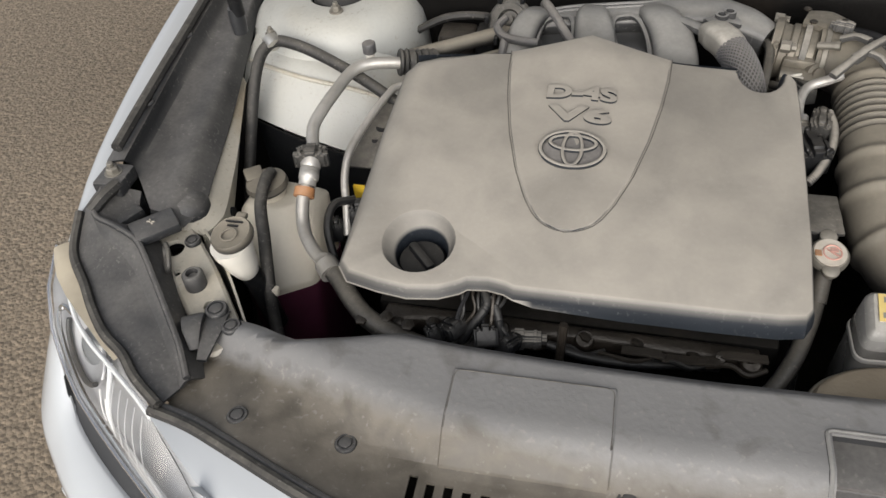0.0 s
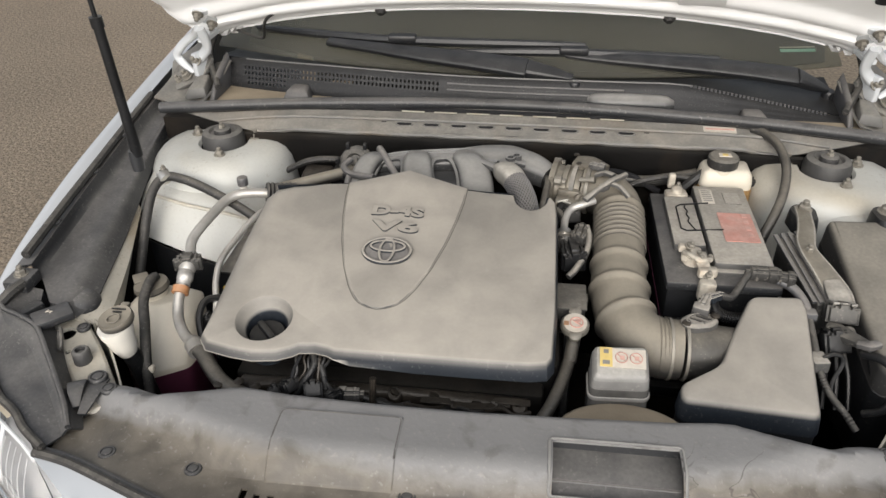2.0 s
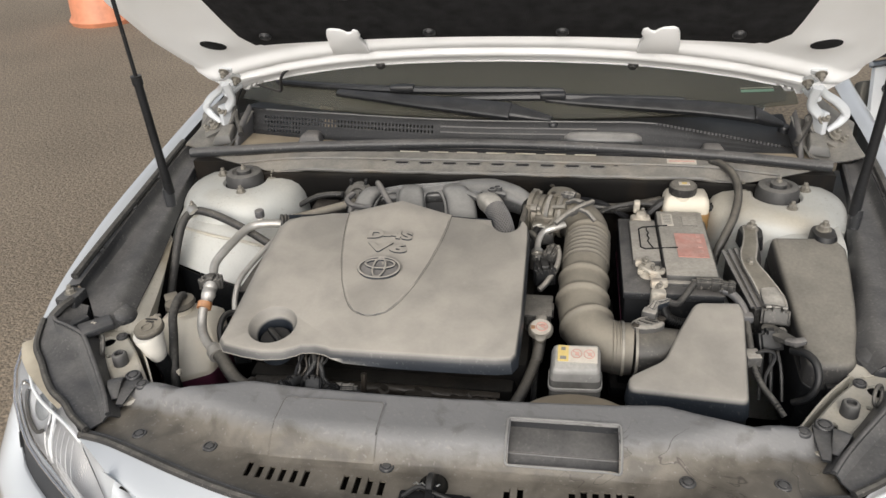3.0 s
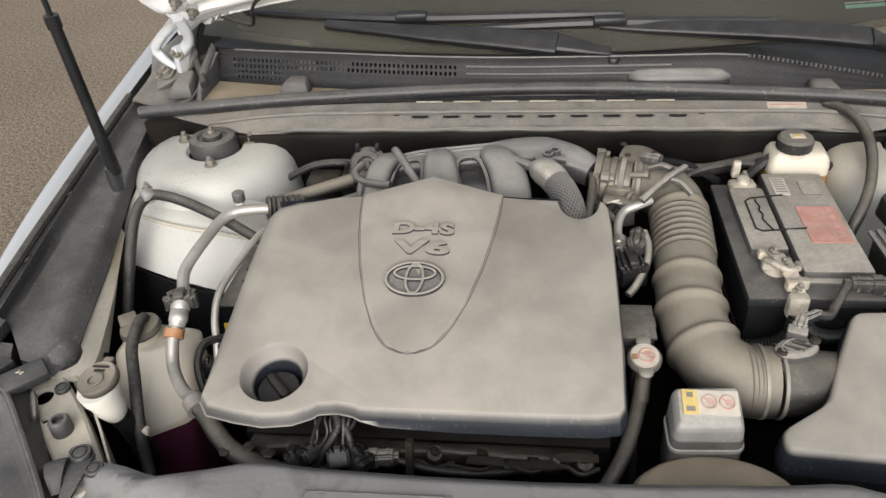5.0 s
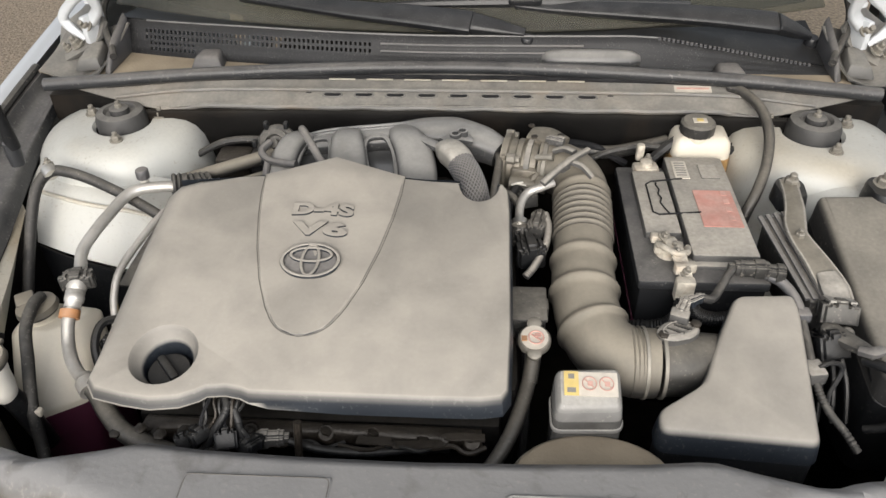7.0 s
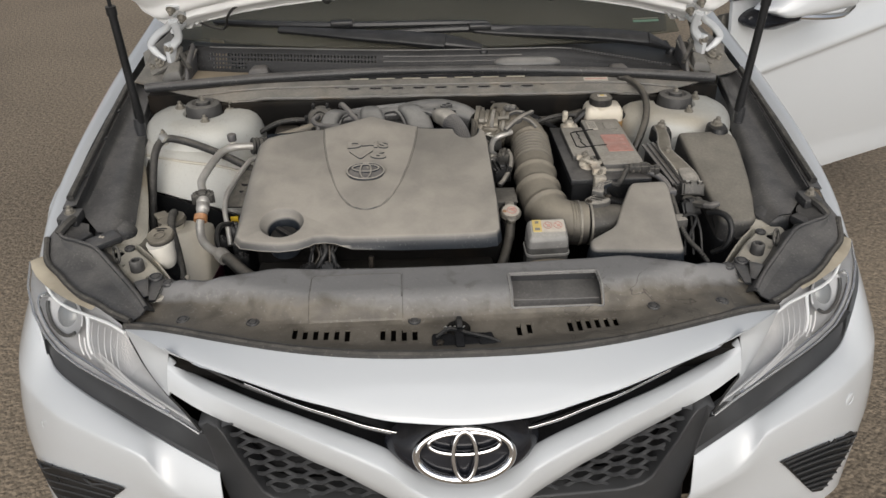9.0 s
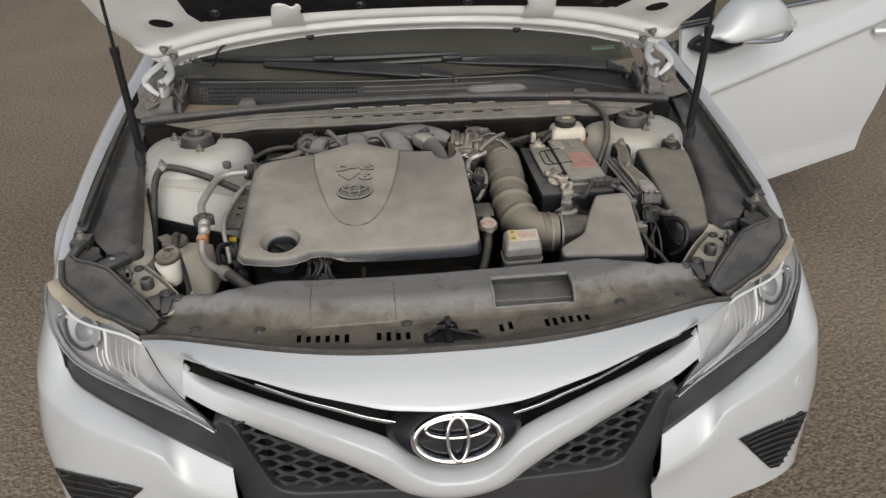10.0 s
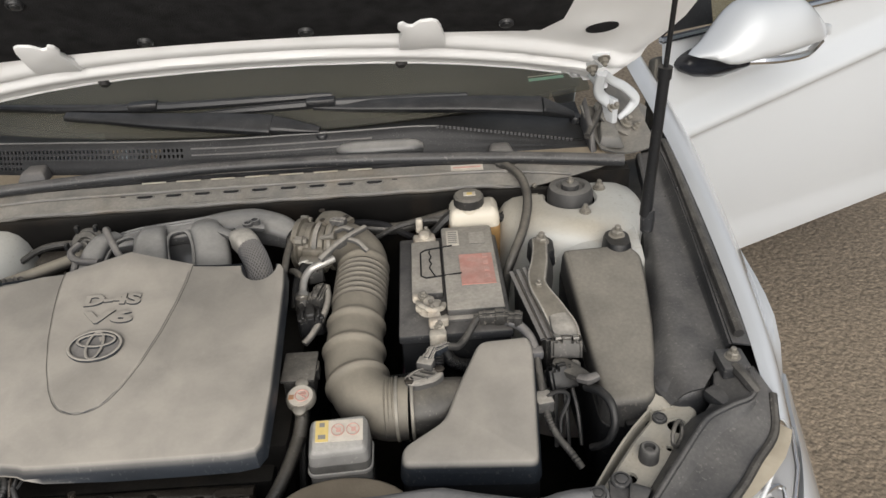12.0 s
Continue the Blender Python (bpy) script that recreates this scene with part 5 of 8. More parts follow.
        for d in (-.4, .5):
            part("arrow_mark", Geo().box((axis(.45) + s * .672, .456, .7538), (.010, .0020, .0012), Matrix.Rotation(s * (.3 + d), 3, "Z")), M_FADELABEL, lp)
    part("wire_loop", Geo().ellipse((axis(.42) + s * .634, .414, .738), (.010 * s, .016, .002), (-.004 * s, .002, .012), .0030, 22, 8), M_DUSTBLK, lp, "grey cable loop")
    part("corner_strap", duct(side_x([(.548, .358, .716), (.541, .330, .720), (.536, .290, .716)], s), [.016, .013, .006], [.0025] * 3, n=12, square=4), M_TRIM, lp, "dusty corner strap")
    placed("push_clip", CLIP, lp, (axis(.36) + s * .548, .358, .720), scale=1.05)
    part("cover_seal", Geo().tube(side_x([(x - .002, y - .002, z + .004) for x, y, z in P0], s), .006, 8, 5), M_RUBBER, lp)
    # white side plate of the radiator support with holes
    a, b = Vector((.518, .318)), Vector((.668, .486))
    t = (b - a).normalized()
    nn = Vector((t.y, -t.x))
    outl = rounded([tuple(a + nn * .026), tuple(a.lerp(b, .5) + nn * .028), tuple(b + nn * .022), tuple(b - nn * .022), tuple(a.lerp(b, .55) - nn * .026), tuple(a - nn * .020)], .014)
    def pos(f, w):
        q = a.lerp(b, f) + nn * w
        return q.x, q.y
    hol = [(*pos(.30, .000), .0085), (*pos(.19, .018), .006), (*pos(.80, .010), .0135), (*pos(.62, .019), .005)]
    mir = lambda pts: [(axis(.4) + s * x, y) for x, y in pts]
    top = lambda x, y: .708 + .10 * (y - .32)
    g = Geo()
    rin = mir(outl)
    g.rings([[(x, y, top(x, y) - .035) for x, y in inset(rin, -.002)], [(x, y, top(x, y) - .004) for x, y in rin], [(x, y, top(x, y)) for x, y in inset(rin, .004)]], True, False)
    holes = [mir(circle(x, y, r, 16)) for x, y, r in hol]
    fill_flat(g, inset(rin, .004), holes, top)
    for h in holes:
        g.rings([[(x, y, top(x, y)) for x, y in h], [(x, y, top(x, y) - .006) for x, y in h]], True, False)
    pl = part("support_plate", g, M_PLATE, car, "stained white steel side plate with holes")
    x, y = pos(.48, .004)
    part("rubber_bush", Geo().lathe((axis(.4) + s * x, y, top(x, y)), (0, 0, 1), [(.0135, -.004), (.0130, .018), (.0105, .021), (.0075, .021), (.0065, .014), (.003, .014)], 22), M_MOUNT, pl, "black rubber bonnet buffer")
    x, y = pos(.78, -.014)
    placed("push_clip", CLIP, pl, (axis(.4) + s * x, y, top(x, y) + .002), scale=.8)
    part("plate_wall", rails([side_x([(.505, .345, .702), (.575, .438, .713), (.645, .508, .722)], s), side_x([(.51, .335, .45), (.58, .43, .45), (.65, .506, .45)], s)], 8, 2), M_PLATE, pl, solid=.003)

# ---- radiator cover ----
radc = thing("radiator_cover", (0, .22, .70), "dusty grey plastic cover over the radiator", "engine cover")
SLOTS = [(-.277 + .0176 * k, .0085) for k in range(6)] + [(-.130 + .0178 * k, .0085) for k in range(4)] + [(.097 + .0178 * k, .0085) for k in range(2)] + [(.184 + .0156 * k, .0085) for k in range(6)]
def rc_front(x):
    return interp(abs(x - CX), [(0, .090), (.10, .093), (.18, .102), (.27, .123), (.36, .154), (.46, .193), (.53, .220), (.565, .245)])
def rc_rear(x):
    return interp(abs(x - CX), [(0, .338), (.12, .340), (.25, .345), (.32, .352), (.37, .338), (.44, .322), (.49, .342), (.53, .354), (.548, .340), (.562, .262)])
def rc_z(x, y):
    ax = abs(x - CX)
    step = interp(ax, [(0, .215), (.24, .215), (.34, .240), (.46, .295), (.56, .335)])
    z = .714 + .034 * smooth(step - .012, step + .034, y) + .02 * (y - .2)
    z += (.022 - .022 * (ax / .56) ** 2) * smooth(.060, .0, y - rc_front(x)) - .016 * smooth(.45, .53, ax)
    z += .004 * math.sin(x * 5)
    return z - .022 * smooth(rc_rear(x) - .022, rc_rear(x) + .004, y)
xs = sorted({round(-.56 + .02 * k, 4) for k in range(57)} | {round(v, 4) for c, w in SLOTS for v in (c - w / 2, c + w / 2)} | {.088, .094, .246, .252} | {-.2562, -.2538, -.0992, -.0968})
ys = sorted({round(.076 + .0115 * k, 4) for k in range(25)} | {round(.150 + .0054 * k, 4) for k in range(10)} | {.214, .222, .284, .292} | {round(.306 + .0035 * k, 4) for k in range(15)} | {.2118, .2142, .2988, .3012})
hole_win = (.094, .246, .222, .284)
vid, g = {}, Geo()
def rc_pt(x, y):
    y2 = min(max(y, rc_front(x)), rc_rear(x))
    z = rc_z(x, y2)
    if -.255 < x < -.098 and .213 < y2 < .300:
        z += .0024
    return (x, y2, z)
for i in range(len(xs) - 1):
    for j in range(len(ys) - 1):
        mx, my = (xs[i] + xs[i + 1]) / 2, (ys[j] + ys[j + 1]) / 2
        if hole_win[0] < mx < hole_win[1] and hole_win[2] < my < hole_win[3]:
            continue
        if any(abs(mx - c) < w / 2 for c, w in SLOTS) and abs(my - .170 - .17 * mx * mx) < .0135:
            continue
        q = [rc_pt(xs[i], ys[j]), rc_pt(xs[i + 1], ys[j]), rc_pt(xs[i + 1], ys[j + 1]), rc_pt(xs[i], ys[j + 1])]
        g.add(q, [(0, 1, 2, 3)])
part("panel", g, M_RADC, radc, solid=-.0035)
wr = rounded([(.090, .219), (.250, .219), (.250, .287), (.090, .287)], .006, 3)
wr = [tuple(Vector(a).lerp(Vector(b), k / 8)) for a, b in zip(wr, wr[1:] + wr[:1]) for k in range(8)]
part("window_rim", Geo().tube([(x, y, rc_z(x, y) + .0030) for x, y in wr + wr[:1]], .0025, 8, smooth=False), M_MANIFOLD, radc)
part("window_tray", rails([[(.086, .212, .716), (.17, .212, .716), (.254, .212, .716)], [(.086, .242, .722), (.17, .242, .722), (.254, .242, .722)], [(.086, .258, .728), (.17, .258, .728), (.254, .258, .728)], [(.086, .290, .734), (.17, .290, .734), (.254, .290, .734)]], 10, 2), M_TRIM, radc, "grey recessed tray", solid=.004)
part("tray_lip", Geo().tube([(.092, .246, .7255), (.17, .246, .7255), (.248, .246, .7255)], .0032, 6), M_SHIELD, radc)
# Added wall; its dark tone stands in for shade inside the recess.
part("tray_back", Geo().box((.170, .293, .722), (.174, .010, .062)), M_TRIM, radc, "dark wall closing the rear of the tray", bevel=.004)
ro = rounded([(-.255, .213), (-.098, .213), (-.098, .300), (-.255, .300)], .008, 4)
ro = [tuple(Vector(a).lerp(Vector(b), k / 8)) for a, b in zip(ro, ro[1:] + ro[:1]) for k in range(8)]
part("panel_outline", Geo().tube([(x, y, rc_z(x, y) + .0046) for x, y in ro + ro[:1]], .0017, 5, smooth=False), M_DUSTBLK, radc, "moulded rectangle outline")
for x, y in ((-.472, .231), (-.352, .220), (-.077, .208), (.338, .222), (.462, .231), (.510, .334), (-.522, .336)):
    placed("push_clip", CLIP, radc, (x, y, rc_z(x, y) + .0022), (-3, 0, 0), .88)
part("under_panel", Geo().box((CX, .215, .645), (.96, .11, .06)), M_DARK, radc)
part("rear_lip", Geo().tube([(x, rc_rear(x) - .001, rc_z(x, rc_rear(x)) - .002) for x in [-.54 + .03 * k for k in range(37)]], .004, 6, 1, smooth=False), M_RADC, radc)
# bonnet latch
latch = thing("bonnet_latch", (-.004, .155, .70), "black steel bonnet latch in the radiator cover", "latch")
part("latch_plate", Geo().box((-.004, .150, .712), (.090, .034, .018)), M_PAD, latch, bevel=.004)
part("latch_tower", Geo().rings([[(-.004 + q * .020 * math.cos(t), .178 + q * .020 * math.sin(t), z) for t in (2 * math.pi * j / 18 for j in range(18))] for q, z in ((1.1, .70), (1.0, .722), (.8, .726))]), M_DARK, latch)
part("striker_slot", Geo().box((-.004, .145, .724), (.014, .05, .014)), M_PAD, latch, bevel=.002)
part("lever", Geo().tube([(-.042, .150, .724), (-.02, .160, .734), (.01, .150, .732), (.045, .142, .726), (.062, .138, .720)], .0035, 8, 5), M_BLACK, latch)
part("latch_wing", Geo().box((.040, .145, .716), (.028, .030, .020), Matrix.Rotation(.2, 3, "Z")), M_PAD, latch, bevel=.004)
part("catch_hook", duct([(-.004, .168, .716), (-.004, .172, .738), (-.004, .160, .748), (-.004, .146, .744)], [.007, .008, .008, .005], [.005] * 4, up=(1, 0, 0), n=12, square=4), M_BLACK, latch, "black catch hook")
part("return_spring", Geo().tube([(-.03 + .004 * k, .168 + .004 * (k % 2), .730) for k in range(10)], .0012, 5, 2), M_STEEL, latch)
for dx in (-.036, .034):
    placed("screw", SCREW, latch, (dx, .140, .722), scale=.7)

# ---- cowl ----
cowl = part("cowl_plate", rails([[(-.52, .992, .817), (-.40, .990, .827), (0, .993, .830), (.40, .990, .827), (.52, .992, .817)], [(-.56, 1.00, .820), (-.4, 1.012, .834), (0, 1.012, .836), (.40, 1.012, .834), (.56, 1.0, .820)], [(-.66, 1.02, .835), (-.4, 1.046, .846), (0, 1.050, .848), (.40, 1.046, .846), (.66, 1.02, .835)], [(-.70, 1.03, .845), (-.4, 1.058, .855), (0, 1.064, .857), (.40, 1.058, .855), (.70, 1.03, .845)]], 40, 3), M_COWLMETAL, car, "dusty grey cowl panel with slots", solid=.003)
part("cowl_edge", Geo().tube([(-.52 + .04 * k, .991 + (.003 if abs(-.52 + .04 * k) > .42 else 0) + .002 * math.sin(k * 2.3), .827 - (.008 if abs(-.52 + .04 * k) > .45 else 0)) for k in range(27)], .0055, 8, 3), M_COWLMETAL, cowl)
part("cowl_line", Geo().tube([(-.60, 1.008, .832), (-.45, 1.020, .842), (-.2, 1.021, .8445), (0, 1.021, .845), (.2, 1.021, .8445), (.45, 1.020, .842), (.60, 1.008, .832)], .0035, 8, 5), M_COWLMETAL, cowl)
# Black bead paints the shadow line between plate and seal.
part("cowl_line", Geo().tube([(-.62, 1.024, .846), (-.4, 1.046, .853), (0, 1.050, .856), (.4, 1.046, .853), (.62, 1.024, .846)], .0045, 8, 5), M_PAD, cowl)
for k in range(7):
    # Thin pale tabs, with the highlight on their edges put into the colour.
    part("lit_cowl_tab", Geo().box((-.20 + .066 * k, 1.0395, .8555), (.046, .0018, .002), Matrix.Rotation(.3, 3, "X")), M_PLATE, cowl)
    part("cowl_gap", Geo().box((-.20 + .066 * k, 1.0435, .8585), (.050, .0035, .002), Matrix.Rotation(.3, 3, "X")), M_PAD, cowl)
# Front face in the near-black metal, darkened for the shade under the cowl.
part("cowl_front", rails([[(-.56, .990, .818), (0, .990, .826), (.56, .990, .818)], [(-.56, .982, .806), (0, .980, .810), (.56, .982, .806)], [(-.56, .995, .70), (0, .99, .70), (.56, .995, .70)]], 20, 4), M_DARK, cowl)
slot_rim = shared("slot_rim", Geo().ellipse((0, 0, 0), (.0172, 0, 0), (0, .0066, 0), .0017, 20, 6), M_COWLMETAL)
slot_dark = shared("slot_opening", Geo().rings([[(x, y, z) for x, y in rounded([(-.0145, -.0034), (.0145, -.0034), (.0145, .0034), (-.0145, .0034)], .0033, 4)] for z in (0, .0006)]), M_PAD)
for k in range(9):
    x = -.214 + .0546 * k
    placed("slot_rim", slot_rim, cowl, (x, 1.0130, .8392), (17, 0, 0))
    placed("slot_opening", slot_dark, cowl, (x, 1.0130, .8390), (17, 0, 0))
for x, y, k in ((-.256, 1.016, .35), (.262, 1.016, .35), (-.272, 1.048, .75), (.285, 1.048, .75)):
    placed("slot_opening", slot_dark, cowl, (x, y, .8400 + (y - 1.013) * .34), (17, 0, 0), k)
part("warning_label", Geo().box((.402, 1.036, .8455), (.062, .016, .001), Matrix.Rotation(radians(18), 3, "X")), M_FADELABEL, cowl, "faded white and red label")
part("label_print", Geo().box((.402, 1.037, .8465), (.054, .0035, .001), Matrix.Rotation(radians(18), 3, "X")), M_FADERED, cowl)
seal = thing("cowl_seal", (0, 1.03, .82), "long black rubber bonnet seal along the cowl", "rubber seal")
part("seal_bead", Geo().tube([(-.725, 1.012, .852), (-.62, 1.020, .857), (-.45, 1.040, .862), (-.2, 1.060, .866), (0, 1.066, .867), (.2, 1.060, .866), (.45, 1.040, .862), (.60, 1.022, .857), (.70, 1.010, .852)], .0115, 10, 6), M_TRIM, seal)
part("seal_flange", Geo().tube([(-.70, 1.024, .846), (-.45, 1.052, .853), (-.2, 1.072, .857), (0, 1.078, .858), (.2, 1.072, .857), (.45, 1.052, .853), (.68, 1.022, .846)], .010, 8, 6), M_RUBBER, seal)
# sand-covered gutter and louvred panel
part("gutter", rails([[(-.68, 1.06, .835), (-.3, 1.075, .845), (0, 1.078, .846), (.3, 1.075, .845), (.68, 1.06, .835)], [(-.68, 1.19, .835), (-.3, 1.14, .838), (0, 1.12, .840), (.3, 1.14, .838), (.68, 1.19, .835)]], 24, 3), M_SAND, car, "cowl gutter full of settled sand", solid=.003)
def louver_y(x):
    return 1.094 + (.19 if x < CX else .03) * abs(x - CX) ** 1.75
def lv_drop(x):
    """How far the louvre's upper edge falls towards its end."""
    return interp(x, [(-1, 0), (.32, 0), (.36, .004), (.50, .030), (.62, .054), (.70, .064)])
lv = thing("cowl_louvre", (0, 1.16, .83), "black cowl panel with ventilation louvres", "cowl panel")
xsl = [-.66 + .0044 * k for k in range(301)]
zr = [(0, .838), (.003, .853), (.006, .858), (.009, .8625), (.010, .867), (.012, .872), (.016, .8775), (.018, .882), (.020, .888), (.024, .894), (.030, .900)]
def lv_pt(x, k):
    o, z = zr[k]
    zz = z - (.006 * smooth(.35, .66, -x)) - lv_drop(x) * (z - .838) / .062
    return (x, louver_y(x) + o, zz)
g = Geo()
for i in range(300):
    for k in range(len(zr) - 1):
        x = xsl[i]
        if i % 2 and ((k in (5, 7) and -.61 < x < -.16) or (k in (1, 3) and -.60 < x < -.50)):
            continue
        g.add([lv_pt(xsl[i], k), lv_pt(xsl[i + 1], k), lv_pt(xsl[i + 1], k + 1), lv_pt(xsl[i], k + 1)], [(0, 1, 2, 3)])
part("louvre_face", g, M_COWLBLACK, lv, solid=.0025)
part("louvre_deck", rails([[(x, louver_y(x) + .030, .899 - .006 * smooth(.35, .66, -x) - lv_drop(x)) for x in (-.66, -.4, -.2, 0, .2, .33, .45, .55, .66)], [(x, 1.156 + .16 * (x / .7) ** 2, .888 - .010 * (x / .7) ** 2 - .3 * lv_drop(x)) for x in (-.66, -.4, -.2, 0, .2, .33, .45, .55, .66)]], 30, 2), M_COWLBLACK, lv, solid=.003)
for dz, o in ((.888, .016), (.876, .012)):
    part("louvre_rib", Geo().tube([(x, louver_y(x) + o, dz) for x in (-.14, -.05, .03, .12, .22)], .0022, 6, 5), M_SHIELD, lv)
part("louvre_bulge", Geo().tube([(.150, 1.112, .862), (.18, 1.107, .863), (.285, 1.107, .863), (.318, 1.112, .860)], lambda q: .021 * math.sin(math.pi * (.12 + .76 * q)) ** .5, 14, 6), M_MANIFOLD, lv, "pale dusty bulge")
part("louvre_lip", Geo().tube([(x, louver_y(x) + .029, .9005 - .006 * smooth(.35, .66, -x) - lv_drop(x)) for x in [-.60 + .05 * k for k in range(20)]], .0020, 6, 3), M_MANIFOLD, lv)
bead = shared("mesh_tooth", Geo().box((0, 0, 0), (.0044, .004, .005)), M_SHIELD)
for k in range(34):
    x = .352 + .0082 * k
    placed("mesh_tooth", bead, lv, (x, louver_y(x) + .026, .9010 - lv_drop(x)))
for x in (-.464, .473):
    part("drain_lug", Geo().rings([[(x + a * .034, louver_y(x) + b, z) for a, b in ((-1, -.045), (1, -.045), (.8, .01), (-.8, .01))] if z < .85 else [(x + a * .022, louver_y(x) + b, z) for a, b in ((-1, -.030), (1, -.030), (.8, .01), (-.8, .01))] for z in (.836, .862)]), M_SHIELD, lv, bevel=.006)
for s in (-1, 1):
    part("end_cap", Geo().rings([side_x([(.644, 1.075, .838), (.660, 1.085, .838), (.660, 1.21, .838), (.644, 1.20, .838)], s), side_x([(.648, 1.11, .866), (.656, 1.13, .884), (.656, 1.21, .912), (.646, 1.20, .900)], s)]), M_SHIELD, lv, bevel=.004)

# ---- wipers ----
def flat_bar(line, wide, thick):
    """A flat bar with square edges along a curve; wide and thick: half sizes along it."""
    pts, rings = spline(line, 6), []
    for i, p in enumerate(pts):
        q = i / (len(pts) - 1)
        d = (pts[min(i + 1, len(pts) - 1)] - pts[max(i - 1, 0)]).normalized()
        up = Vector((0, -.45, .9)).normalized()
        a = d.cross(up).normalized()
        u = a.cross(d)
        w, h = lerp_list(wide, q), lerp_list(thick, q)
        rings.append([p + a * w * i0 + u * h * k0 for i0, k0 in ((-1, -1), (-1, .5), (-.7, 1), (.7, 1), (1, .5), (1, -1))])
    return Geo().rings(rings)


def wiper(name, arm, blade, pivot, wide):
    w = thing(name, tuple(Vector(pivot) - Vector((0, 0, .012))), "black windscreen wiper at rest on the glass", "wiper", "windscreen wipers")
    part("pivot_cap", Geo().lathe(pivot, (0, -.2, 1), [(.014, -.014), (.013, .0), (.010, .004)], 18), M_WIPER, w)
    root = [Vector(p) for p in arm[:2]]
    part("arm_root", flat_bar([root[0], root[0].lerp(root[1], .5), root[1]], [.008, .015, .020], [.004, .008, .010]), M_WIPER, w, "black wiper arm knuckle", bevel=.002)
    part("arm", flat_bar(arm[1:], wide, [.008, .007, .006, .005]), M_WIPER, w, "black painted wiper arm", bevel=.0015)
    part("blade", Geo().tube(blade, lambda q: .0045 + .0055 * math.sin(math.pi * min(1, max(0, q))) ** .6, 8, 6), M_WIPER, w, "black wiper blade")
    mid = Vector(blade[len(blade) // 2])
    part("blade_joint", Geo().box(mid + Vector((0, -.004, .006)), (.06, .024, .016), Matrix.Rotation(.05, 3, "Z")), M_WIPER, w, bevel=.004)
    part("blade_rubber", Geo().tube([(x, y + .006, z - .009) for x, y, z in blade], .003, 6, 6), M_RUBBER, w)
    return w
wiper("wiper", [(.117, 1.129, .905), (.022, 1.141, .918), (-.09, 1.157, .925), (-.206, 1.177, .928), (-.32, 1.205, .930), (-.42, 1.236, .929)], [(.14, 1.216, .945), (.002, 1.208, .946), (-.249, 1.222, .941), (-.465, 1.27, .935), (-.609, 1.316, .931)], (.121, 1.126, .896), [.024, .022, .018, .013, .010])
wiper("wiper", [(.640, 1.202, .872), (.570, 1.190, .902), (.45, 1.188, .915), (.30, 1.190, .923), (.167, 1.199, .926), (.10, 1.202, .930)], [(.419, 1.228, .922), (.28, 1.214, .927), (.117, 1.203, .932), (0, 1.200, .931), (-.147, 1.202, .926)], (.645, 1.204, .866), [.022, .020, .017, .013, .010])

# ---- engine ----
engine = thing("engine", (-.15, .62, .275), "dirty six-cylinder engine under its cover", "engine")
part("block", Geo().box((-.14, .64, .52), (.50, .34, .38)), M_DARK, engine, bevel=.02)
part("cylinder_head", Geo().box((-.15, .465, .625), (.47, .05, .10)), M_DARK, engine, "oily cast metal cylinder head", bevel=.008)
part("head_rail", duct([(-.37, .430, .662), (-.30, .424, .670), (-.22, .428, .666), (-.12, .422, .672), (-.03, .426, .668), (.06, .430, .662)], [.016, .011, .014, .010, .013, .012], [.012, .016, .012, .015, .012, .012]), M_CAST, engine)
for k in range(8):
    random.seed(300 + k)
    x, y, z = -.352 + .057 * k + random.uniform(-.01, .01), .414 + random.uniform(-.006, .014), .682 + random.uniform(-.008, .008)
    part("head_boss", Geo().lathe((x, y, z - .01), (random.uniform(-.2, .2), -.5, 1), [(.013, -.02), (.012, .004), (.0095, .007)], 14), M_CAST, engine)
    placed("screw", SCREW, engine, (x, y - .003, z - .002), (26, random.uniform(-8, 8), 30 * k), random.uniform(.6, .9))
for k in range(5):
    random.seed(330 + k)
    x = -.20 + .058 * k
    part("fuel_pipe", Geo().tube([(x - .03, .402, .676), (x - .006, .392 + random.uniform(-.004, .010), .684), (x + .012, .394, .680), (x + .034, .408, .674)], random.uniform(.0022, .004), 7, 5), (M_CAST, M_BLACK)[k % 2], engine)
part("gap_plug", plug((-.195, .396, .692), (.020, .036, .018), -1.45), M_BATTERY, engine, "dusty grey connector", bevel=.0015)
part("gap_cable", Geo().tube([(-.172, .394, .690), (-.13, .388, .684), (-.08, .392, .676), (-.03, .405, .668), (.02, .42, .655)], lambda q: .0055 + .0005 * math.sin(q * 170), 9, 10), M_BLACK, engine)
part("gap_stay", duct([(-.09, .400, .690), (-.05, .396, .694), (-.045, .400, .684), (.01, .404, .684), (.02, .410, .690), (.065, .412, .688)], [.006] * 6, [.002] * 6, n=8, square=4), M_CAST, engine)
# intake manifold: plenum and three curved runners
mani = part("manifold", duct([(-.262, .895, .802), (-.20, .908, .806), (-.12, .918, .809), (-.05, .928, .811), (.0, .928, .809), (.045, .915, .803), (.078, .895, .797)], [.018, .023, .026, .033, .037, .033, .024], [.012, .014, .016, .023, .027, .026, .021], n=26), M_MANIFOLD, engine, "grey moulded intake manifold")
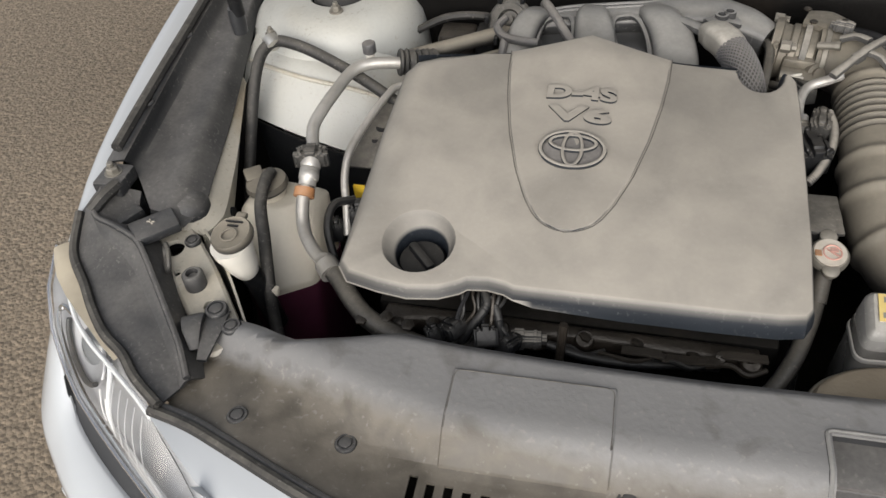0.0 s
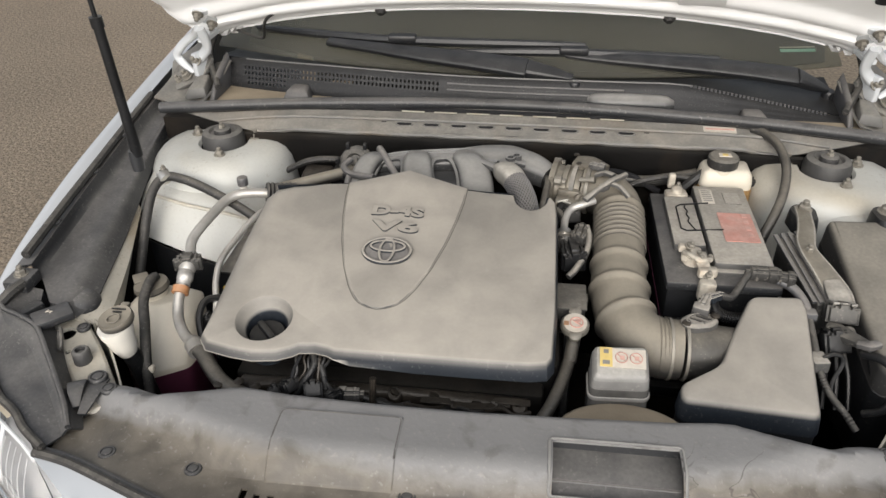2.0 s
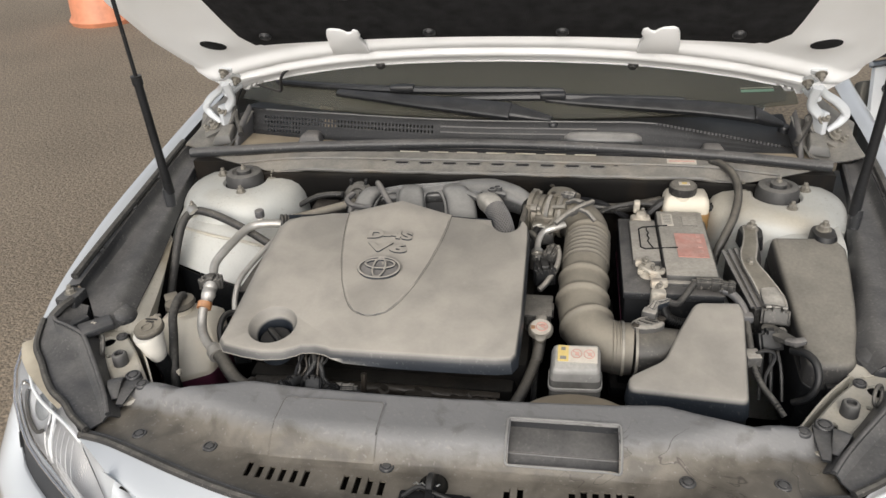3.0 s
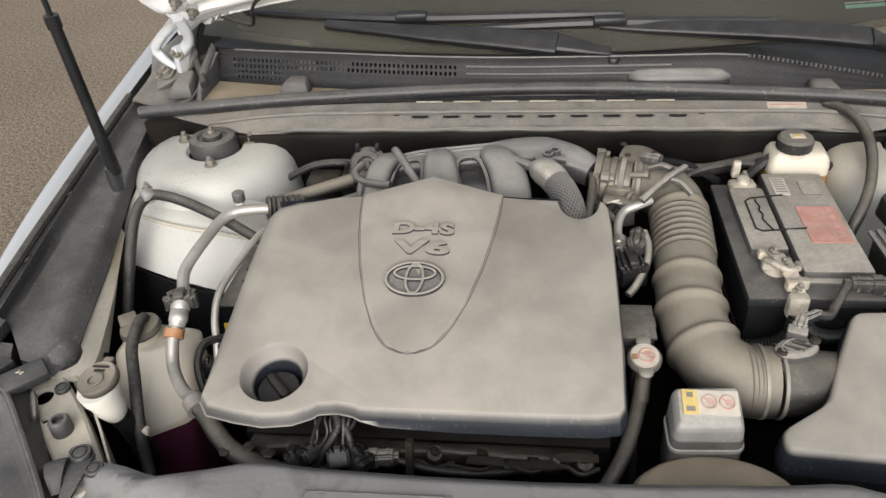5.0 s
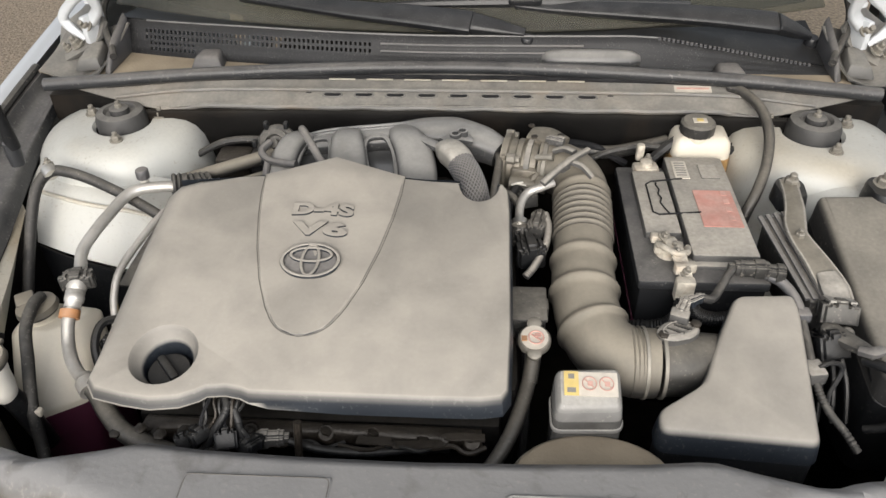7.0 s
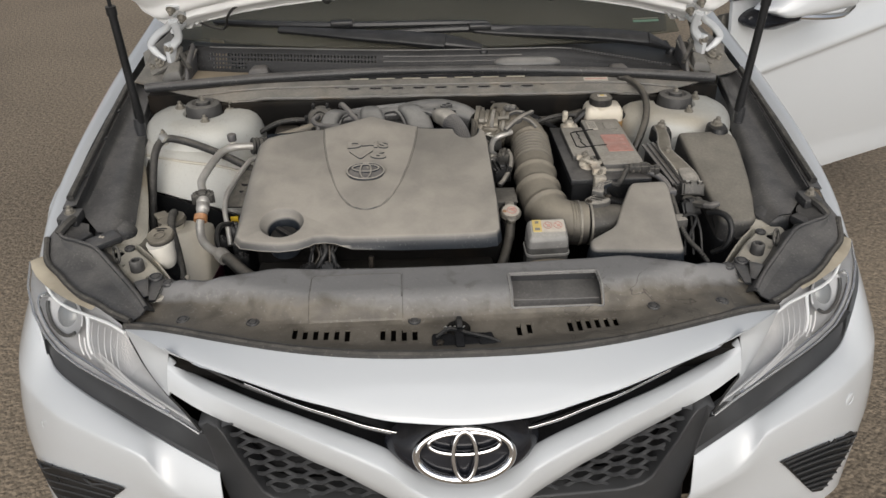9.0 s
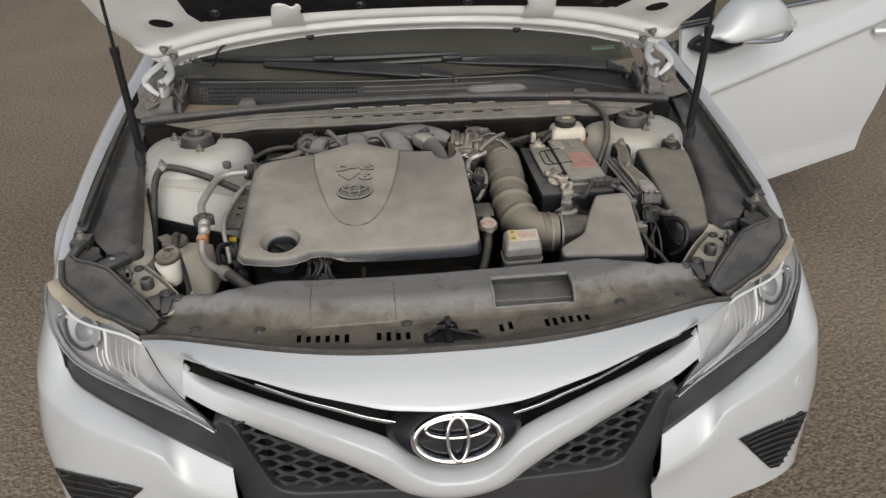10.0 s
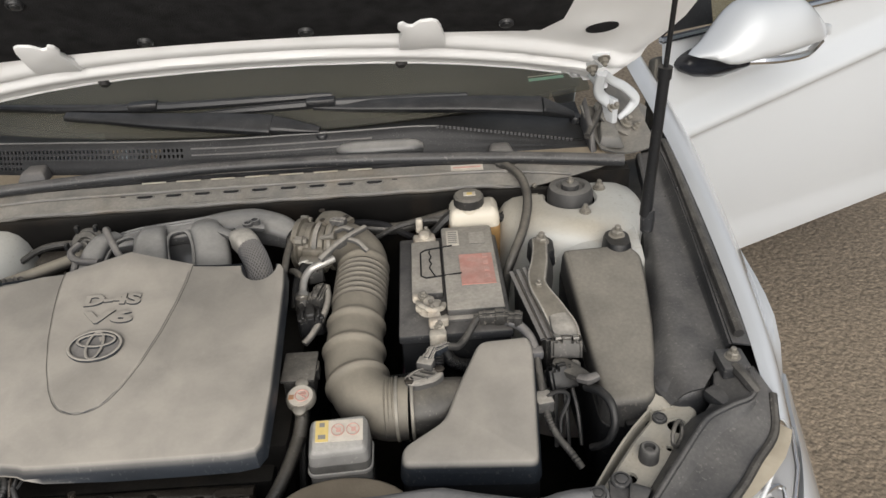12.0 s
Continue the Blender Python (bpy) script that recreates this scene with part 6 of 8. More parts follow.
for path, w, h in (([(-.238, .905, .812), (-.254, .884, .816), (-.264, .855, .806), (-.268, .815, .782), (-.268, .78, .75)], [.016, .021, .022, .021, .020], [.014, .017, .018, .018, .018]),
                   ([(-.168, .918, .812), (-.168, .892, .822), (-.164, .860, .820), (-.158, .820, .802), (-.155, .78, .77)], [.018, .024, .028, .031, .033], [.014, .017, .018, .018, .018]),
                   ([(-.085, .920, .815), (-.073, .890, .822), (-.059, .858, .817), (-.050, .822, .802), (-.046, .78, .775)], [.022, .028, .030, .031, .031], [.017, .018, .018, .018, .018])):
    part("runner", duct(path, w, h, n=24, square=3.0), M_MANIFOLD, mani)
part("manifold_web", rails([[(-.26, .900, .800), (-.17, .908, .806), (-.06, .908, .806)], [(-.26, .872, .790), (-.17, .880, .788), (-.05, .878, .788)], [(-.262, .845, .765), (-.17, .850, .762), (-.05, .850, .762)], [(-.262, .80, .755), (-.17, .80, .752), (-.05, .80, .752)]], 16, 5), M_BAREMAN, mani, "dark glossy web between the runners", solid=.003)
for path in ([(-.246, .815, .788), (-.243, .850, .806), (-.236, .880, .816), (-.217, .893, .819), (-.199, .888, .822), (-.192, .862, .818), (-.190, .825, .802)], [(-.128, .825, .804), (-.138, .862, .818), (-.136, .886, .824), (-.118, .896, .824), (-.104, .886, .825), (-.091, .858, .818), (-.083, .820, .803), (-.080, .785, .780)]):
    part("web_rim", Geo().tube(path, .0042, 8, 6), M_MANIFOLD, mani)
for dy, r in ((.006, .0022), (.016, .0026)):
    part("seam_rib", Geo().tube([(-.245, .898 + dy, .8145), (-.20, .908 + dy, .8205), (-.12, .916 + dy, .8255), (-.07, .920 + dy, .8290)], r, 6, 5), M_MANIFOLD, mani)
part("manifold_floor", Geo().box((-.12, .82, .745), (.26, .12, .05)), M_DARK, mani, bevel=.02)
# throttle body: flange, barrel, motor, lid and linkage
tb = part("throttle_body", Geo().lathe((.088, .925, .799), (1, -.22, 0), [(.030, -.012), (.046, -.010), (.047, .0), (.040, .002), (.038, .012), (.041, .014), (.041, .022), (.037, .024), (.037, .046), (.043, .048)], 26), M_THROTTLE, engine, "dusty cast throttle body")
part("barrel_band", Geo().lathe((.120, .918, .799), (1, -.22, 0), [(.0405, -.0045), (.0430, -.0040), (.0430, .0040), (.0405, .0045)], 26, False), M_BATTERY, tb, "pale dusty clamp band")
part("flange_plate", Geo().box((.084, .928, .797), (.010, .084, .072), Matrix.Rotation(-.2, 3, "Z")), M_THROTTLE, tb, bevel=.005)
part("motor_housing", Geo().lathe((.092, .872, .792), (1, -.22, 0), [(.010, -.006), (.013, -.004), (.013, .034), (.010, .040)], 20), M_THROTTLE, tb, "round throttle motor")
part("motor_web", Geo().box((.112, .890, .790), (.044, .030, .050), Matrix.Rotation(-.2, 3, "Z")), M_THROTTLE, tb, bevel=.006)
part("gear_lid", duct([(.120, .950, .836), (.145, .940, .838), (.172, .922, .835)], [.020, .024, .018], [.007, .008, .007], n=16, square=4), M_THROTTLE, tb, "dusty gear cover")
for d in ((.122, .966), (.168, .936), (.126, .930), (.162, .908)):
    placed("screw", SCREW, tb, (*d, .843), scale=.6)
for p in ((.090, .966, .826), (.090, .884, .830), (.086, .880, .768)):
    part("flange_bolt", Geo().lathe(p, (1, -.2, 0), [(.009, -.008), (.009, .004), (.006, .006), (.006, .012)], 8), M_CLAMP, tb)
part("linkage", Geo().lathe((.134, .866, .800), (.5, -.8, .4), [(.015, -.010), (.015, -.002), (.010, 0), (.010, .004), (.004, .006)], 18), M_THROTTLE, tb)
part("spring_clip", Geo().tube([(.090, .838, .812), (.098, .830, .820), (.106, .836, .818), (.098, .842, .812), (.112, .846, .806)], .0016, 6, 6), M_LABEL, tb, "pale wire clip")
for path, r, m in (([(.062, .930, .812), (.070, .895, .822), (.066, .855, .812), (.060, .82, .785)], .0065, M_DUCT), ([(.075, .842, .795), (.088, .818, .806), (.100, .800, .800), (.104, .775, .775)], .0060, M_DUCT), ([(.100, .850, .800), (.085, .825, .780), (.080, .79, .75)], .010, M_BLACK)):
    part("vacuum_hose", Geo().tube(path, r, 9, 6), m, tb)
part("throttle_plug", plug((.112, .842, .788), (.030, .044, .028), .3, -.2), M_DUSTBLK, tb, bevel=.002)
part("throttle_plug", plug((.158, .905, .852), (.018, .026, .014), 1.2), M_BATTERY, tb, bevel=.0015)
part("band_screw", Geo().lathe((.138, .878, .838), (.9, -.3, .2), [(.005, -.012), (.005, .010), (.0065, .010), (.0065, .016)], 8), M_CLAMP, tb)
tb.location += Vector((.006, -.028, -.018))
# canister with its small pipes
part("valve_canister", Geo().lathe((-.288, .888, .812), (-.15, -.75, .65), [(.030, -.034), (.034, -.014), (.034, -.002), (.030, .002), (.026, .002), (.025, .007), (.016, .008), (.014, .002), (.009, .002), (.008, .012)], 28), M_DUSTBLK, engine, "round black vacuum canister")
for k in range(6):
    t = radians(60 * k)
    part("canister_rib", Geo().box((-.288 + .033 * math.cos(t), .884 + .025 * math.sin(t), .816 + .025 * math.sin(t)), (.007, .011, .013)), M_BLACK, engine, bevel=.002)
part("vacuum_pipe", Geo().tube([(-.292, .872, .825), (-.300, .850, .822), (-.286, .832, .818), (-.255, .815, .822), (-.235, .808, .825)], .0062, 9, 6), M_SHIELD, engine, "grey vacuum pipe")
part("vacuum_pipe", Geo().tube([(-.286, .835, .818), (-.288, .815, .80), (-.286, .795, .77)], .006, 9, 5), M_SHIELD, engine)
part("vacuum_pipe", Geo().tube([(-.236, .872, .850), (-.230, .855, .858), (-.212, .825, .852), (-.196, .800, .842), (-.185, .788, .835)], .0062, 9, 6), M_SHIELD, engine)
part("breather_stay", duct([(-.058, .888, .830), (-.036, .868, .832), (-.008, .848, .830)], [.009] * 3, [.005] * 3, n=12, square=4), M_MANIFOLD, engine, "grey breather bracket")
part("breather_duct", duct([(-.010, .856, .828), (.000, .842, .831), (.012, .824, .831), (.022, .808, .826)], [.016, .021, .021, .019], [.015, .018, .018, .018], n=20, square=3.2), M_PALEDUST, engine, "pale grey breather elbow")
SLEEVE = [Vector(q) for q in ((.018, .813, .828), (.028, .794, .823), (.038, .770, .811), (.045, .742, .790), (.049, .712, .76))]
part("braided_hose", Geo().tube(SLEEVE, .0205, 20, 14), M_RUBBER, engine, "woven grey sleeve over the breather hose")
run = spline(SLEEVE, 10)
braid = Geo()
for turn in (-1, 1):
    for k in range(24):
        strand = []
        for i, p in enumerate(run):
            d = (run[min(i + 1, len(run) - 1)] - run[max(i - 1, 0)]).normalized()
            u = d.cross(Vector((0, 0, 1))).normalized()
            t = 2 * math.pi * k / 24 + turn * 4.4 * i / len(run)
            strand.append(p + (u * math.cos(t) + d.cross(u) * math.sin(t)) * .0207)
        braid.tube(strand, .0011, 4, 1, smooth=False)
tagged(part("braid", braid, M_SHIELD, engine), "woven grey strands", kind="stuff")
for d in ((.006, .874, .842), (.017, .884, .842)):
    part("nipple", Geo().lathe(d, (0, 0, 1), [(.009, -.012), (.009, .004), (.0055, .004), (.0045, -.004)], 14), M_MANIFOLD, engine)
part("nipple_stay", duct([(-.012, .860, .838), (.010, .876, .836), (.032, .880, .830)], [.010, .012, .010], [.004] * 3, n=12, square=4), M_MANIFOLD, engine)
# sensor pipes right of the cover
part("bypass_pipe", Geo().tube([(.108, .725, .768), (.108, .760, .786), (.118, .782, .797), (.140, .790, .804), (.158, .800, .806)], .0064, 12, 6), M_ALU, engine, "silver coolant pipe")
part("pipe_clamp", Geo().lathe((.108, .738, .775), (0, .9, .4), [(.012, -.004), (.012, .004)], 12), M_STEEL, engine)
part("bypass_hose", Geo().tube([(.146, .758, .777), (.150, .730, .772), (.144, .695, .764), (.128, .664, .752), (.116, .650, .745)], lambda q: .0058 + .0005 * math.sin(q * 150), 10, 12), M_BATTERY, engine, "grey corrugated pipe")
part("sensor", plug((.122, .708, .754), (.042, .066, .040), .15), M_BLACK, engine, bevel=.004)
part("sensor", Geo().lathe((.110, .735, .762), (0, .4, 1), [(.016, -.02), (.016, .010), (.010, .013)], 16), M_DUSTBLK, engine)
part("sensor", plug((.134, .738, .774), (.026, .046, .024), -.2), M_DUSTBLK, engine, bevel=.002)
part("ignition_box", Geo().box((.118, .585, .735), (.046, .062, .036)), M_DUSTBLK, engine, "dusty dark relay box", bevel=.006)
part("box_lid", Geo().box((.118, .583, .7545), (.050, .066, .005)), M_DUSTBLK, engine, bevel=.0018)
part("box_latch", Geo().box((.143, .588, .742), (.005, .022, .020)), M_DUSTBLK, engine, bevel=.0015)
part("box_wing", Geo().box((.118, .546, .728), (.030, .016, .022)), M_BLACK, engine, bevel=.003)
part("box_stay", Geo().box((.118, .545, .700), (.014, .05, .05)), M_BLACK, engine, bevel=.003)
part("hanger_rod", Geo().tube([(.122, .56, .72), (.118, .50, .66), (.115, .45, .58)], .006, 8, 4), M_BLACK, engine)
# wiring at the front edge: a clump of plugs and taped wires under the notch
for k in range(9):
    random.seed(20 + k)
    a = Vector((-.268 + .0058 * k, .402, .748 + .003 * math.sin(k * 1.3)))
    m1 = a + Vector((random.uniform(-.010, .004), -.014, -.012 - .006 * random.random()))
    m2 = a + Vector((-.016 + .003 * k + random.uniform(-.008, .008), -.026, -.030 - .01 * random.random()))
    part("wire", Geo().tube([a + Vector((0, .02, -.004)), a, m1, m2, m2 + Vector((random.uniform(-.02, .012), .004, -.028))], random.uniform(.0016, .0026), 6, 5), (M_BLACK, M_PAD, M_CAST, M_BLACK)[k % 4], engine)
for c, sz, r, pt in (((-.276, .380, .716), (.026, .030, .018), .9, -.5), ((-.238, .374, .716), (.026, .034, .024), .25, -.8), ((-.212, .376, .706), (.022, .030, .018), -.5, -.4), ((-.256, .366, .694), (.030, .026, .018), 1.3, -.2), ((-.300, .384, .696), (.020, .026, .022), .6, -.6), ((-.165, .360, .684), (.024, .04, .016), 1.4, 0)):
    part("connector", plug(c, sz, r, pt), M_BLACK, engine, bevel=.0015)
part("loom_sheath", Geo().tube([(-.244, .408, .750), (-.240, .394, .744), (-.254, .380, .722), (-.272, .374, .694), (-.31, .372, .668)], lambda q: .0052 + .0004 * math.sin(q * 180), 9, 14), M_BLACK, engine, "black loom sheath")
part("loom_sheath", Geo().tube([(-.236, .404, .748), (-.226, .388, .736), (-.220, .376, .712), (-.200, .366, .688), (-.15, .360, .672)], lambda q: .0045 + .0004 * math.sin(q * 160), 9, 14), M_BLACK, engine)
part("wire_tube", Geo().tube([(-.14, .350, .690), (-.08, .346, .686), (.0, .350, .682), (.05, .360, .675)], .0055, 8, 6), M_SHIELD, engine)
for k in range(5):
    placed("screw", SCREW, engine, (-.39 + .028 * k, .395 + .008 * (k % 2), .690), scale=.9)
# dark clutter between engine and firewall
for k in range(9):
    random.seed(60 + k)
    x0 = -.45 + .11 * k
    part("loom", Geo().tube([(x0, .955 + random.uniform(-.02, .01), .755), (x0 + .06, .945 + random.uniform(-.03, .02), .788 + random.uniform(-.01, .012)), (x0 + .13, .95, .782), (x0 + .19, .955 + random.uniform(-.02, .01), .75)], random.uniform(.004, .009), 7, 5), (M_RUBBER, M_BLACK, M_PAD)[k % 3], engine)
part("heater_pipe", Geo().tube([(.20, .950, .776), (.26, .955, .768), (.31, .965, .772), (.36, .978, .778)], .0110, 10, 6), M_DUCT, engine, "dusty heater hose")
part("bulkhead_block", Geo().box((-.375, .925, .74), (.06, .05, .07)), M_CAST, engine, bevel=.01)
part("bulkhead_block", Geo().box((-.33, .93, .725), (.035, .05, .10)), M_BLACK, engine, bevel=.008)
part("transfer_pipe", Geo().tube([(-.285, .882, .800), (-.34, .868, .788), (-.40, .852, .776), (-.440, .842, .768)], .0115, 10, 5), M_HOSE, engine, "dusty metal pipe")
part("transfer_pipe", Geo().tube([(-.275, .862, .782), (-.34, .845, .768), (-.40, .828, .755)], .0065, 9, 5), M_HOSE, engine)

part("dip_rod", Geo().tube([(-.155, .388, .735), (-.156, .380, .705), (-.158, .372, .660)], .005, 8, 4), M_CAST, engine)

# ---- engine cover ----
cover = thing("engine_cover", (-.16, .57, .72), "dusty grey-beige plastic engine cover with raised shield", "engine cover")
def cov_z(x, y):
    return .788 + .21 * (y - .482)
outline = [(-.412, .412), (-.398, .394), (-.360, .386), (-.326, .382), (-.292, .386)]
outline += [(-.270, .395), (-.262, .401), (-.240, .403), (-.222, .400), (-.212, .396)]
outline += [(-.19, .396), (-.10, .396), (.0, .396), (.06, .397), (.085, .401), (.094, .415), (.0965, .50), (.0955, .60), (.0945, .69), (.092, .728), (.084, .742), (.0725, .744)]
outline += [(.048 + .0245 * math.cos(t), .740 + .030 * math.sin(t)) for t in [radians(-5 - 17 * k) for k in range(11)]]
outline += [(.022, .745), (-.02, .747), (-.058, .751), (-.11, .763), (-.166, .770), (-.215, .762), (-.262, .752), (-.30, .749), (-.36, .747), (-.392, .738), (-.405, .715), (-.410, .62), (-.413, .50)]
def shoulder(x, y):
    left = smooth(-.30, -.40, x) * smooth(.40, .50, y)
    return .24 + .95 * left + .12 * smooth(.43, .39, y)
prof = [(-.003, .027), (-.001, .021), (.002, .014), (.006, .010), (.012, .0045), (.019, .0012), (.026, .0)]
fil = Vector((-.326, .447))
big_hole = circle(fil.x, fil.y, .0425, 32, .042)
g = shell(outline, cov_z, prof, shoulder, [big_hole], floor=False)
g.rings([[(fil.x + (x - fil.x) * q + .004 * (1 - q) * 3, fil.y + (y - fil.y) * q - .003 * (1 - q) * 3, cov_z(x, y) - d) for x, y in big_hole] for q, d in ((1, 0), (.975, .001), (.92, .005), (.76, .013), (.715, .0155), (.70, .020), (.70, .055))], True, False)
g.v = [(x, y, max(z, cov_z(x, y) - .027 + .014 * smooth(-.17, -.22, x) * smooth(.46, .42, y)) if abs(x - fil.x) > .043 or abs(y - fil.y) > .043 else z) for x, y, z in g.v]
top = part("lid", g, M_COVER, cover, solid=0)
# raised shield with a soft ridge
def sh_half(v):
    return interp(v, [(0, .0), (.004, .008), (.012, .016), (.03, .0265), (.07, .038), (.15, .051), (.3, .068), (.5, .084), (.7, .095), (.86, .101), (1, .103)])
rows = []
for i in range(25):
    u = math.sin(math.pi / 2 * (i / 12 - 1))
    row = []
    for k in range(31):
        v = (k / 30) ** 1.4
        x = -.166 + .004 * v + u * sh_half(v)
        y = .477 + v * (.296 - .021 * abs(u))
        e = min((1 - abs(u)) * sh_half(v), (1 - v) * .3, v * .30)
        row.append((x, y, cov_z(x, y) - .002 + .0036 * smooth(0, .003, e) + .0110 * v * (1 - abs(u)) ** 1.1 + .003 * smooth(.72, 1, v) * (1 - abs(u))))
    rows.append(row)
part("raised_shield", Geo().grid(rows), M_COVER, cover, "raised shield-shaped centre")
rim = [rows[0][k] for k in range(30, -1, -1)] + [rows[-1][k] for k in range(1, 31)]
part("shield_seam", Geo().tube([(x, y - .0005, cov_z(x, y) + .0000) for i, (x, y, z) in enumerate(rim)], .0006, 6, 1, smooth=False), M_DUSTBLK, cover, "dark seam round the shield")
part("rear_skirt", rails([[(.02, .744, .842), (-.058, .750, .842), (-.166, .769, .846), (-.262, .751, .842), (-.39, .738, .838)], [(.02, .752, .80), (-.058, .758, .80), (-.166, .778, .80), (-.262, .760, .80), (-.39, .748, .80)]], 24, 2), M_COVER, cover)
# oil filler cap
cap = part("oil_filler_cap", Geo().lathe((fil.x + .004, fil.y - .001, .720), (0, -.15, 1), [(.0265, 0), (.0275, .010), (.0275, .034), (.025, .038), (.0, .038)], 28, False), M_BLACK, cover, "black oil filler cap")
part("cap_grip", Geo().box((fil.x + .004, fil.y - .007, .761), (.047, .011, .012), Matrix.Rotation(radians(-48), 3, "Z")), M_BLACK, cap, bevel=.004)
# raised lettering and oval badge
def on_cover(me, name, x, y, lift, sx, sy, label=""):
    ob = new(name, me)
    ob.parent = cover
    z = cov_z(x, y) + lift
    ob.location = Vector((x, y, z)) - world_of(cover)
    ob.rotation_euler = (math.atan(.235), 0, radians(-1.5))
    ob.scale = (sx, sy, 1)
    return tagged(ob, label)
for word, y, w, h in (("D-4S", .674, .086, .022), ("V6", .640, .078, .025)):
    tm = text_mesh(word, .03, .0026, M_COVER)
    cs = [v.co for v in tm.vertices]
    lo_x, hi_x, lo_y, hi_y = min(c.x for c in cs), max(c.x for c in cs), min(c.y for c in cs), max(c.y for c in cs)
    for v in tm.vertices:
        v.co.x = (v.co.x - (lo_x + hi_x) / 2) * w / (hi_x - lo_x)
        v.co.y = (v.co.y - (lo_y + hi_y) / 2) * h / (hi_y - lo_y)
        k = (y + v.co.y - .477) / .296
        v.co.z += .0110 * k * ((1 - min(1, abs(v.co.x) / sh_half(k))) ** 1.1 - 1)
    on_cover(tm, "raised_letters", -.166, y, .0092 if y > .66 else .0080, 1, 1, "raised letters " + word)
bc = Vector((-.169, .586, cov_z(-.169, .586) + .0064))
bu, bw = Vector((.0375, 0, 0)), Vector((0, .0262, .0057))
badge = part("oval_badge", Geo().rings([[bc + bu * q * math.cos(t) + bw * q * math.sin(t) + Vector((0, 0, h)) for t in (2 * math.pi * j / 40 for j in range(40))] for q, h in ((1.02, -.004), (1.02, .001), (.96, .001), (.9, -.002))]), M_COVER, cover, "oval badge of three rings")
# Floor in a darker grey than the cover, painting shade between the rings.
part("badge_shade_floor", Geo().rings([[bc + bu * .9 * math.cos(t) + bw * .9 * math.sin(t) + Vector((0, 0, h)) for t in (2 * math.pi * j / 40 for j in range(40))] for h in (-.0022, -.0005)]), M_SHIELD, badge)
for q, w, dy, r in ((1.0, 1.0, 0, .0028), (.30, .92, 0, .0026), (.72, .42, .34, .0026)):
    part("badge_ring", Geo().ellipse(bc + bw * dy + Vector((0, 0, .0015)), bu * q, bw * w, r, 44, 8), M_COVER, badge)

# ---- intake hose ----
ih = thing("intake_hose", (.20, .68, .71), "dusty black corrugated rubber intake hose", "hose")
path = [(.142, .888, .781), (.164, .884, .781), (.187, .868, .779), (.201, .842, .775), (.204, .81, .771), (.202, .76, .766), (.199, .70, .758), (.196, .64, .748), (.198, .585, .738), (.214, .535, .730), (.246, .512, .726), (.278, .511, .725)]
hpts = spline(path, 40)
def hose_r(q):
    p = hpts[min(len(hpts) - 1, round(q * (len(hpts) - 1)))]
    r = .0425 + .002 * smooth(.70, .62, p.y)
    if .712 < p.y < .796 and p.x < .22:
        r += .0145 * (abs(math.sin((p.y - .712) / .084 * math.pi * 7)) ** .75 - .80)
    for c, h in ((.672, .0045), (.618, .005), (.812, .003)):
        r += h * math.exp(-((p.y - c) / .007) ** 2)
    r += .005 * math.exp(-((p.y - .560) / .006) ** 2) * (p.x < .23)
    return r
# Added inner sleeve: its black paints shade into the grooves of the bellows.
part("fold_shade_sleeve", Geo().tube([(.2035, .797, .7695), (.202, .76, .766), (.1995, .713, .7598)], .0388, 26, 6), M_RUBBER, ih, "black rubber sleeve added to darken the folds")
part("corrugated_body", Geo().tube(path, hose_r, 26, 40), M_HOSE, ih)
for p, d in (((.262, .511, .7255), (1, .0, 0)), ((.284, .512, .7255), (1, 0, 0))):
    part("hose_clamp", Geo().lathe(p, d, [(.0450, -.0026), (.0466, -.0020), (.0466, .0020), (.0450, .0026)], 30, False), M_CLAMP, ih, "steel hose clamp")
part("hose_clamp", Geo().lathe((.152, .887, .781), (1, -.2, 0), [(.0445, -.004), (.0460, -.003), (.0460, .003), (.0445, .004)], 30, False), M_CLAMP, ih)
for k in range(3):
    part("cuff_ridge", Geo().lathe((.2455 + .0055 * k, .512, .726), (1, 0, 0), [(.0445, -.0015), (.0462, 0), (.0445, .0015)], 30, False), M_HOSE, ih)
part("hose_bracket", Geo().box((.172, .804, .832), (.020, .012, .012), Matrix.Rotation(.85, 3, "Z")), M_BATTERY, ih, bevel=.002)
part("hose_bracket", duct([(.140, .772, .822), (.160, .790, .832), (.184, .818, .836), (.212, .850, .834)], [.0060, .0052, .0056, .0048], [.0045] * 4, n=12, square=3), M_BATTERY, ih, "dusty plastic hose holder")
part("hose_bracket", duct([(.182, .815, .834), (.200, .812, .828), (.216, .802, .815)], [.005, .005, .0045], [.0035] * 3, n=12, square=4), M_BATTERY, ih)
part("hose_bracket", duct([(.190, .838, .836), (.176, .852, .834), (.160, .858, .826)], [.0055, .0055, .005], [.004] * 3, n=12, square=4), M_BATTERY, ih)

# ---- air filter box ----
ab = thing("air_filter_box", (.37, .48, .45), "dusty beige-grey air filter housing with dark lower half", "air filter box")
ol = rounded([(.384, .592), (.462, .596), (.466, .57), (.449, .388), (.266, .398), (.266, .428), (.326, .466), (.346, .516)], .015, 6)
az = lambda x, y: .728 + .245 * (y - .392)
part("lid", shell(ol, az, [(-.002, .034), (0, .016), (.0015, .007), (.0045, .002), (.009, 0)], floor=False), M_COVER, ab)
part("lower_half", Geo().prism(inset(ol, .0005), .46, lambda x, y: az(x, y) - .030), M_BLACK, ab, "black lower housing", bevel=.003)
part("outlet_pipe", Geo().tube([(.278, .512, .722), (.31, .516, .720), (.355, .525, .712), (.40, .53, .70)], lambda q: .042 - .003 * q, 24, 5), M_DUCT, ab, "dark round outlet")
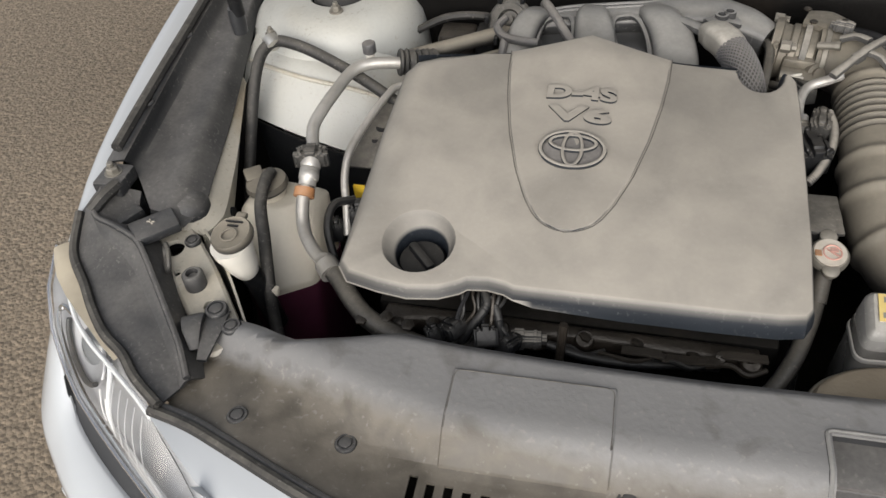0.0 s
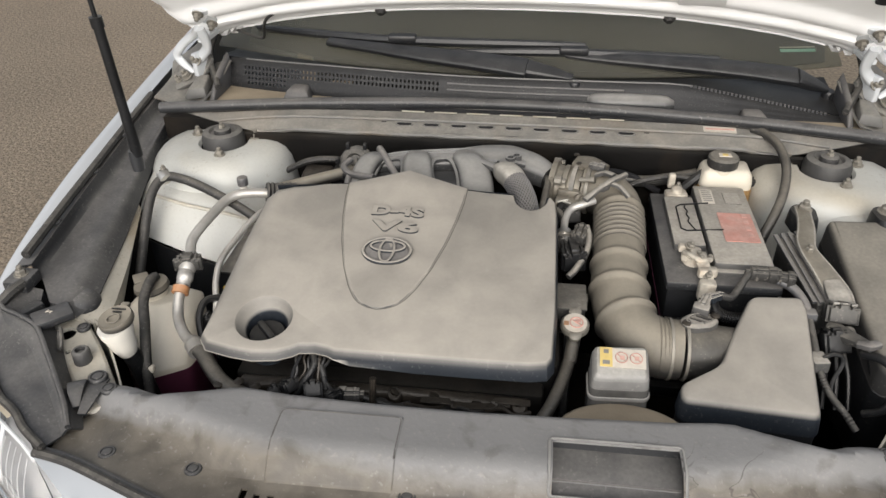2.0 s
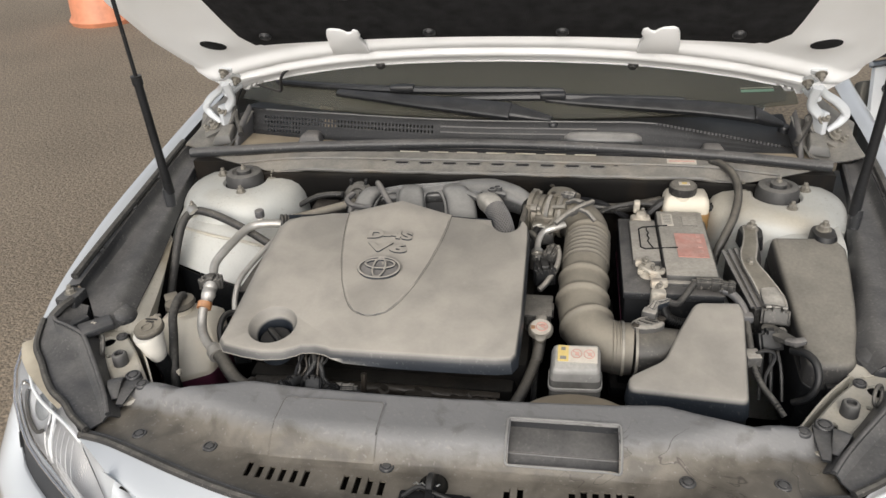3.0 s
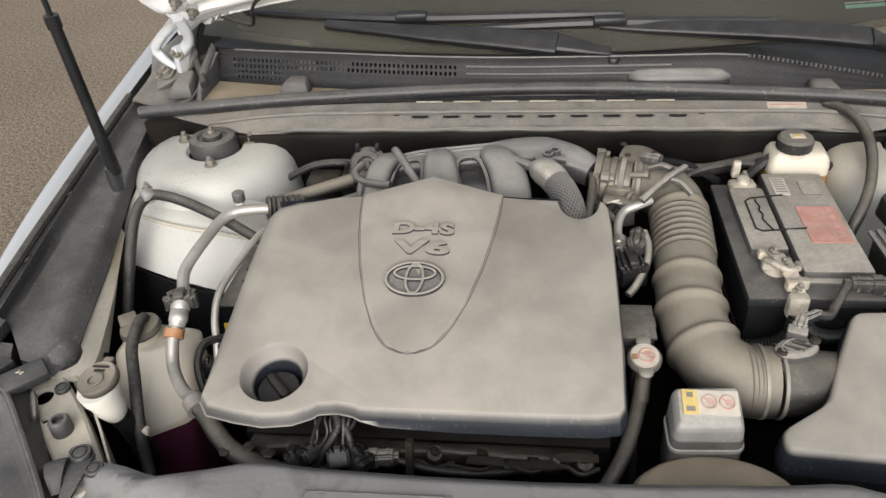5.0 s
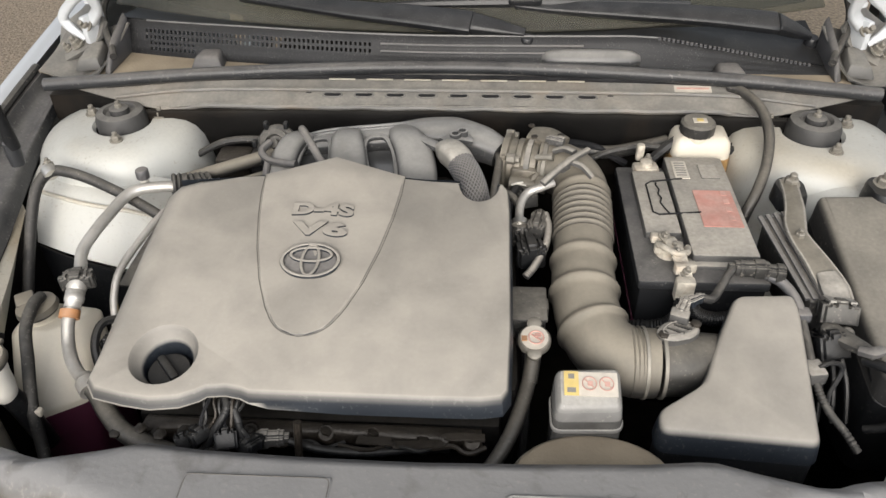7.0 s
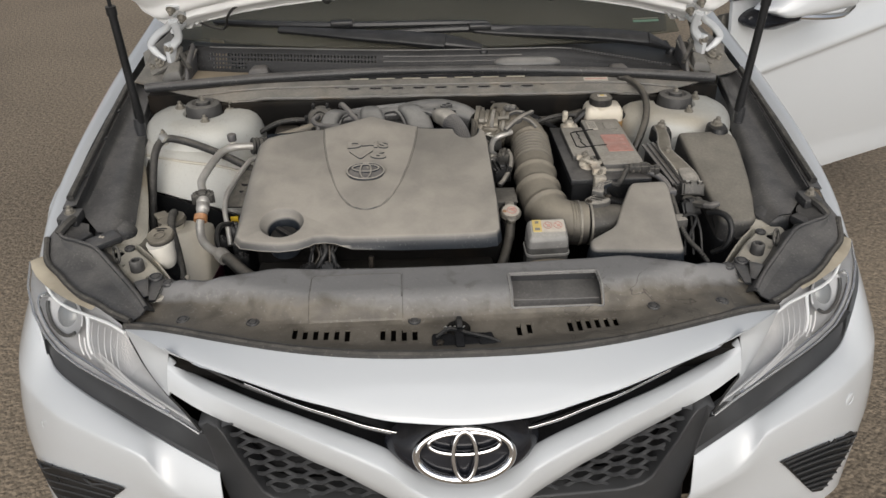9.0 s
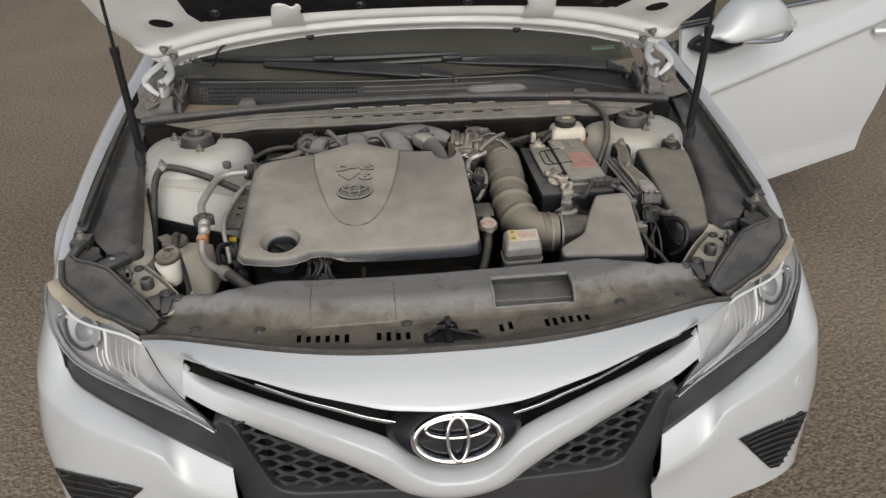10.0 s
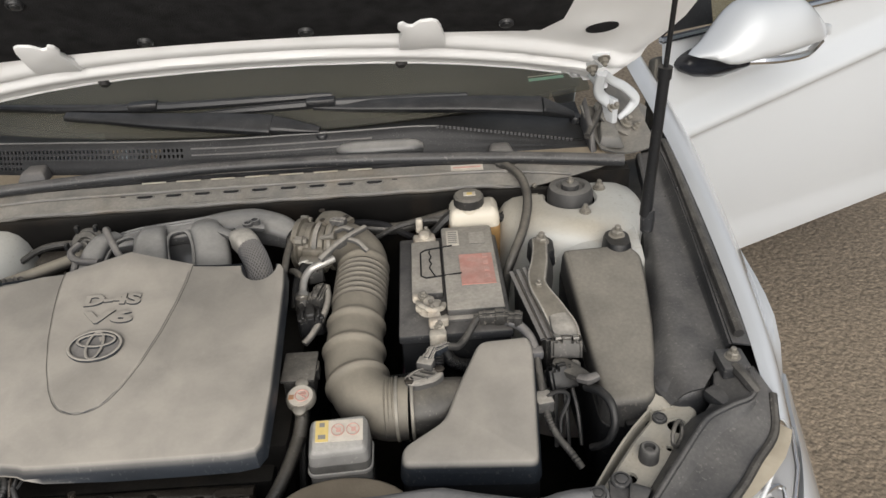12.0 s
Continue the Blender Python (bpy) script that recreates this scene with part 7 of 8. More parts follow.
so = rounded([(.276, .508), (.292, .504), (.318, .514), (.332, .530), (.326, .542), (.306, .546), (.288, .538), (.274, .522)], .007, 3)
sen = part("flow_sensor", shell(so, lambda x, y: .772 - .10 * (x - .31), [(0, .012), (0, .003), (.002, .0008), (.004, 0)]), M_BATTERY, ab, "dusty grey air flow sensor")
part("sensor_rib", Geo().tube([(x, y, .7735 - .10 * (x - .31)) for x, y in inset(so, .007)], .0012, 5, smooth=False), M_BATTERY, sen)
for k in range(2):
    part("sensor_rib", Geo().box((.298 + .010 * k, .521 + .007 * k, .7738), (.022, .0025, .003), Matrix.Rotation(-.35, 3, "Z")), M_DUSTBLK, sen)
part("sensor_neck", Geo().box((.306, .544, .776), (.024, .018, .016), Matrix.Rotation(-.35, 3, "Z")), M_BATTERY, sen, bevel=.003)
part("sensor_plug", plug((.313, .558, .780), (.017, .026, .015), -.45, .25), M_COVER, sen, bevel=.002)
part("sensor_plug", plug((.329, .570, .782), (.013, .024, .013), -1.1, .1), M_COVER, sen, bevel=.002)
for d in ((.282, .513), (.325, .534)):
    placed("screw", SCREW, sen, (*d, .7735), scale=.75)
lm = thing("sensor_loom", (.42, .60, .74), "grey taped wiring loom with connectors round the filter box", "wiring loom")
part("sheath", Geo().tube([(.338, .574, .782), (.354, .580, .776), (.368, .600, .776), (.385, .622, .790), (.398, .628, .792)], .0058, 9, 6), M_RUBBER, lm)
part("clip_block", plug((.410, .626, .791), (.022, .046, .020), 1.55), M_DUSTBLK, lm, bevel=.002)
part("clip_block", plug((.441, .624, .787), (.022, .028, .020), 1.4), M_DUSTBLK, lm, bevel=.002)
part("sheath", Geo().tube([(.428, .624, .784), (.450, .617, .777), (.464, .596, .768), (.469, .570, .757)], .0075, 10, 6), M_SHIELD, lm, "grey taped sheath")
part("sheath", Geo().tube([(.469, .572, .757), (.469, .545, .747), (.469, .520, .738), (.469, .503, .731)], .0056, 9, 6), M_RUBBER, lm)
part("sheath", Geo().tube([(.470, .496, .726), (.474, .475, .716), (.482, .455, .706), (.495, .436, .697), (.510, .42, .68)], lambda q: .0052 + .0006 * math.sin(q * 120), 9, 10), M_RUBBER, lm, "ribbed sheath")
part("clip_block", Geo().box((.469, .500, .730), (.024, .028, .020), Matrix.Rotation(.15, 3, "Z")), M_BATTERY, lm, "pale grey cable clip", bevel=.003)
part("clip_block", Geo().box((.470, .572, .760), (.018, .018, .014)), M_SHIELD, lm, bevel=.003)
part("yellow_plug", Geo().box((.452, .372, .640), (.014, .020, .022), Matrix.Rotation(.2, 3, "Z")), M_FADELABEL, lm, "pale yellow plug low in the gap", bevel=.002)

# ---- battery ----
bat = thing("battery", (.352, .762, .54), "dusty grey-black car battery with red label", "battery")
part("case", Geo().box((.354, .763, .655), (.170, .282, .22)), M_BLACK, bat, "black battery case", bevel=.005)
part("red_strip", Geo().box((.2685, .763, .690), (.002, .276, .005)), M_PINK, bat, "thin red stripe")
part("case_rim", Geo().box((.354, .763, .762), (.176, .288, .016)), M_TRIM, bat, bevel=.004)
part("lid_block", Geo().box((.388, .785, .776), (.092, .258, .022)), M_BATTERY, bat, bevel=.005)
part("lid_block", Geo().box((.385, .655, .770), (.096, .018, .012)), M_BATTERY, bat, bevel=.003)
part("lid_block", Geo().box((.313, .795, .774), (.052, .165, .016)), M_BATTERY, bat, bevel=.004)
for pts in ([(.360, .845, .7885), (.312, .843, .7835), (.304, .835, .7835), (.304, .762, .7835), (.312, .755, .7835), (.372, .756, .7885)],):
    part("handle", Geo().tube(pts, .0013, 6, smooth=False), M_PAD, bat, "folded carrying handle")
part("handle", Geo().tube([(.320, .840, .7832)] + [(.319 + .003 * (k % 2), .833 - .0115 * k, .7832) for k in range(6)] + [(.328, .758, .7832)], .0012, 6, 4), M_PAD, bat)
part("red_label", Geo().box((.398, .768, .7876), (.056, .092, .001)), M_RED, bat, "faded red label")
for k in range(4):
    part("label_mark", Geo().box((.414, .806 - .021 * k, .7885), (.008, .011, .0006)), M_FADERED, bat)
part("white_label", Geo().box((.362, .872, .7876), (.022, .050, .001)), M_FADELABEL, bat)
for k in range(6):
    part("label_bar", Geo().box((.362, .890 - .007 * k, .7885), (.016, .0022, .0008)), M_INK, bat)
part("white_label", Geo().box((.405, .868, .7876), (.028, .040, .001)), M_BATTERY, bat)
for p, rot in (((.312, .892, .772), 0.1), ((.314, .680, .776), -0.2)):
    t = part("terminal", Geo().lathe(p, (0, 0, 1), [(.017, -.01), (.016, .008), (.010, .009), (.0095, .018), (.006, .020)], 16), M_CORRODED, bat, "corroded battery terminal")
    part("clamp", Geo().box((p[0], p[1], p[2] + .004), (.040, .026, .014), Matrix.Rotation(rot, 3, "Z")), M_CORRODED, t, bevel=.005)
    placed("bolt", BOLT, t, (p[0] + .004, p[1] + (.012 if rot > 0 else -.012), p[2] + .010), scale=.9)
part("terminal_strap", rails([[(.306, .672, .792), (.313, .650, .786), (.320, .625, .774), (.320, .606, .756)], [(.328, .668, .790), (.331, .648, .790), (.337, .622, .776), (.338, .606, .758)]], 12, 2), M_CORRODED, bat, "corroded earth strap", solid=.004)
part("terminal_block", Geo().box((.326, .612, .764), (.026, .016, .034)), M_CORRODED, bat, bevel=.004)
for p in ((.318, .655, .790), (.328, .628, .779), (.306, .684, .797)):
    placed("bolt", BOLT, bat, p, (20, 10, 0), .8)
part("terminal_strap", Geo().tube([(.298, .676, .790), (.303, .660, .796), (.318, .650, .794), (.334, .658, .790), (.338, .674, .786)], .0045, 8, 5), M_CORRODED, bat)
part("terminal_strap", Geo().box((.328, .634, .782), (.030, .012, .016), Matrix.Rotation(.2, 3, "Z")), M_CORRODED, bat, bevel=.003)
part("terminal_block", Geo().box((.300, .690, .790), (.022, .014, .014)), M_CORRODED, bat, bevel=.004)
part("terminal_block", Geo().box((.304, .912, .795), (.013, .012, .030)), M_CORRODED, bat, bevel=.004)
part("battery_tray", Geo().box((.354, .763, .548), (.20, .31, .025)), M_BLACK, bat, bevel=.006)
bc1 = thing("battery_cable", (.30, .58, .66), "black corrugated battery cable", "cable")
part("sheath", Geo().tube([(.326, .606, .752), (.320, .598, .725), (.300, .600, .705), (.265, .612, .690), (.235, .62, .68)], lambda q: .0105 + .001 * math.sin(q * 160), 10, 14), M_BLACK, bc1)
part("sheath", Geo().tube([(.334, .606, .752), (.345, .600, .732), (.370, .602, .720), (.400, .612, .715)], lambda q: .0095 + .001 * math.sin(q * 130), 10, 14), M_BLACK, bc1)

# ---- brake fluid reservoir ----
br = thing("brake_fluid_reservoir", (.405, .955, .68), "yellowed white brake fluid reservoir with black cap", "reservoir")
ob_ = rounded([(.362, .925), (.452, .925), (.452, .985), (.362, .985)], .014, 4)
part("tank", shell(ob_, lambda x, y: .812, [(-.002, .13), (-.002, .025), (.0, .012), (.005, .004), (.012, 0)]), M_WHITEPL, br)
part("fluid_level", Geo().prism(inset(ob_, -.0035), .70, .776), M_FLUID, br, "brown fluid seen through the tank", bevel=.004)
part("neck", Geo().lathe((.398, .950, .80), (0, 0, 1), [(.024, 0), (.024, .02)], 24), M_WHITEPL, br)
rp = Geo().rings([[(.398 + r * (1 + (.045 if j % 2 else 0)) * math.cos(2 * math.pi * j / 36), .950 + r * (1 + (.045 if j % 2 else 0)) * math.sin(2 * math.pi * j / 36), z) for j in range(36)] for r, z in ((.026, .812), (.027, .815), (.027, .829), (.0235, .833))])
cp = part("cap", rp, M_LID, br, "dusty black ribbed cap")
part("cap_label", Geo().box((.400, .950, .8335), (.022, .014, .001)), M_FADELABEL, cp)
part("cap_mark", Geo().box((.400, .950, .8343), (.010, .008, .001)), M_FADEYEL, cp)
# black hose from the cowl to the tower side
dh = thing("drain_hose", (.49, .93, .66), "long dusty grey drain hose beside the reservoir", "hose")
part("hose", Geo().tube([(.462, 1.04, .848), (.480, 1.025, .848), (.500, .985, .842), (.505, .930, .826), (.490, .866, .806), (.468, .818, .785), (.451, .797, .752), (.445, .79, .70)], .0085, 10, 7), M_DUCT, dh)

# ---- fuse box ----
fb = thing("fuse_box", (.61, .64, .55), "large dusty black fuse box lid beside the strut tower", "fuse box")
fo = rounded([(.543, .786), (.655, .790), (.672, .765), (.668, .715), (.656, .625), (.642, .55), (.628, .496), (.614, .488), (.564, .486), (.553, .496), (.550, .57), (.546, .69)], .010, 4)
fz = lambda x, y: .738 + .235 * (y - .505)
part("lid", shell(fo, fz, [(-.003, .048), (-.001, .012), (.0015, .0045), (.005, .001), (.010, 0)], floor=False), M_LID, fb, "dusty black lid")
part("base", Geo().prism(inset(fo, -.004), .56, lambda x, y: fz(x, y) - .043), M_BLACK, fb, bevel=.003)
part("latch", Geo().box((.600, .480, .690), (.034, .012, .018)), M_BLACK, fb, bevel=.003)
part("lid_rim", Geo().tube([(.563, .565, .735), (.556, .540, .722), (.556, .510, .704), (.568, .494, .680)], .006, 10, 5), M_BLACK, fb)

# ---- wiring bracket between battery and fuse box ----
wb = thing("wiring_bracket", (.51, .68, .70), "dusty steel bracket carrying grey wiring connectors", "bracket")
AL = [(.500, .826, .799), (.496, .790, .801), (.488, .752, .801), (.478, .716, .799), (.477, .682, .796), (.487, .645, .787), (.496, .612, .775), (.500, .590, .768)]
AR = [(.522, .822, .800), (.516, .784, .802), (.511, .748, .802), (.503, .712, .800), (.501, .690, .797), (.518, .652, .787), (.534, .616, .775), (.536, .592, .768)]
part("arm", strip([between(AL, AR, k, (0, 0, .0015 * math.sin(math.pi * k)), 30) for k in (0, .25, .5, .75, 1)]), M_THROTTLE, wb, "dusty pressed steel arm", solid=.004)
for q in (AL, AR):
    part("arm_flange", Geo().tube([(x, y, z + .002) for x, y, z in q], .0026, 6, 5), M_BATTERY, wb)
part("arm_web", strip([between(AR, AR, 0, (.001, 0, -.002), 24), between(AR, AR, 0, (.010, 0, -.030), 24)]), M_DUSTBLK, wb, solid=.002)
for x, y, z in ((.512, .815, .803), (.640, .806, .812)):
    e = part("lug", Geo().rings([[(x + k * .021 * math.cos(t), y + k * (.021 * math.sin(t) - (.014 if math.sin(t) < -.3 else 0)), z + h) for t in (2 * math.pi * j / 24 for j in range(24))] for k, h in ((1.15, -.030), (1.05, -.006), (.98, -.002), (.80, -.001))]), M_BLACK, wb, "black rubber lug")
    placed("bolt", BOLT, e, (x, y, z - .002), (8, 0, 15), 1.35)
placed("bolt", BOLT, wb, (.489, .687, .799), (6, 0, 0), .9)
for x, y, z in ((.496, .652, .791), (.510, .638, .787), (.516, .648, .788)):
    part("arm_hole", Geo().lathe((x, y, z), (0, -.3, 1), [(.0035, -.001), (.0035, .0012)], 10), M_PAD, wb)
part("arm_cap", duct([(.510, .628, .782), (.514, .606, .777), (.517, .588, .768)], [.015, .019, .017], [.007, .008, .006], n=16, square=3), M_BATTERY, wb, "dusty plastic end")
part("cable_duct", Geo().rings([[(.456 + .015 * k, .742 - .074 * k, .790 - .013 * k), (.492 + .013 * k, .750 - .074 * k, .796 - .013 * k), (.492 + .013 * k, .744 - .074 * k, .715 - .013 * k), (.456 + .015 * k, .736 - .074 * k, .715 - .013 * k)] for k in range(3)]), M_DUSTBLK, wb, "ribbed dusty cable duct", bevel=.004)
for k in range(4):
    part("duct_rib", duct([(.452 + .011 * k, .744 + .002 * k, .791 + .0015 * k), (.467 + .0105 * k, .668, .778 + .0015 * k), (.482 + .010 * k, .596, .765)], [.0036] * 3, [.0022] * 3, n=10, res=3, square=4), M_SHIELD, wb)
lev = part("lever_connector", plug((.514, .580, .762), (.046, .046, .030), -.12, -.45), M_DUSTBLK, wb, "dusty grey lever connector", bevel=.0015)
for k in range(3):
    part("connector_bar", Geo().box((.501 + .013 * k, .582, .7795 - .001 * k), (.008, .026, .003), Matrix.Rotation(-.45, 3, "X")), M_PALEDUST, lev)
part("connector_block", plug((.500, .548, .732), (.040, .050, .036), .2, -.6), M_BLACK, wb, "black connector block", bevel=.002)
part("yoke_disc", Geo().lathe((.503, .556, .748), (-.1, -.45, .85), [(.0125, -.008), (.0125, .002), (.010, .004), (.004, .0045)], 20), M_DUSTBLK, wb, "round dusty lever pivot")
part("yoke_disc", Geo().lathe((.522, .552, .748), (-.1, -.45, .85), [(.009, -.008), (.009, .002), (.007, .004)], 18), M_DUSTBLK, wb)
part("yoke", duct([(.500, .560, .750), (.514, .540, .750), (.526, .520, .755), (.536, .502, .760)], [.013, .014, .011, .008], [.006, .007, .006, .005], n=14, square=3.5), M_DUSTBLK, wb, "grey locking lever")
part("yoke_tip", duct([(.520, .512, .758), (.532, .504, .763), (.546, .508, .764)], [.006, .008, .006], [.0045] * 3, n=12, square=4), M_SHIELD, wb)
part("wire_hook", Geo().tube([(.474, .500, .738), (.488, .505, .742), (.502, .506, .738), (.504, .502, .726), (.492, .488, .706), (.490, .478, .69)], .0032, 8, 6), M_BLACK, wb, "black wire hook")
for k in range(3):
    part("wire", Geo().tube([(.496 + .010 * k, .555, .735), (.492 + .012 * k, .530, .722), (.488 + .016 * k, .505, .70), (.486 + .018 * k, .48, .66)], .0032, 7, 6), M_BLACK, wb)
part("loop_cable", Geo().tube([(.532, .512, .742), (.546, .486, .754), (.556, .464, .750), (.558, .448, .728), (.548, .444, .700), (.530, .455, .680)], lambda q: .0068 - .0015 * q, 12, 7), M_BLACK, wb, "thick black cable loop")

# ---- radiator neck, cap and coolant box ----
rn = thing("radiator_neck", (.12, .50, .60), "grey coolant neck with a white and red pressure cap", "radiator cap")
part("cap", Geo().lathe((.125, .527, .738), (0, -.25, 1), [(.017, 0), (.0215, .004), (.0215, .010), (.019, .013)], 26), M_CLAMP, rn, "round pressure cap")
for s in (-1, 1):
    part("cap_ear", Geo().lathe((.125, .527 + s * .021, .742 + s * .0055), (0, -.25, 1), [(.008, 0), (.0095, .004), (.0095, .008), (.007, .010)], 14), M_CLAMP, rn)
part("cap_label", Geo().lathe((.125, .5238, .7512), (0, -.25, 1), [(.0175, 0), (.0175, .0008)], 26), M_FADELABEL, rn)
part("cap_ring", Geo().ellipse((.127, .5233, .7525), (.0095, 0, 0), (0, .009, .0023), .0011, 24, 6), M_FADERED, rn)
part("cap_mark", Geo().box((.127, .523, .7527), (.017, .0022, .001), Matrix.Rotation(-.7, 3, "Z")), M_FADERED, rn)
part("cap_mark", Geo().box((.129, .5262, .7536), (.008, .006, .001)), M_FADERED, rn)
part("cap_mark", Geo().box((.112, .524, .7520), (.007, .014, .001)), M_ORANGE, rn)
part("neck_pipe", Geo().tube([(.125, .527, .742), (.124, .515, .720), (.120, .492, .702)], .0105, 12, 5), M_DUCT, rn)
part("coolant_hose", Geo().tube([(.121, .500, .705), (.110, .462, .690), (.092, .420, .672), (.065, .385, .652), (.03, .365, .635), (-.03, .36, .62)], .0098, 12, 6), M_DUCT, rn, "dusty coolant hose")
cb = thing("coolant_box", (.185, .44, .60), "dusty grey coolant filler box with warning label", "coolant box")
co = rounded([(.146, .408), (.225, .412), (.225, .464), (.146, .460)], .010, 4)
part("top", shell(co, lambda x, y: .750 + .36 * (y - .408), [(-.001, .030), (0, .012), (.003, .004), (.007, 0)], floor=False), M_MILKY, cb)
part("body", Geo().prism(inset(co, -.002), .60, .730), M_CLOUDY, cb, bevel=.003)
part("body_rim", Geo().prism(inset(co, -.004), .710, .717), M_MILKY, cb, bevel=.002)
rot = Matrix.Rotation(math.atan(.36), 3, "X")
part("label", Geo().box((.188, .438, .7625), (.062, .030, .001), rot), M_FADELABEL, cb, "white warning label with red prohibition signs")
part("label_field", Geo().box((.165, .438, .7632), (.017, .030, .001), rot), M_FADEYEL, cb, "yellow warning field")
for x in (.186, .206):
    part("label_ring", Geo().ellipse((x, .438, .7642), (.0082, 0, 0), (0, .0077, .0028), .0007, 22, 5), M_FADERED, cb)
    part("label_bar", Geo().box((x, .438, .7642), (.014, .0011, .0008), rot @ Matrix.Rotation(-.75, 3, "Z")), M_FADERED, cb)
    part("label_mark", Geo().box((x + .001, .438, .7640), (.006, .006, .0008), rot), M_FADERED, cb)
for y, w in ((.430, .010), (.446, .007)):
    part("label_mark", Geo().box((.165, y, .7636 + .36 * (y - .438)), (w, .006, .0008), rot), M_INK, cb)
fs = thing("fan_shroud", (.19, .37, .60), "dusty beige rounded top of the fan shroud", "fan shroud")
part("shroud_rim", Geo().tube([(.190 + .0925 * math.cos(t), .352 + .0605 * math.sin(t), .692) for t in (math.pi * j / 12 for j in range(13))], .003, 6, 2), M_HOSE, fs)
part("shroud_top", Geo().rings([[(.190 + .092 * q * math.cos(t), .352 + .060 * q * math.sin(t), z) for t in (math.pi * j / 18 for j in range(19))] for q, z in ((1.0, .62), (1.0, .694), (.96, .704), (.88, .708), (.2, .710))], True, True), M_SAND, fs)

# ---- air conditioning pipes ----
ac = thing("ac_pipe", (-.50, .62, .60), "dull aluminium air conditioning pipe with orange tape", "pipe")
part("pipe", Geo().tube([(-.405, .815, .776), (-.455, .800, .784), (-.485, .788, .786), (-.502, .770, .784), (-.513, .735, .778), (-.522, .69, .772), (-.525, .655, .766), (-.514, .618, .758), (-.508, .590, .750), (-.512, .555, .728), (-.506, .525, .704), (-.482, .490, .700), (-.452, .463, .700)], .0088, 12, 7), M_ALU, ac)
part("hose", Geo().tube([(-.454, .465, .700), (-.435, .450, .696), (-.412, .425, .690), (-.384, .402, .684), (-.34, .386, .676), (-.28, .380, .664), (-.20, .380, .645)], .0125, 12, 7), M_DUCT, ac, "dusty rubber hose")
part("ferrule", Geo().tube([(-.462, .474, .700), (-.458, .469, .700), (-.457, .468, .700), (-.445, .455, .697)], [.0120, .0120, .0150, .0150], 16, smooth=False), M_ALU, ac)
part("union_sleeve", Geo().lathe((-.510, .584, .7465), (.02, -.86, -.5), [(.0105, -.020), (.0125, -.018), (.0125, -.008), (.0115, -.006), (.0130, -.004), (.0130, .010), (.0115, .012), (.0115, .020)], 18), M_ALU, ac, "ribbed silver union sleeve")
for k in range(3):
    p = Vector((-.514, .612, .757)).lerp(Vector((-.508, .578, .745)), k / 2)
    part("union_nut", Geo().lathe(p, (.05, -.9, -.35), [(.013 - .001 * k, -.006), (.0148 - .001 * k, -.003), (.0148 - .001 * k, .003), (.013 - .001 * k, .006)], 12), (M_RUBBER, M_ALU, M_ALU)[k], ac)
part("plastic_clip", plug((-.512, .606, .757), (.046, .026, .026), .2), M_DUSTBLK, ac, bevel=.002)
part("orange_tape", Geo().lathe((-.5115, .560, .7315), (.0, -.82, -.57), [(.0135, -.006), (.0138, .006)], 16), M_ORANGE, ac)
port = part("service_port", Geo().lathe((-.483, .806, .780), (0, .0, 1), [(.0065, 0), (.0065, .018)], 12), M_LABEL, ac)
part("port_cap", Geo().lathe((-.483, .806, .796), (0, 0, 1), [(.0095, 0), (.0105, .002), (.0105, .014), (.009, .016)], 8), M_SHIELD, port, "grey service cap")
part("pipe_sleeve", Geo().tube([(-.440, .806, .782), (-.415, .818, .776), (-.395, .835, .768)], lambda q: .019 + .002 * math.sin(q * 40), 12, 8), M_RUBBER, ac)
sp = thing("small_ac_pipe", (-.44, .65, .60), "thin silver refrigerant pipe beside the engine cover", "pipe")
part("pipe", Geo().tube([(-.405, .775, .765), (-.432, .765, .768), (-.445, .742, .764), (-.462, .690, .752), (-.474, .645, .738), (-.474, .612, .718), (-.465, .580, .695), (-.458, .55, .67)], .0055, 10, 7), M_ALU, sp)
part("mount_plate", rails([[(-.455, .755, .742), (-.47, .70, .725), (-.485, .65, .705)], [(-.415, .750, .742), (-.43, .70, .725), (-.445, .65, .705)]], 8, 2), M_DUSTBLK, sp, "dusty dark steel mounting plate", solid=.004)
for p in ((-.438, .735, .739), (-.456, .675, .717), (-.452, .690, .724)):
    part("plate_hole", Geo().lathe(p, (0, -.3, 1), [(.0045, 0), (.0045, .0015)], 12), M_PAD, sp)
part("plate_hole", Geo().lathe((-.446, .712, .732), (0, -.3, 1), [(.009, 0), (.009, .0012)], 16), M_PAD, sp)
part("yellow_tag", Geo().box((-.458, .618, .690), (.016, .004, .022)), M_YELLOW, sp)
for c, sz in (((-.445, .575, .690), (.028, .034, .034)), ((-.437, .540, .672), (.026, .026, .03)), ((-.430, .515, .655), (.03, .03, .03)), ((-.475, .56, .67), (.016, .03, .03))):
    part("connector", plug(c, sz, .3, -.3), M_BLACK, sp, bevel=.002)
part("plug_wire", Geo().tube([(-.455, .59, .70), (-.478, .570, .705), (-.480, .540, .690), (-.465, .51, .66)], .006, 8, 6), M_BLACK, sp)

# ---- washer filler and coolant tank ----
wf = thing("washer_filler", (-.556, .441, .60), "white washer filler neck with dusty black cap", "washer filler")
part("neck", Geo().lathe((-.554, .441, .71), (-.12, -.10, 1), [(.010, -.020), (.015, -.012), (.020, .004), (.0225, .022), (.0250, .030), (.0255, .042)], 26), M_LABEL, wf, "white plastic neck")
part("filler_pipe", Geo().tube([(-.552, .443, .70), (-.548, .45, .66), (-.545, .46, .58)], .014, 14, 5), M_BLACK, wf, "dark filler pipe")
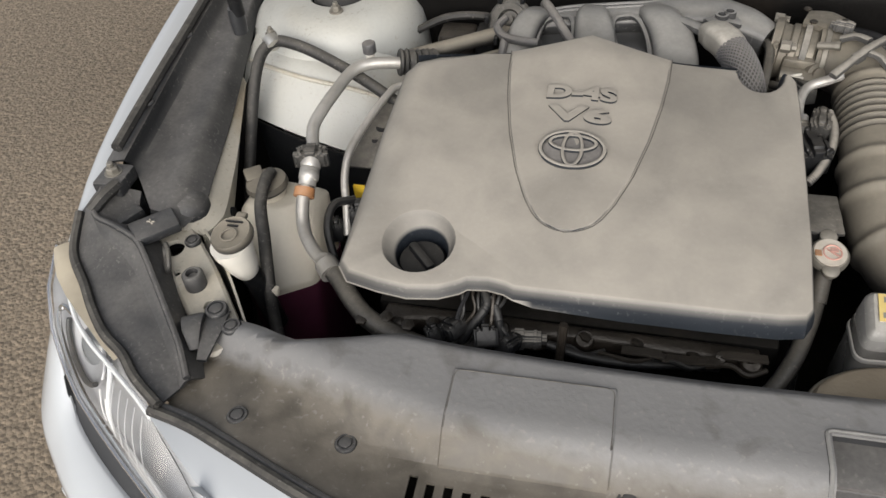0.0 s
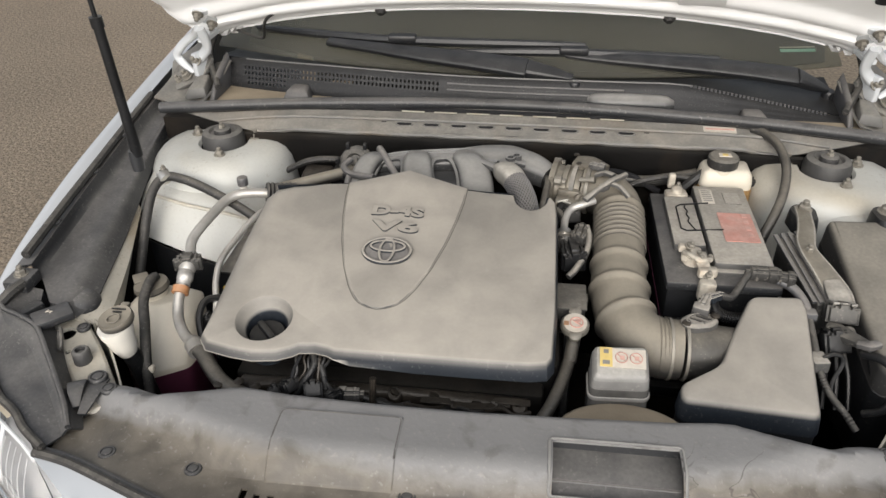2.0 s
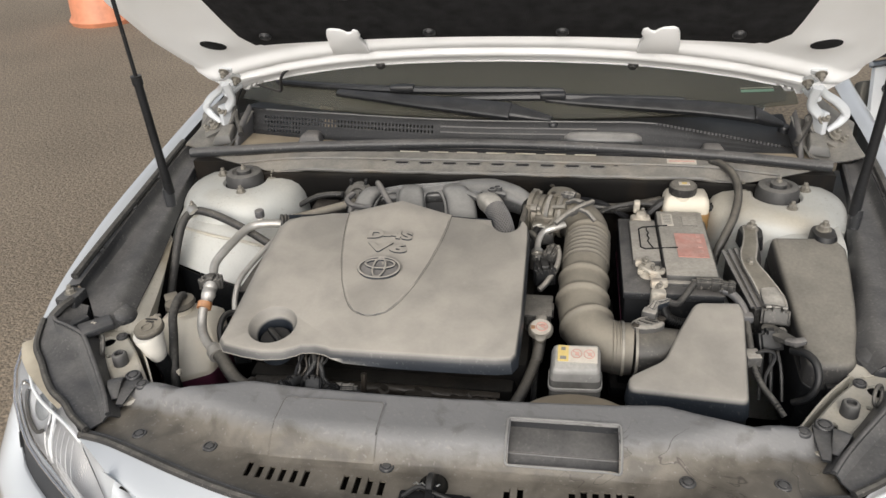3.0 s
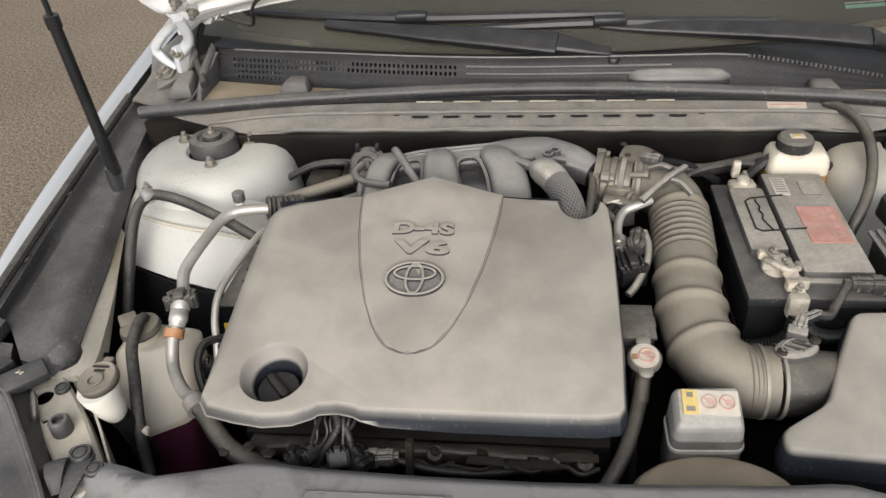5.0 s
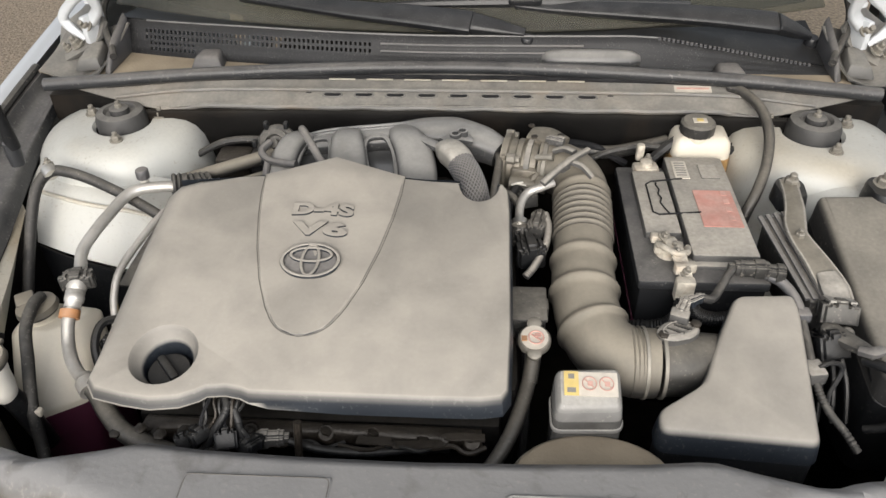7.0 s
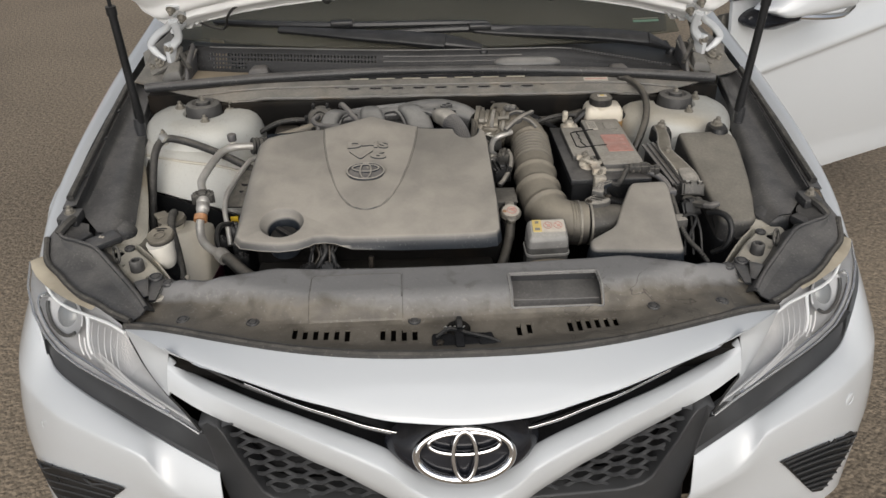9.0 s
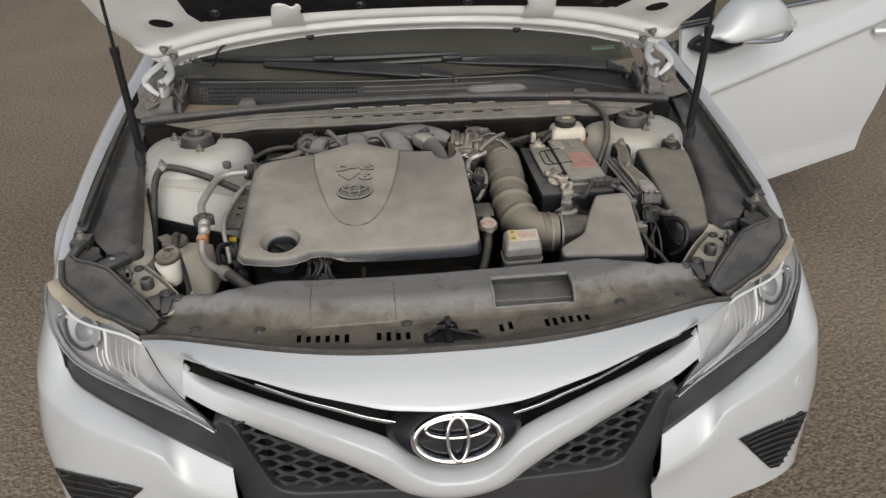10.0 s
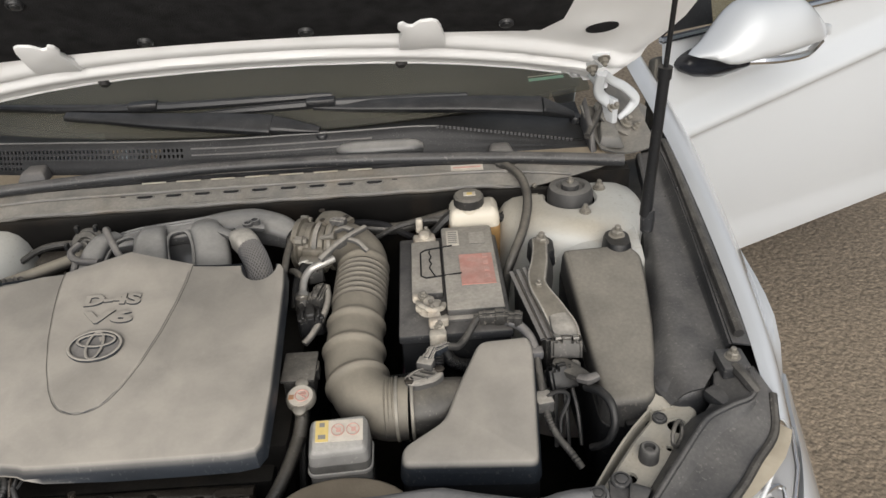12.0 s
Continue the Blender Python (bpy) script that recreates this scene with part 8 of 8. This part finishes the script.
wcp = part("cap", Geo().lathe((-.556, .444, .752), (-.12, -.15, 1), [(.0245, 0), (.0262, .003), (.0262, .010), (.0245, .013), (.021, .0115), (.0, .0115)], 30, False), M_HOSE, wf, "dusty black cap")
part("cap_tab", Geo().box((-.555, .472, .764), (.014, .010, .008)), M_HOSE, wcp, bevel=.003)
part("cap_ring", Geo().ellipse((-.558, .438, .7645), (.010, 0, .0012), (0, .009, .0013), .0014, 22, 6), M_HOSE, wcp)
for k in range(2):
    part("print_bar", Geo().box((-.558, .458 - .006 * k, .7672 - .001 * k), (.022 - .008 * k, .0025, .0012)), M_BLACK, wcp)
ct = thing("coolant_tank", (-.53, .55, .30), "yellowed white expansion tank with pink coolant", "coolant tank")
tank_rings = [(.44, [(-.590, .490), (-.560, .455), (-.505, .490), (-.492, .590), (-.590, .612)]), (.615, [(-.602, .495), (-.563, .474), (-.500, .514), (-.492, .598), (-.600, .620)]), (.684, [(-.618, .560), (-.556, .552), (-.512, .584), (-.502, .622), (-.612, .634)]), (.694, [(-.608, .568), (-.560, .562), (-.522, .588), (-.514, .614), (-.604, .626)])]
part("tank", Geo().rings([[(x, y, z) for x, y in rounded(r, .012, 4)] for z, r in tank_rings]), M_WHITEPL, ct, "milky plastic tank", bevel=.003)
part("coolant", Geo().rings([[(x, y, z) for x, y in inset(rounded(tank_rings[k][1], .012, 4), -.0015)] for k, z in ((0, .43), (1, .606))]), M_PINK, ct, "pink coolant seen through the tank")
part("tank_neck", Geo().lathe((-.582, .594, .688), (0, 0, 1), [(.024, 0), (.023, .018)], 20), M_WHITEPL, ct)
tc_ = part("tank_cap", Geo().lathe((-.582, .594, .704), (-.1, 0, 1), [(.028, 0), (.030, .004), (.028, .012), (.014, .015)], 24), M_HOSE, ct, "dusty black tank cap")
part("cap_flap", Geo().box((-.606, .606, .714), (.026, .030, .008), Matrix.Rotation(.6, 3, "Z")), M_HOSE, tc_, bevel=.003)
oh = thing("overflow_hose", (-.53, .48, .50), "thin dusty overflow hose on the tank", "hose")
part("hose", Geo().tube([(-.578, .604, .722), (-.574, .580, .730), (-.568, .540, .722), (-.552, .500, .702), (-.540, .468, .682), (-.533, .447, .660), (-.526, .425, .615), (-.50, .38, .58), (-.46, .34, .56)], .0085, 10, 7), M_RUBBER, oh)
part("hose_clip", Geo().box((-.533, .447, .660), (.026, .010, .012)), M_WHITEPL, oh, bevel=.003)
th = thing("tower_hose", (-.64, .76, .55), "black hose clipped round the strut tower", "hose")
part("hose", Geo().tube([(-.632, .52, .40), (-.640, .585, .54), (-.648, .65, .645), (-.655, .735, .735), (-.652, .785, .785), (-.636, .812, .800), (-.606, .815, .797), (-.56, .805, .786), (-.50, .785, .768), (-.44, .762, .745), (-.40, .75, .72)], .0088, 10, 7), M_RUBBER, th)
part("hose_clip", Geo().lathe((-.637, .811, .801), (-.7, .6, .4), [(.0125, -.008), (.0132, 0), (.0125, .008)], 12), M_STEEL, th)
placed("bolt", BOLT, th, (-.640, .818, .810), scale=.8)

# ---- far things on the ground ----
bl = thing("orange_barrier", (-4.15, 6.1, 0), "faded orange plastic road barrier standing far off", "road barrier")
part("drum", Geo().lathe((-4.15, 6.1, 0), (0, 0, 1), [(.30, 0), (.32, .04), (.29, .08), (.27, .5), (.22, .9), (.18, .95)], 28), mat("orange_plastic", (.55, .22, .12), .5, bump=.05), bl)
kb = thing("red_kerb_block", (4.2, 4.9, 0), "dark red painted kerb block beside the car", "kerb block")
part("block", Geo().box((4.3, 4.9, .12), (.5, 1.0, .24)), mat("red_kerb_paint", (.28, .05, .05), .6, bump=.1), kb, bevel=.02)
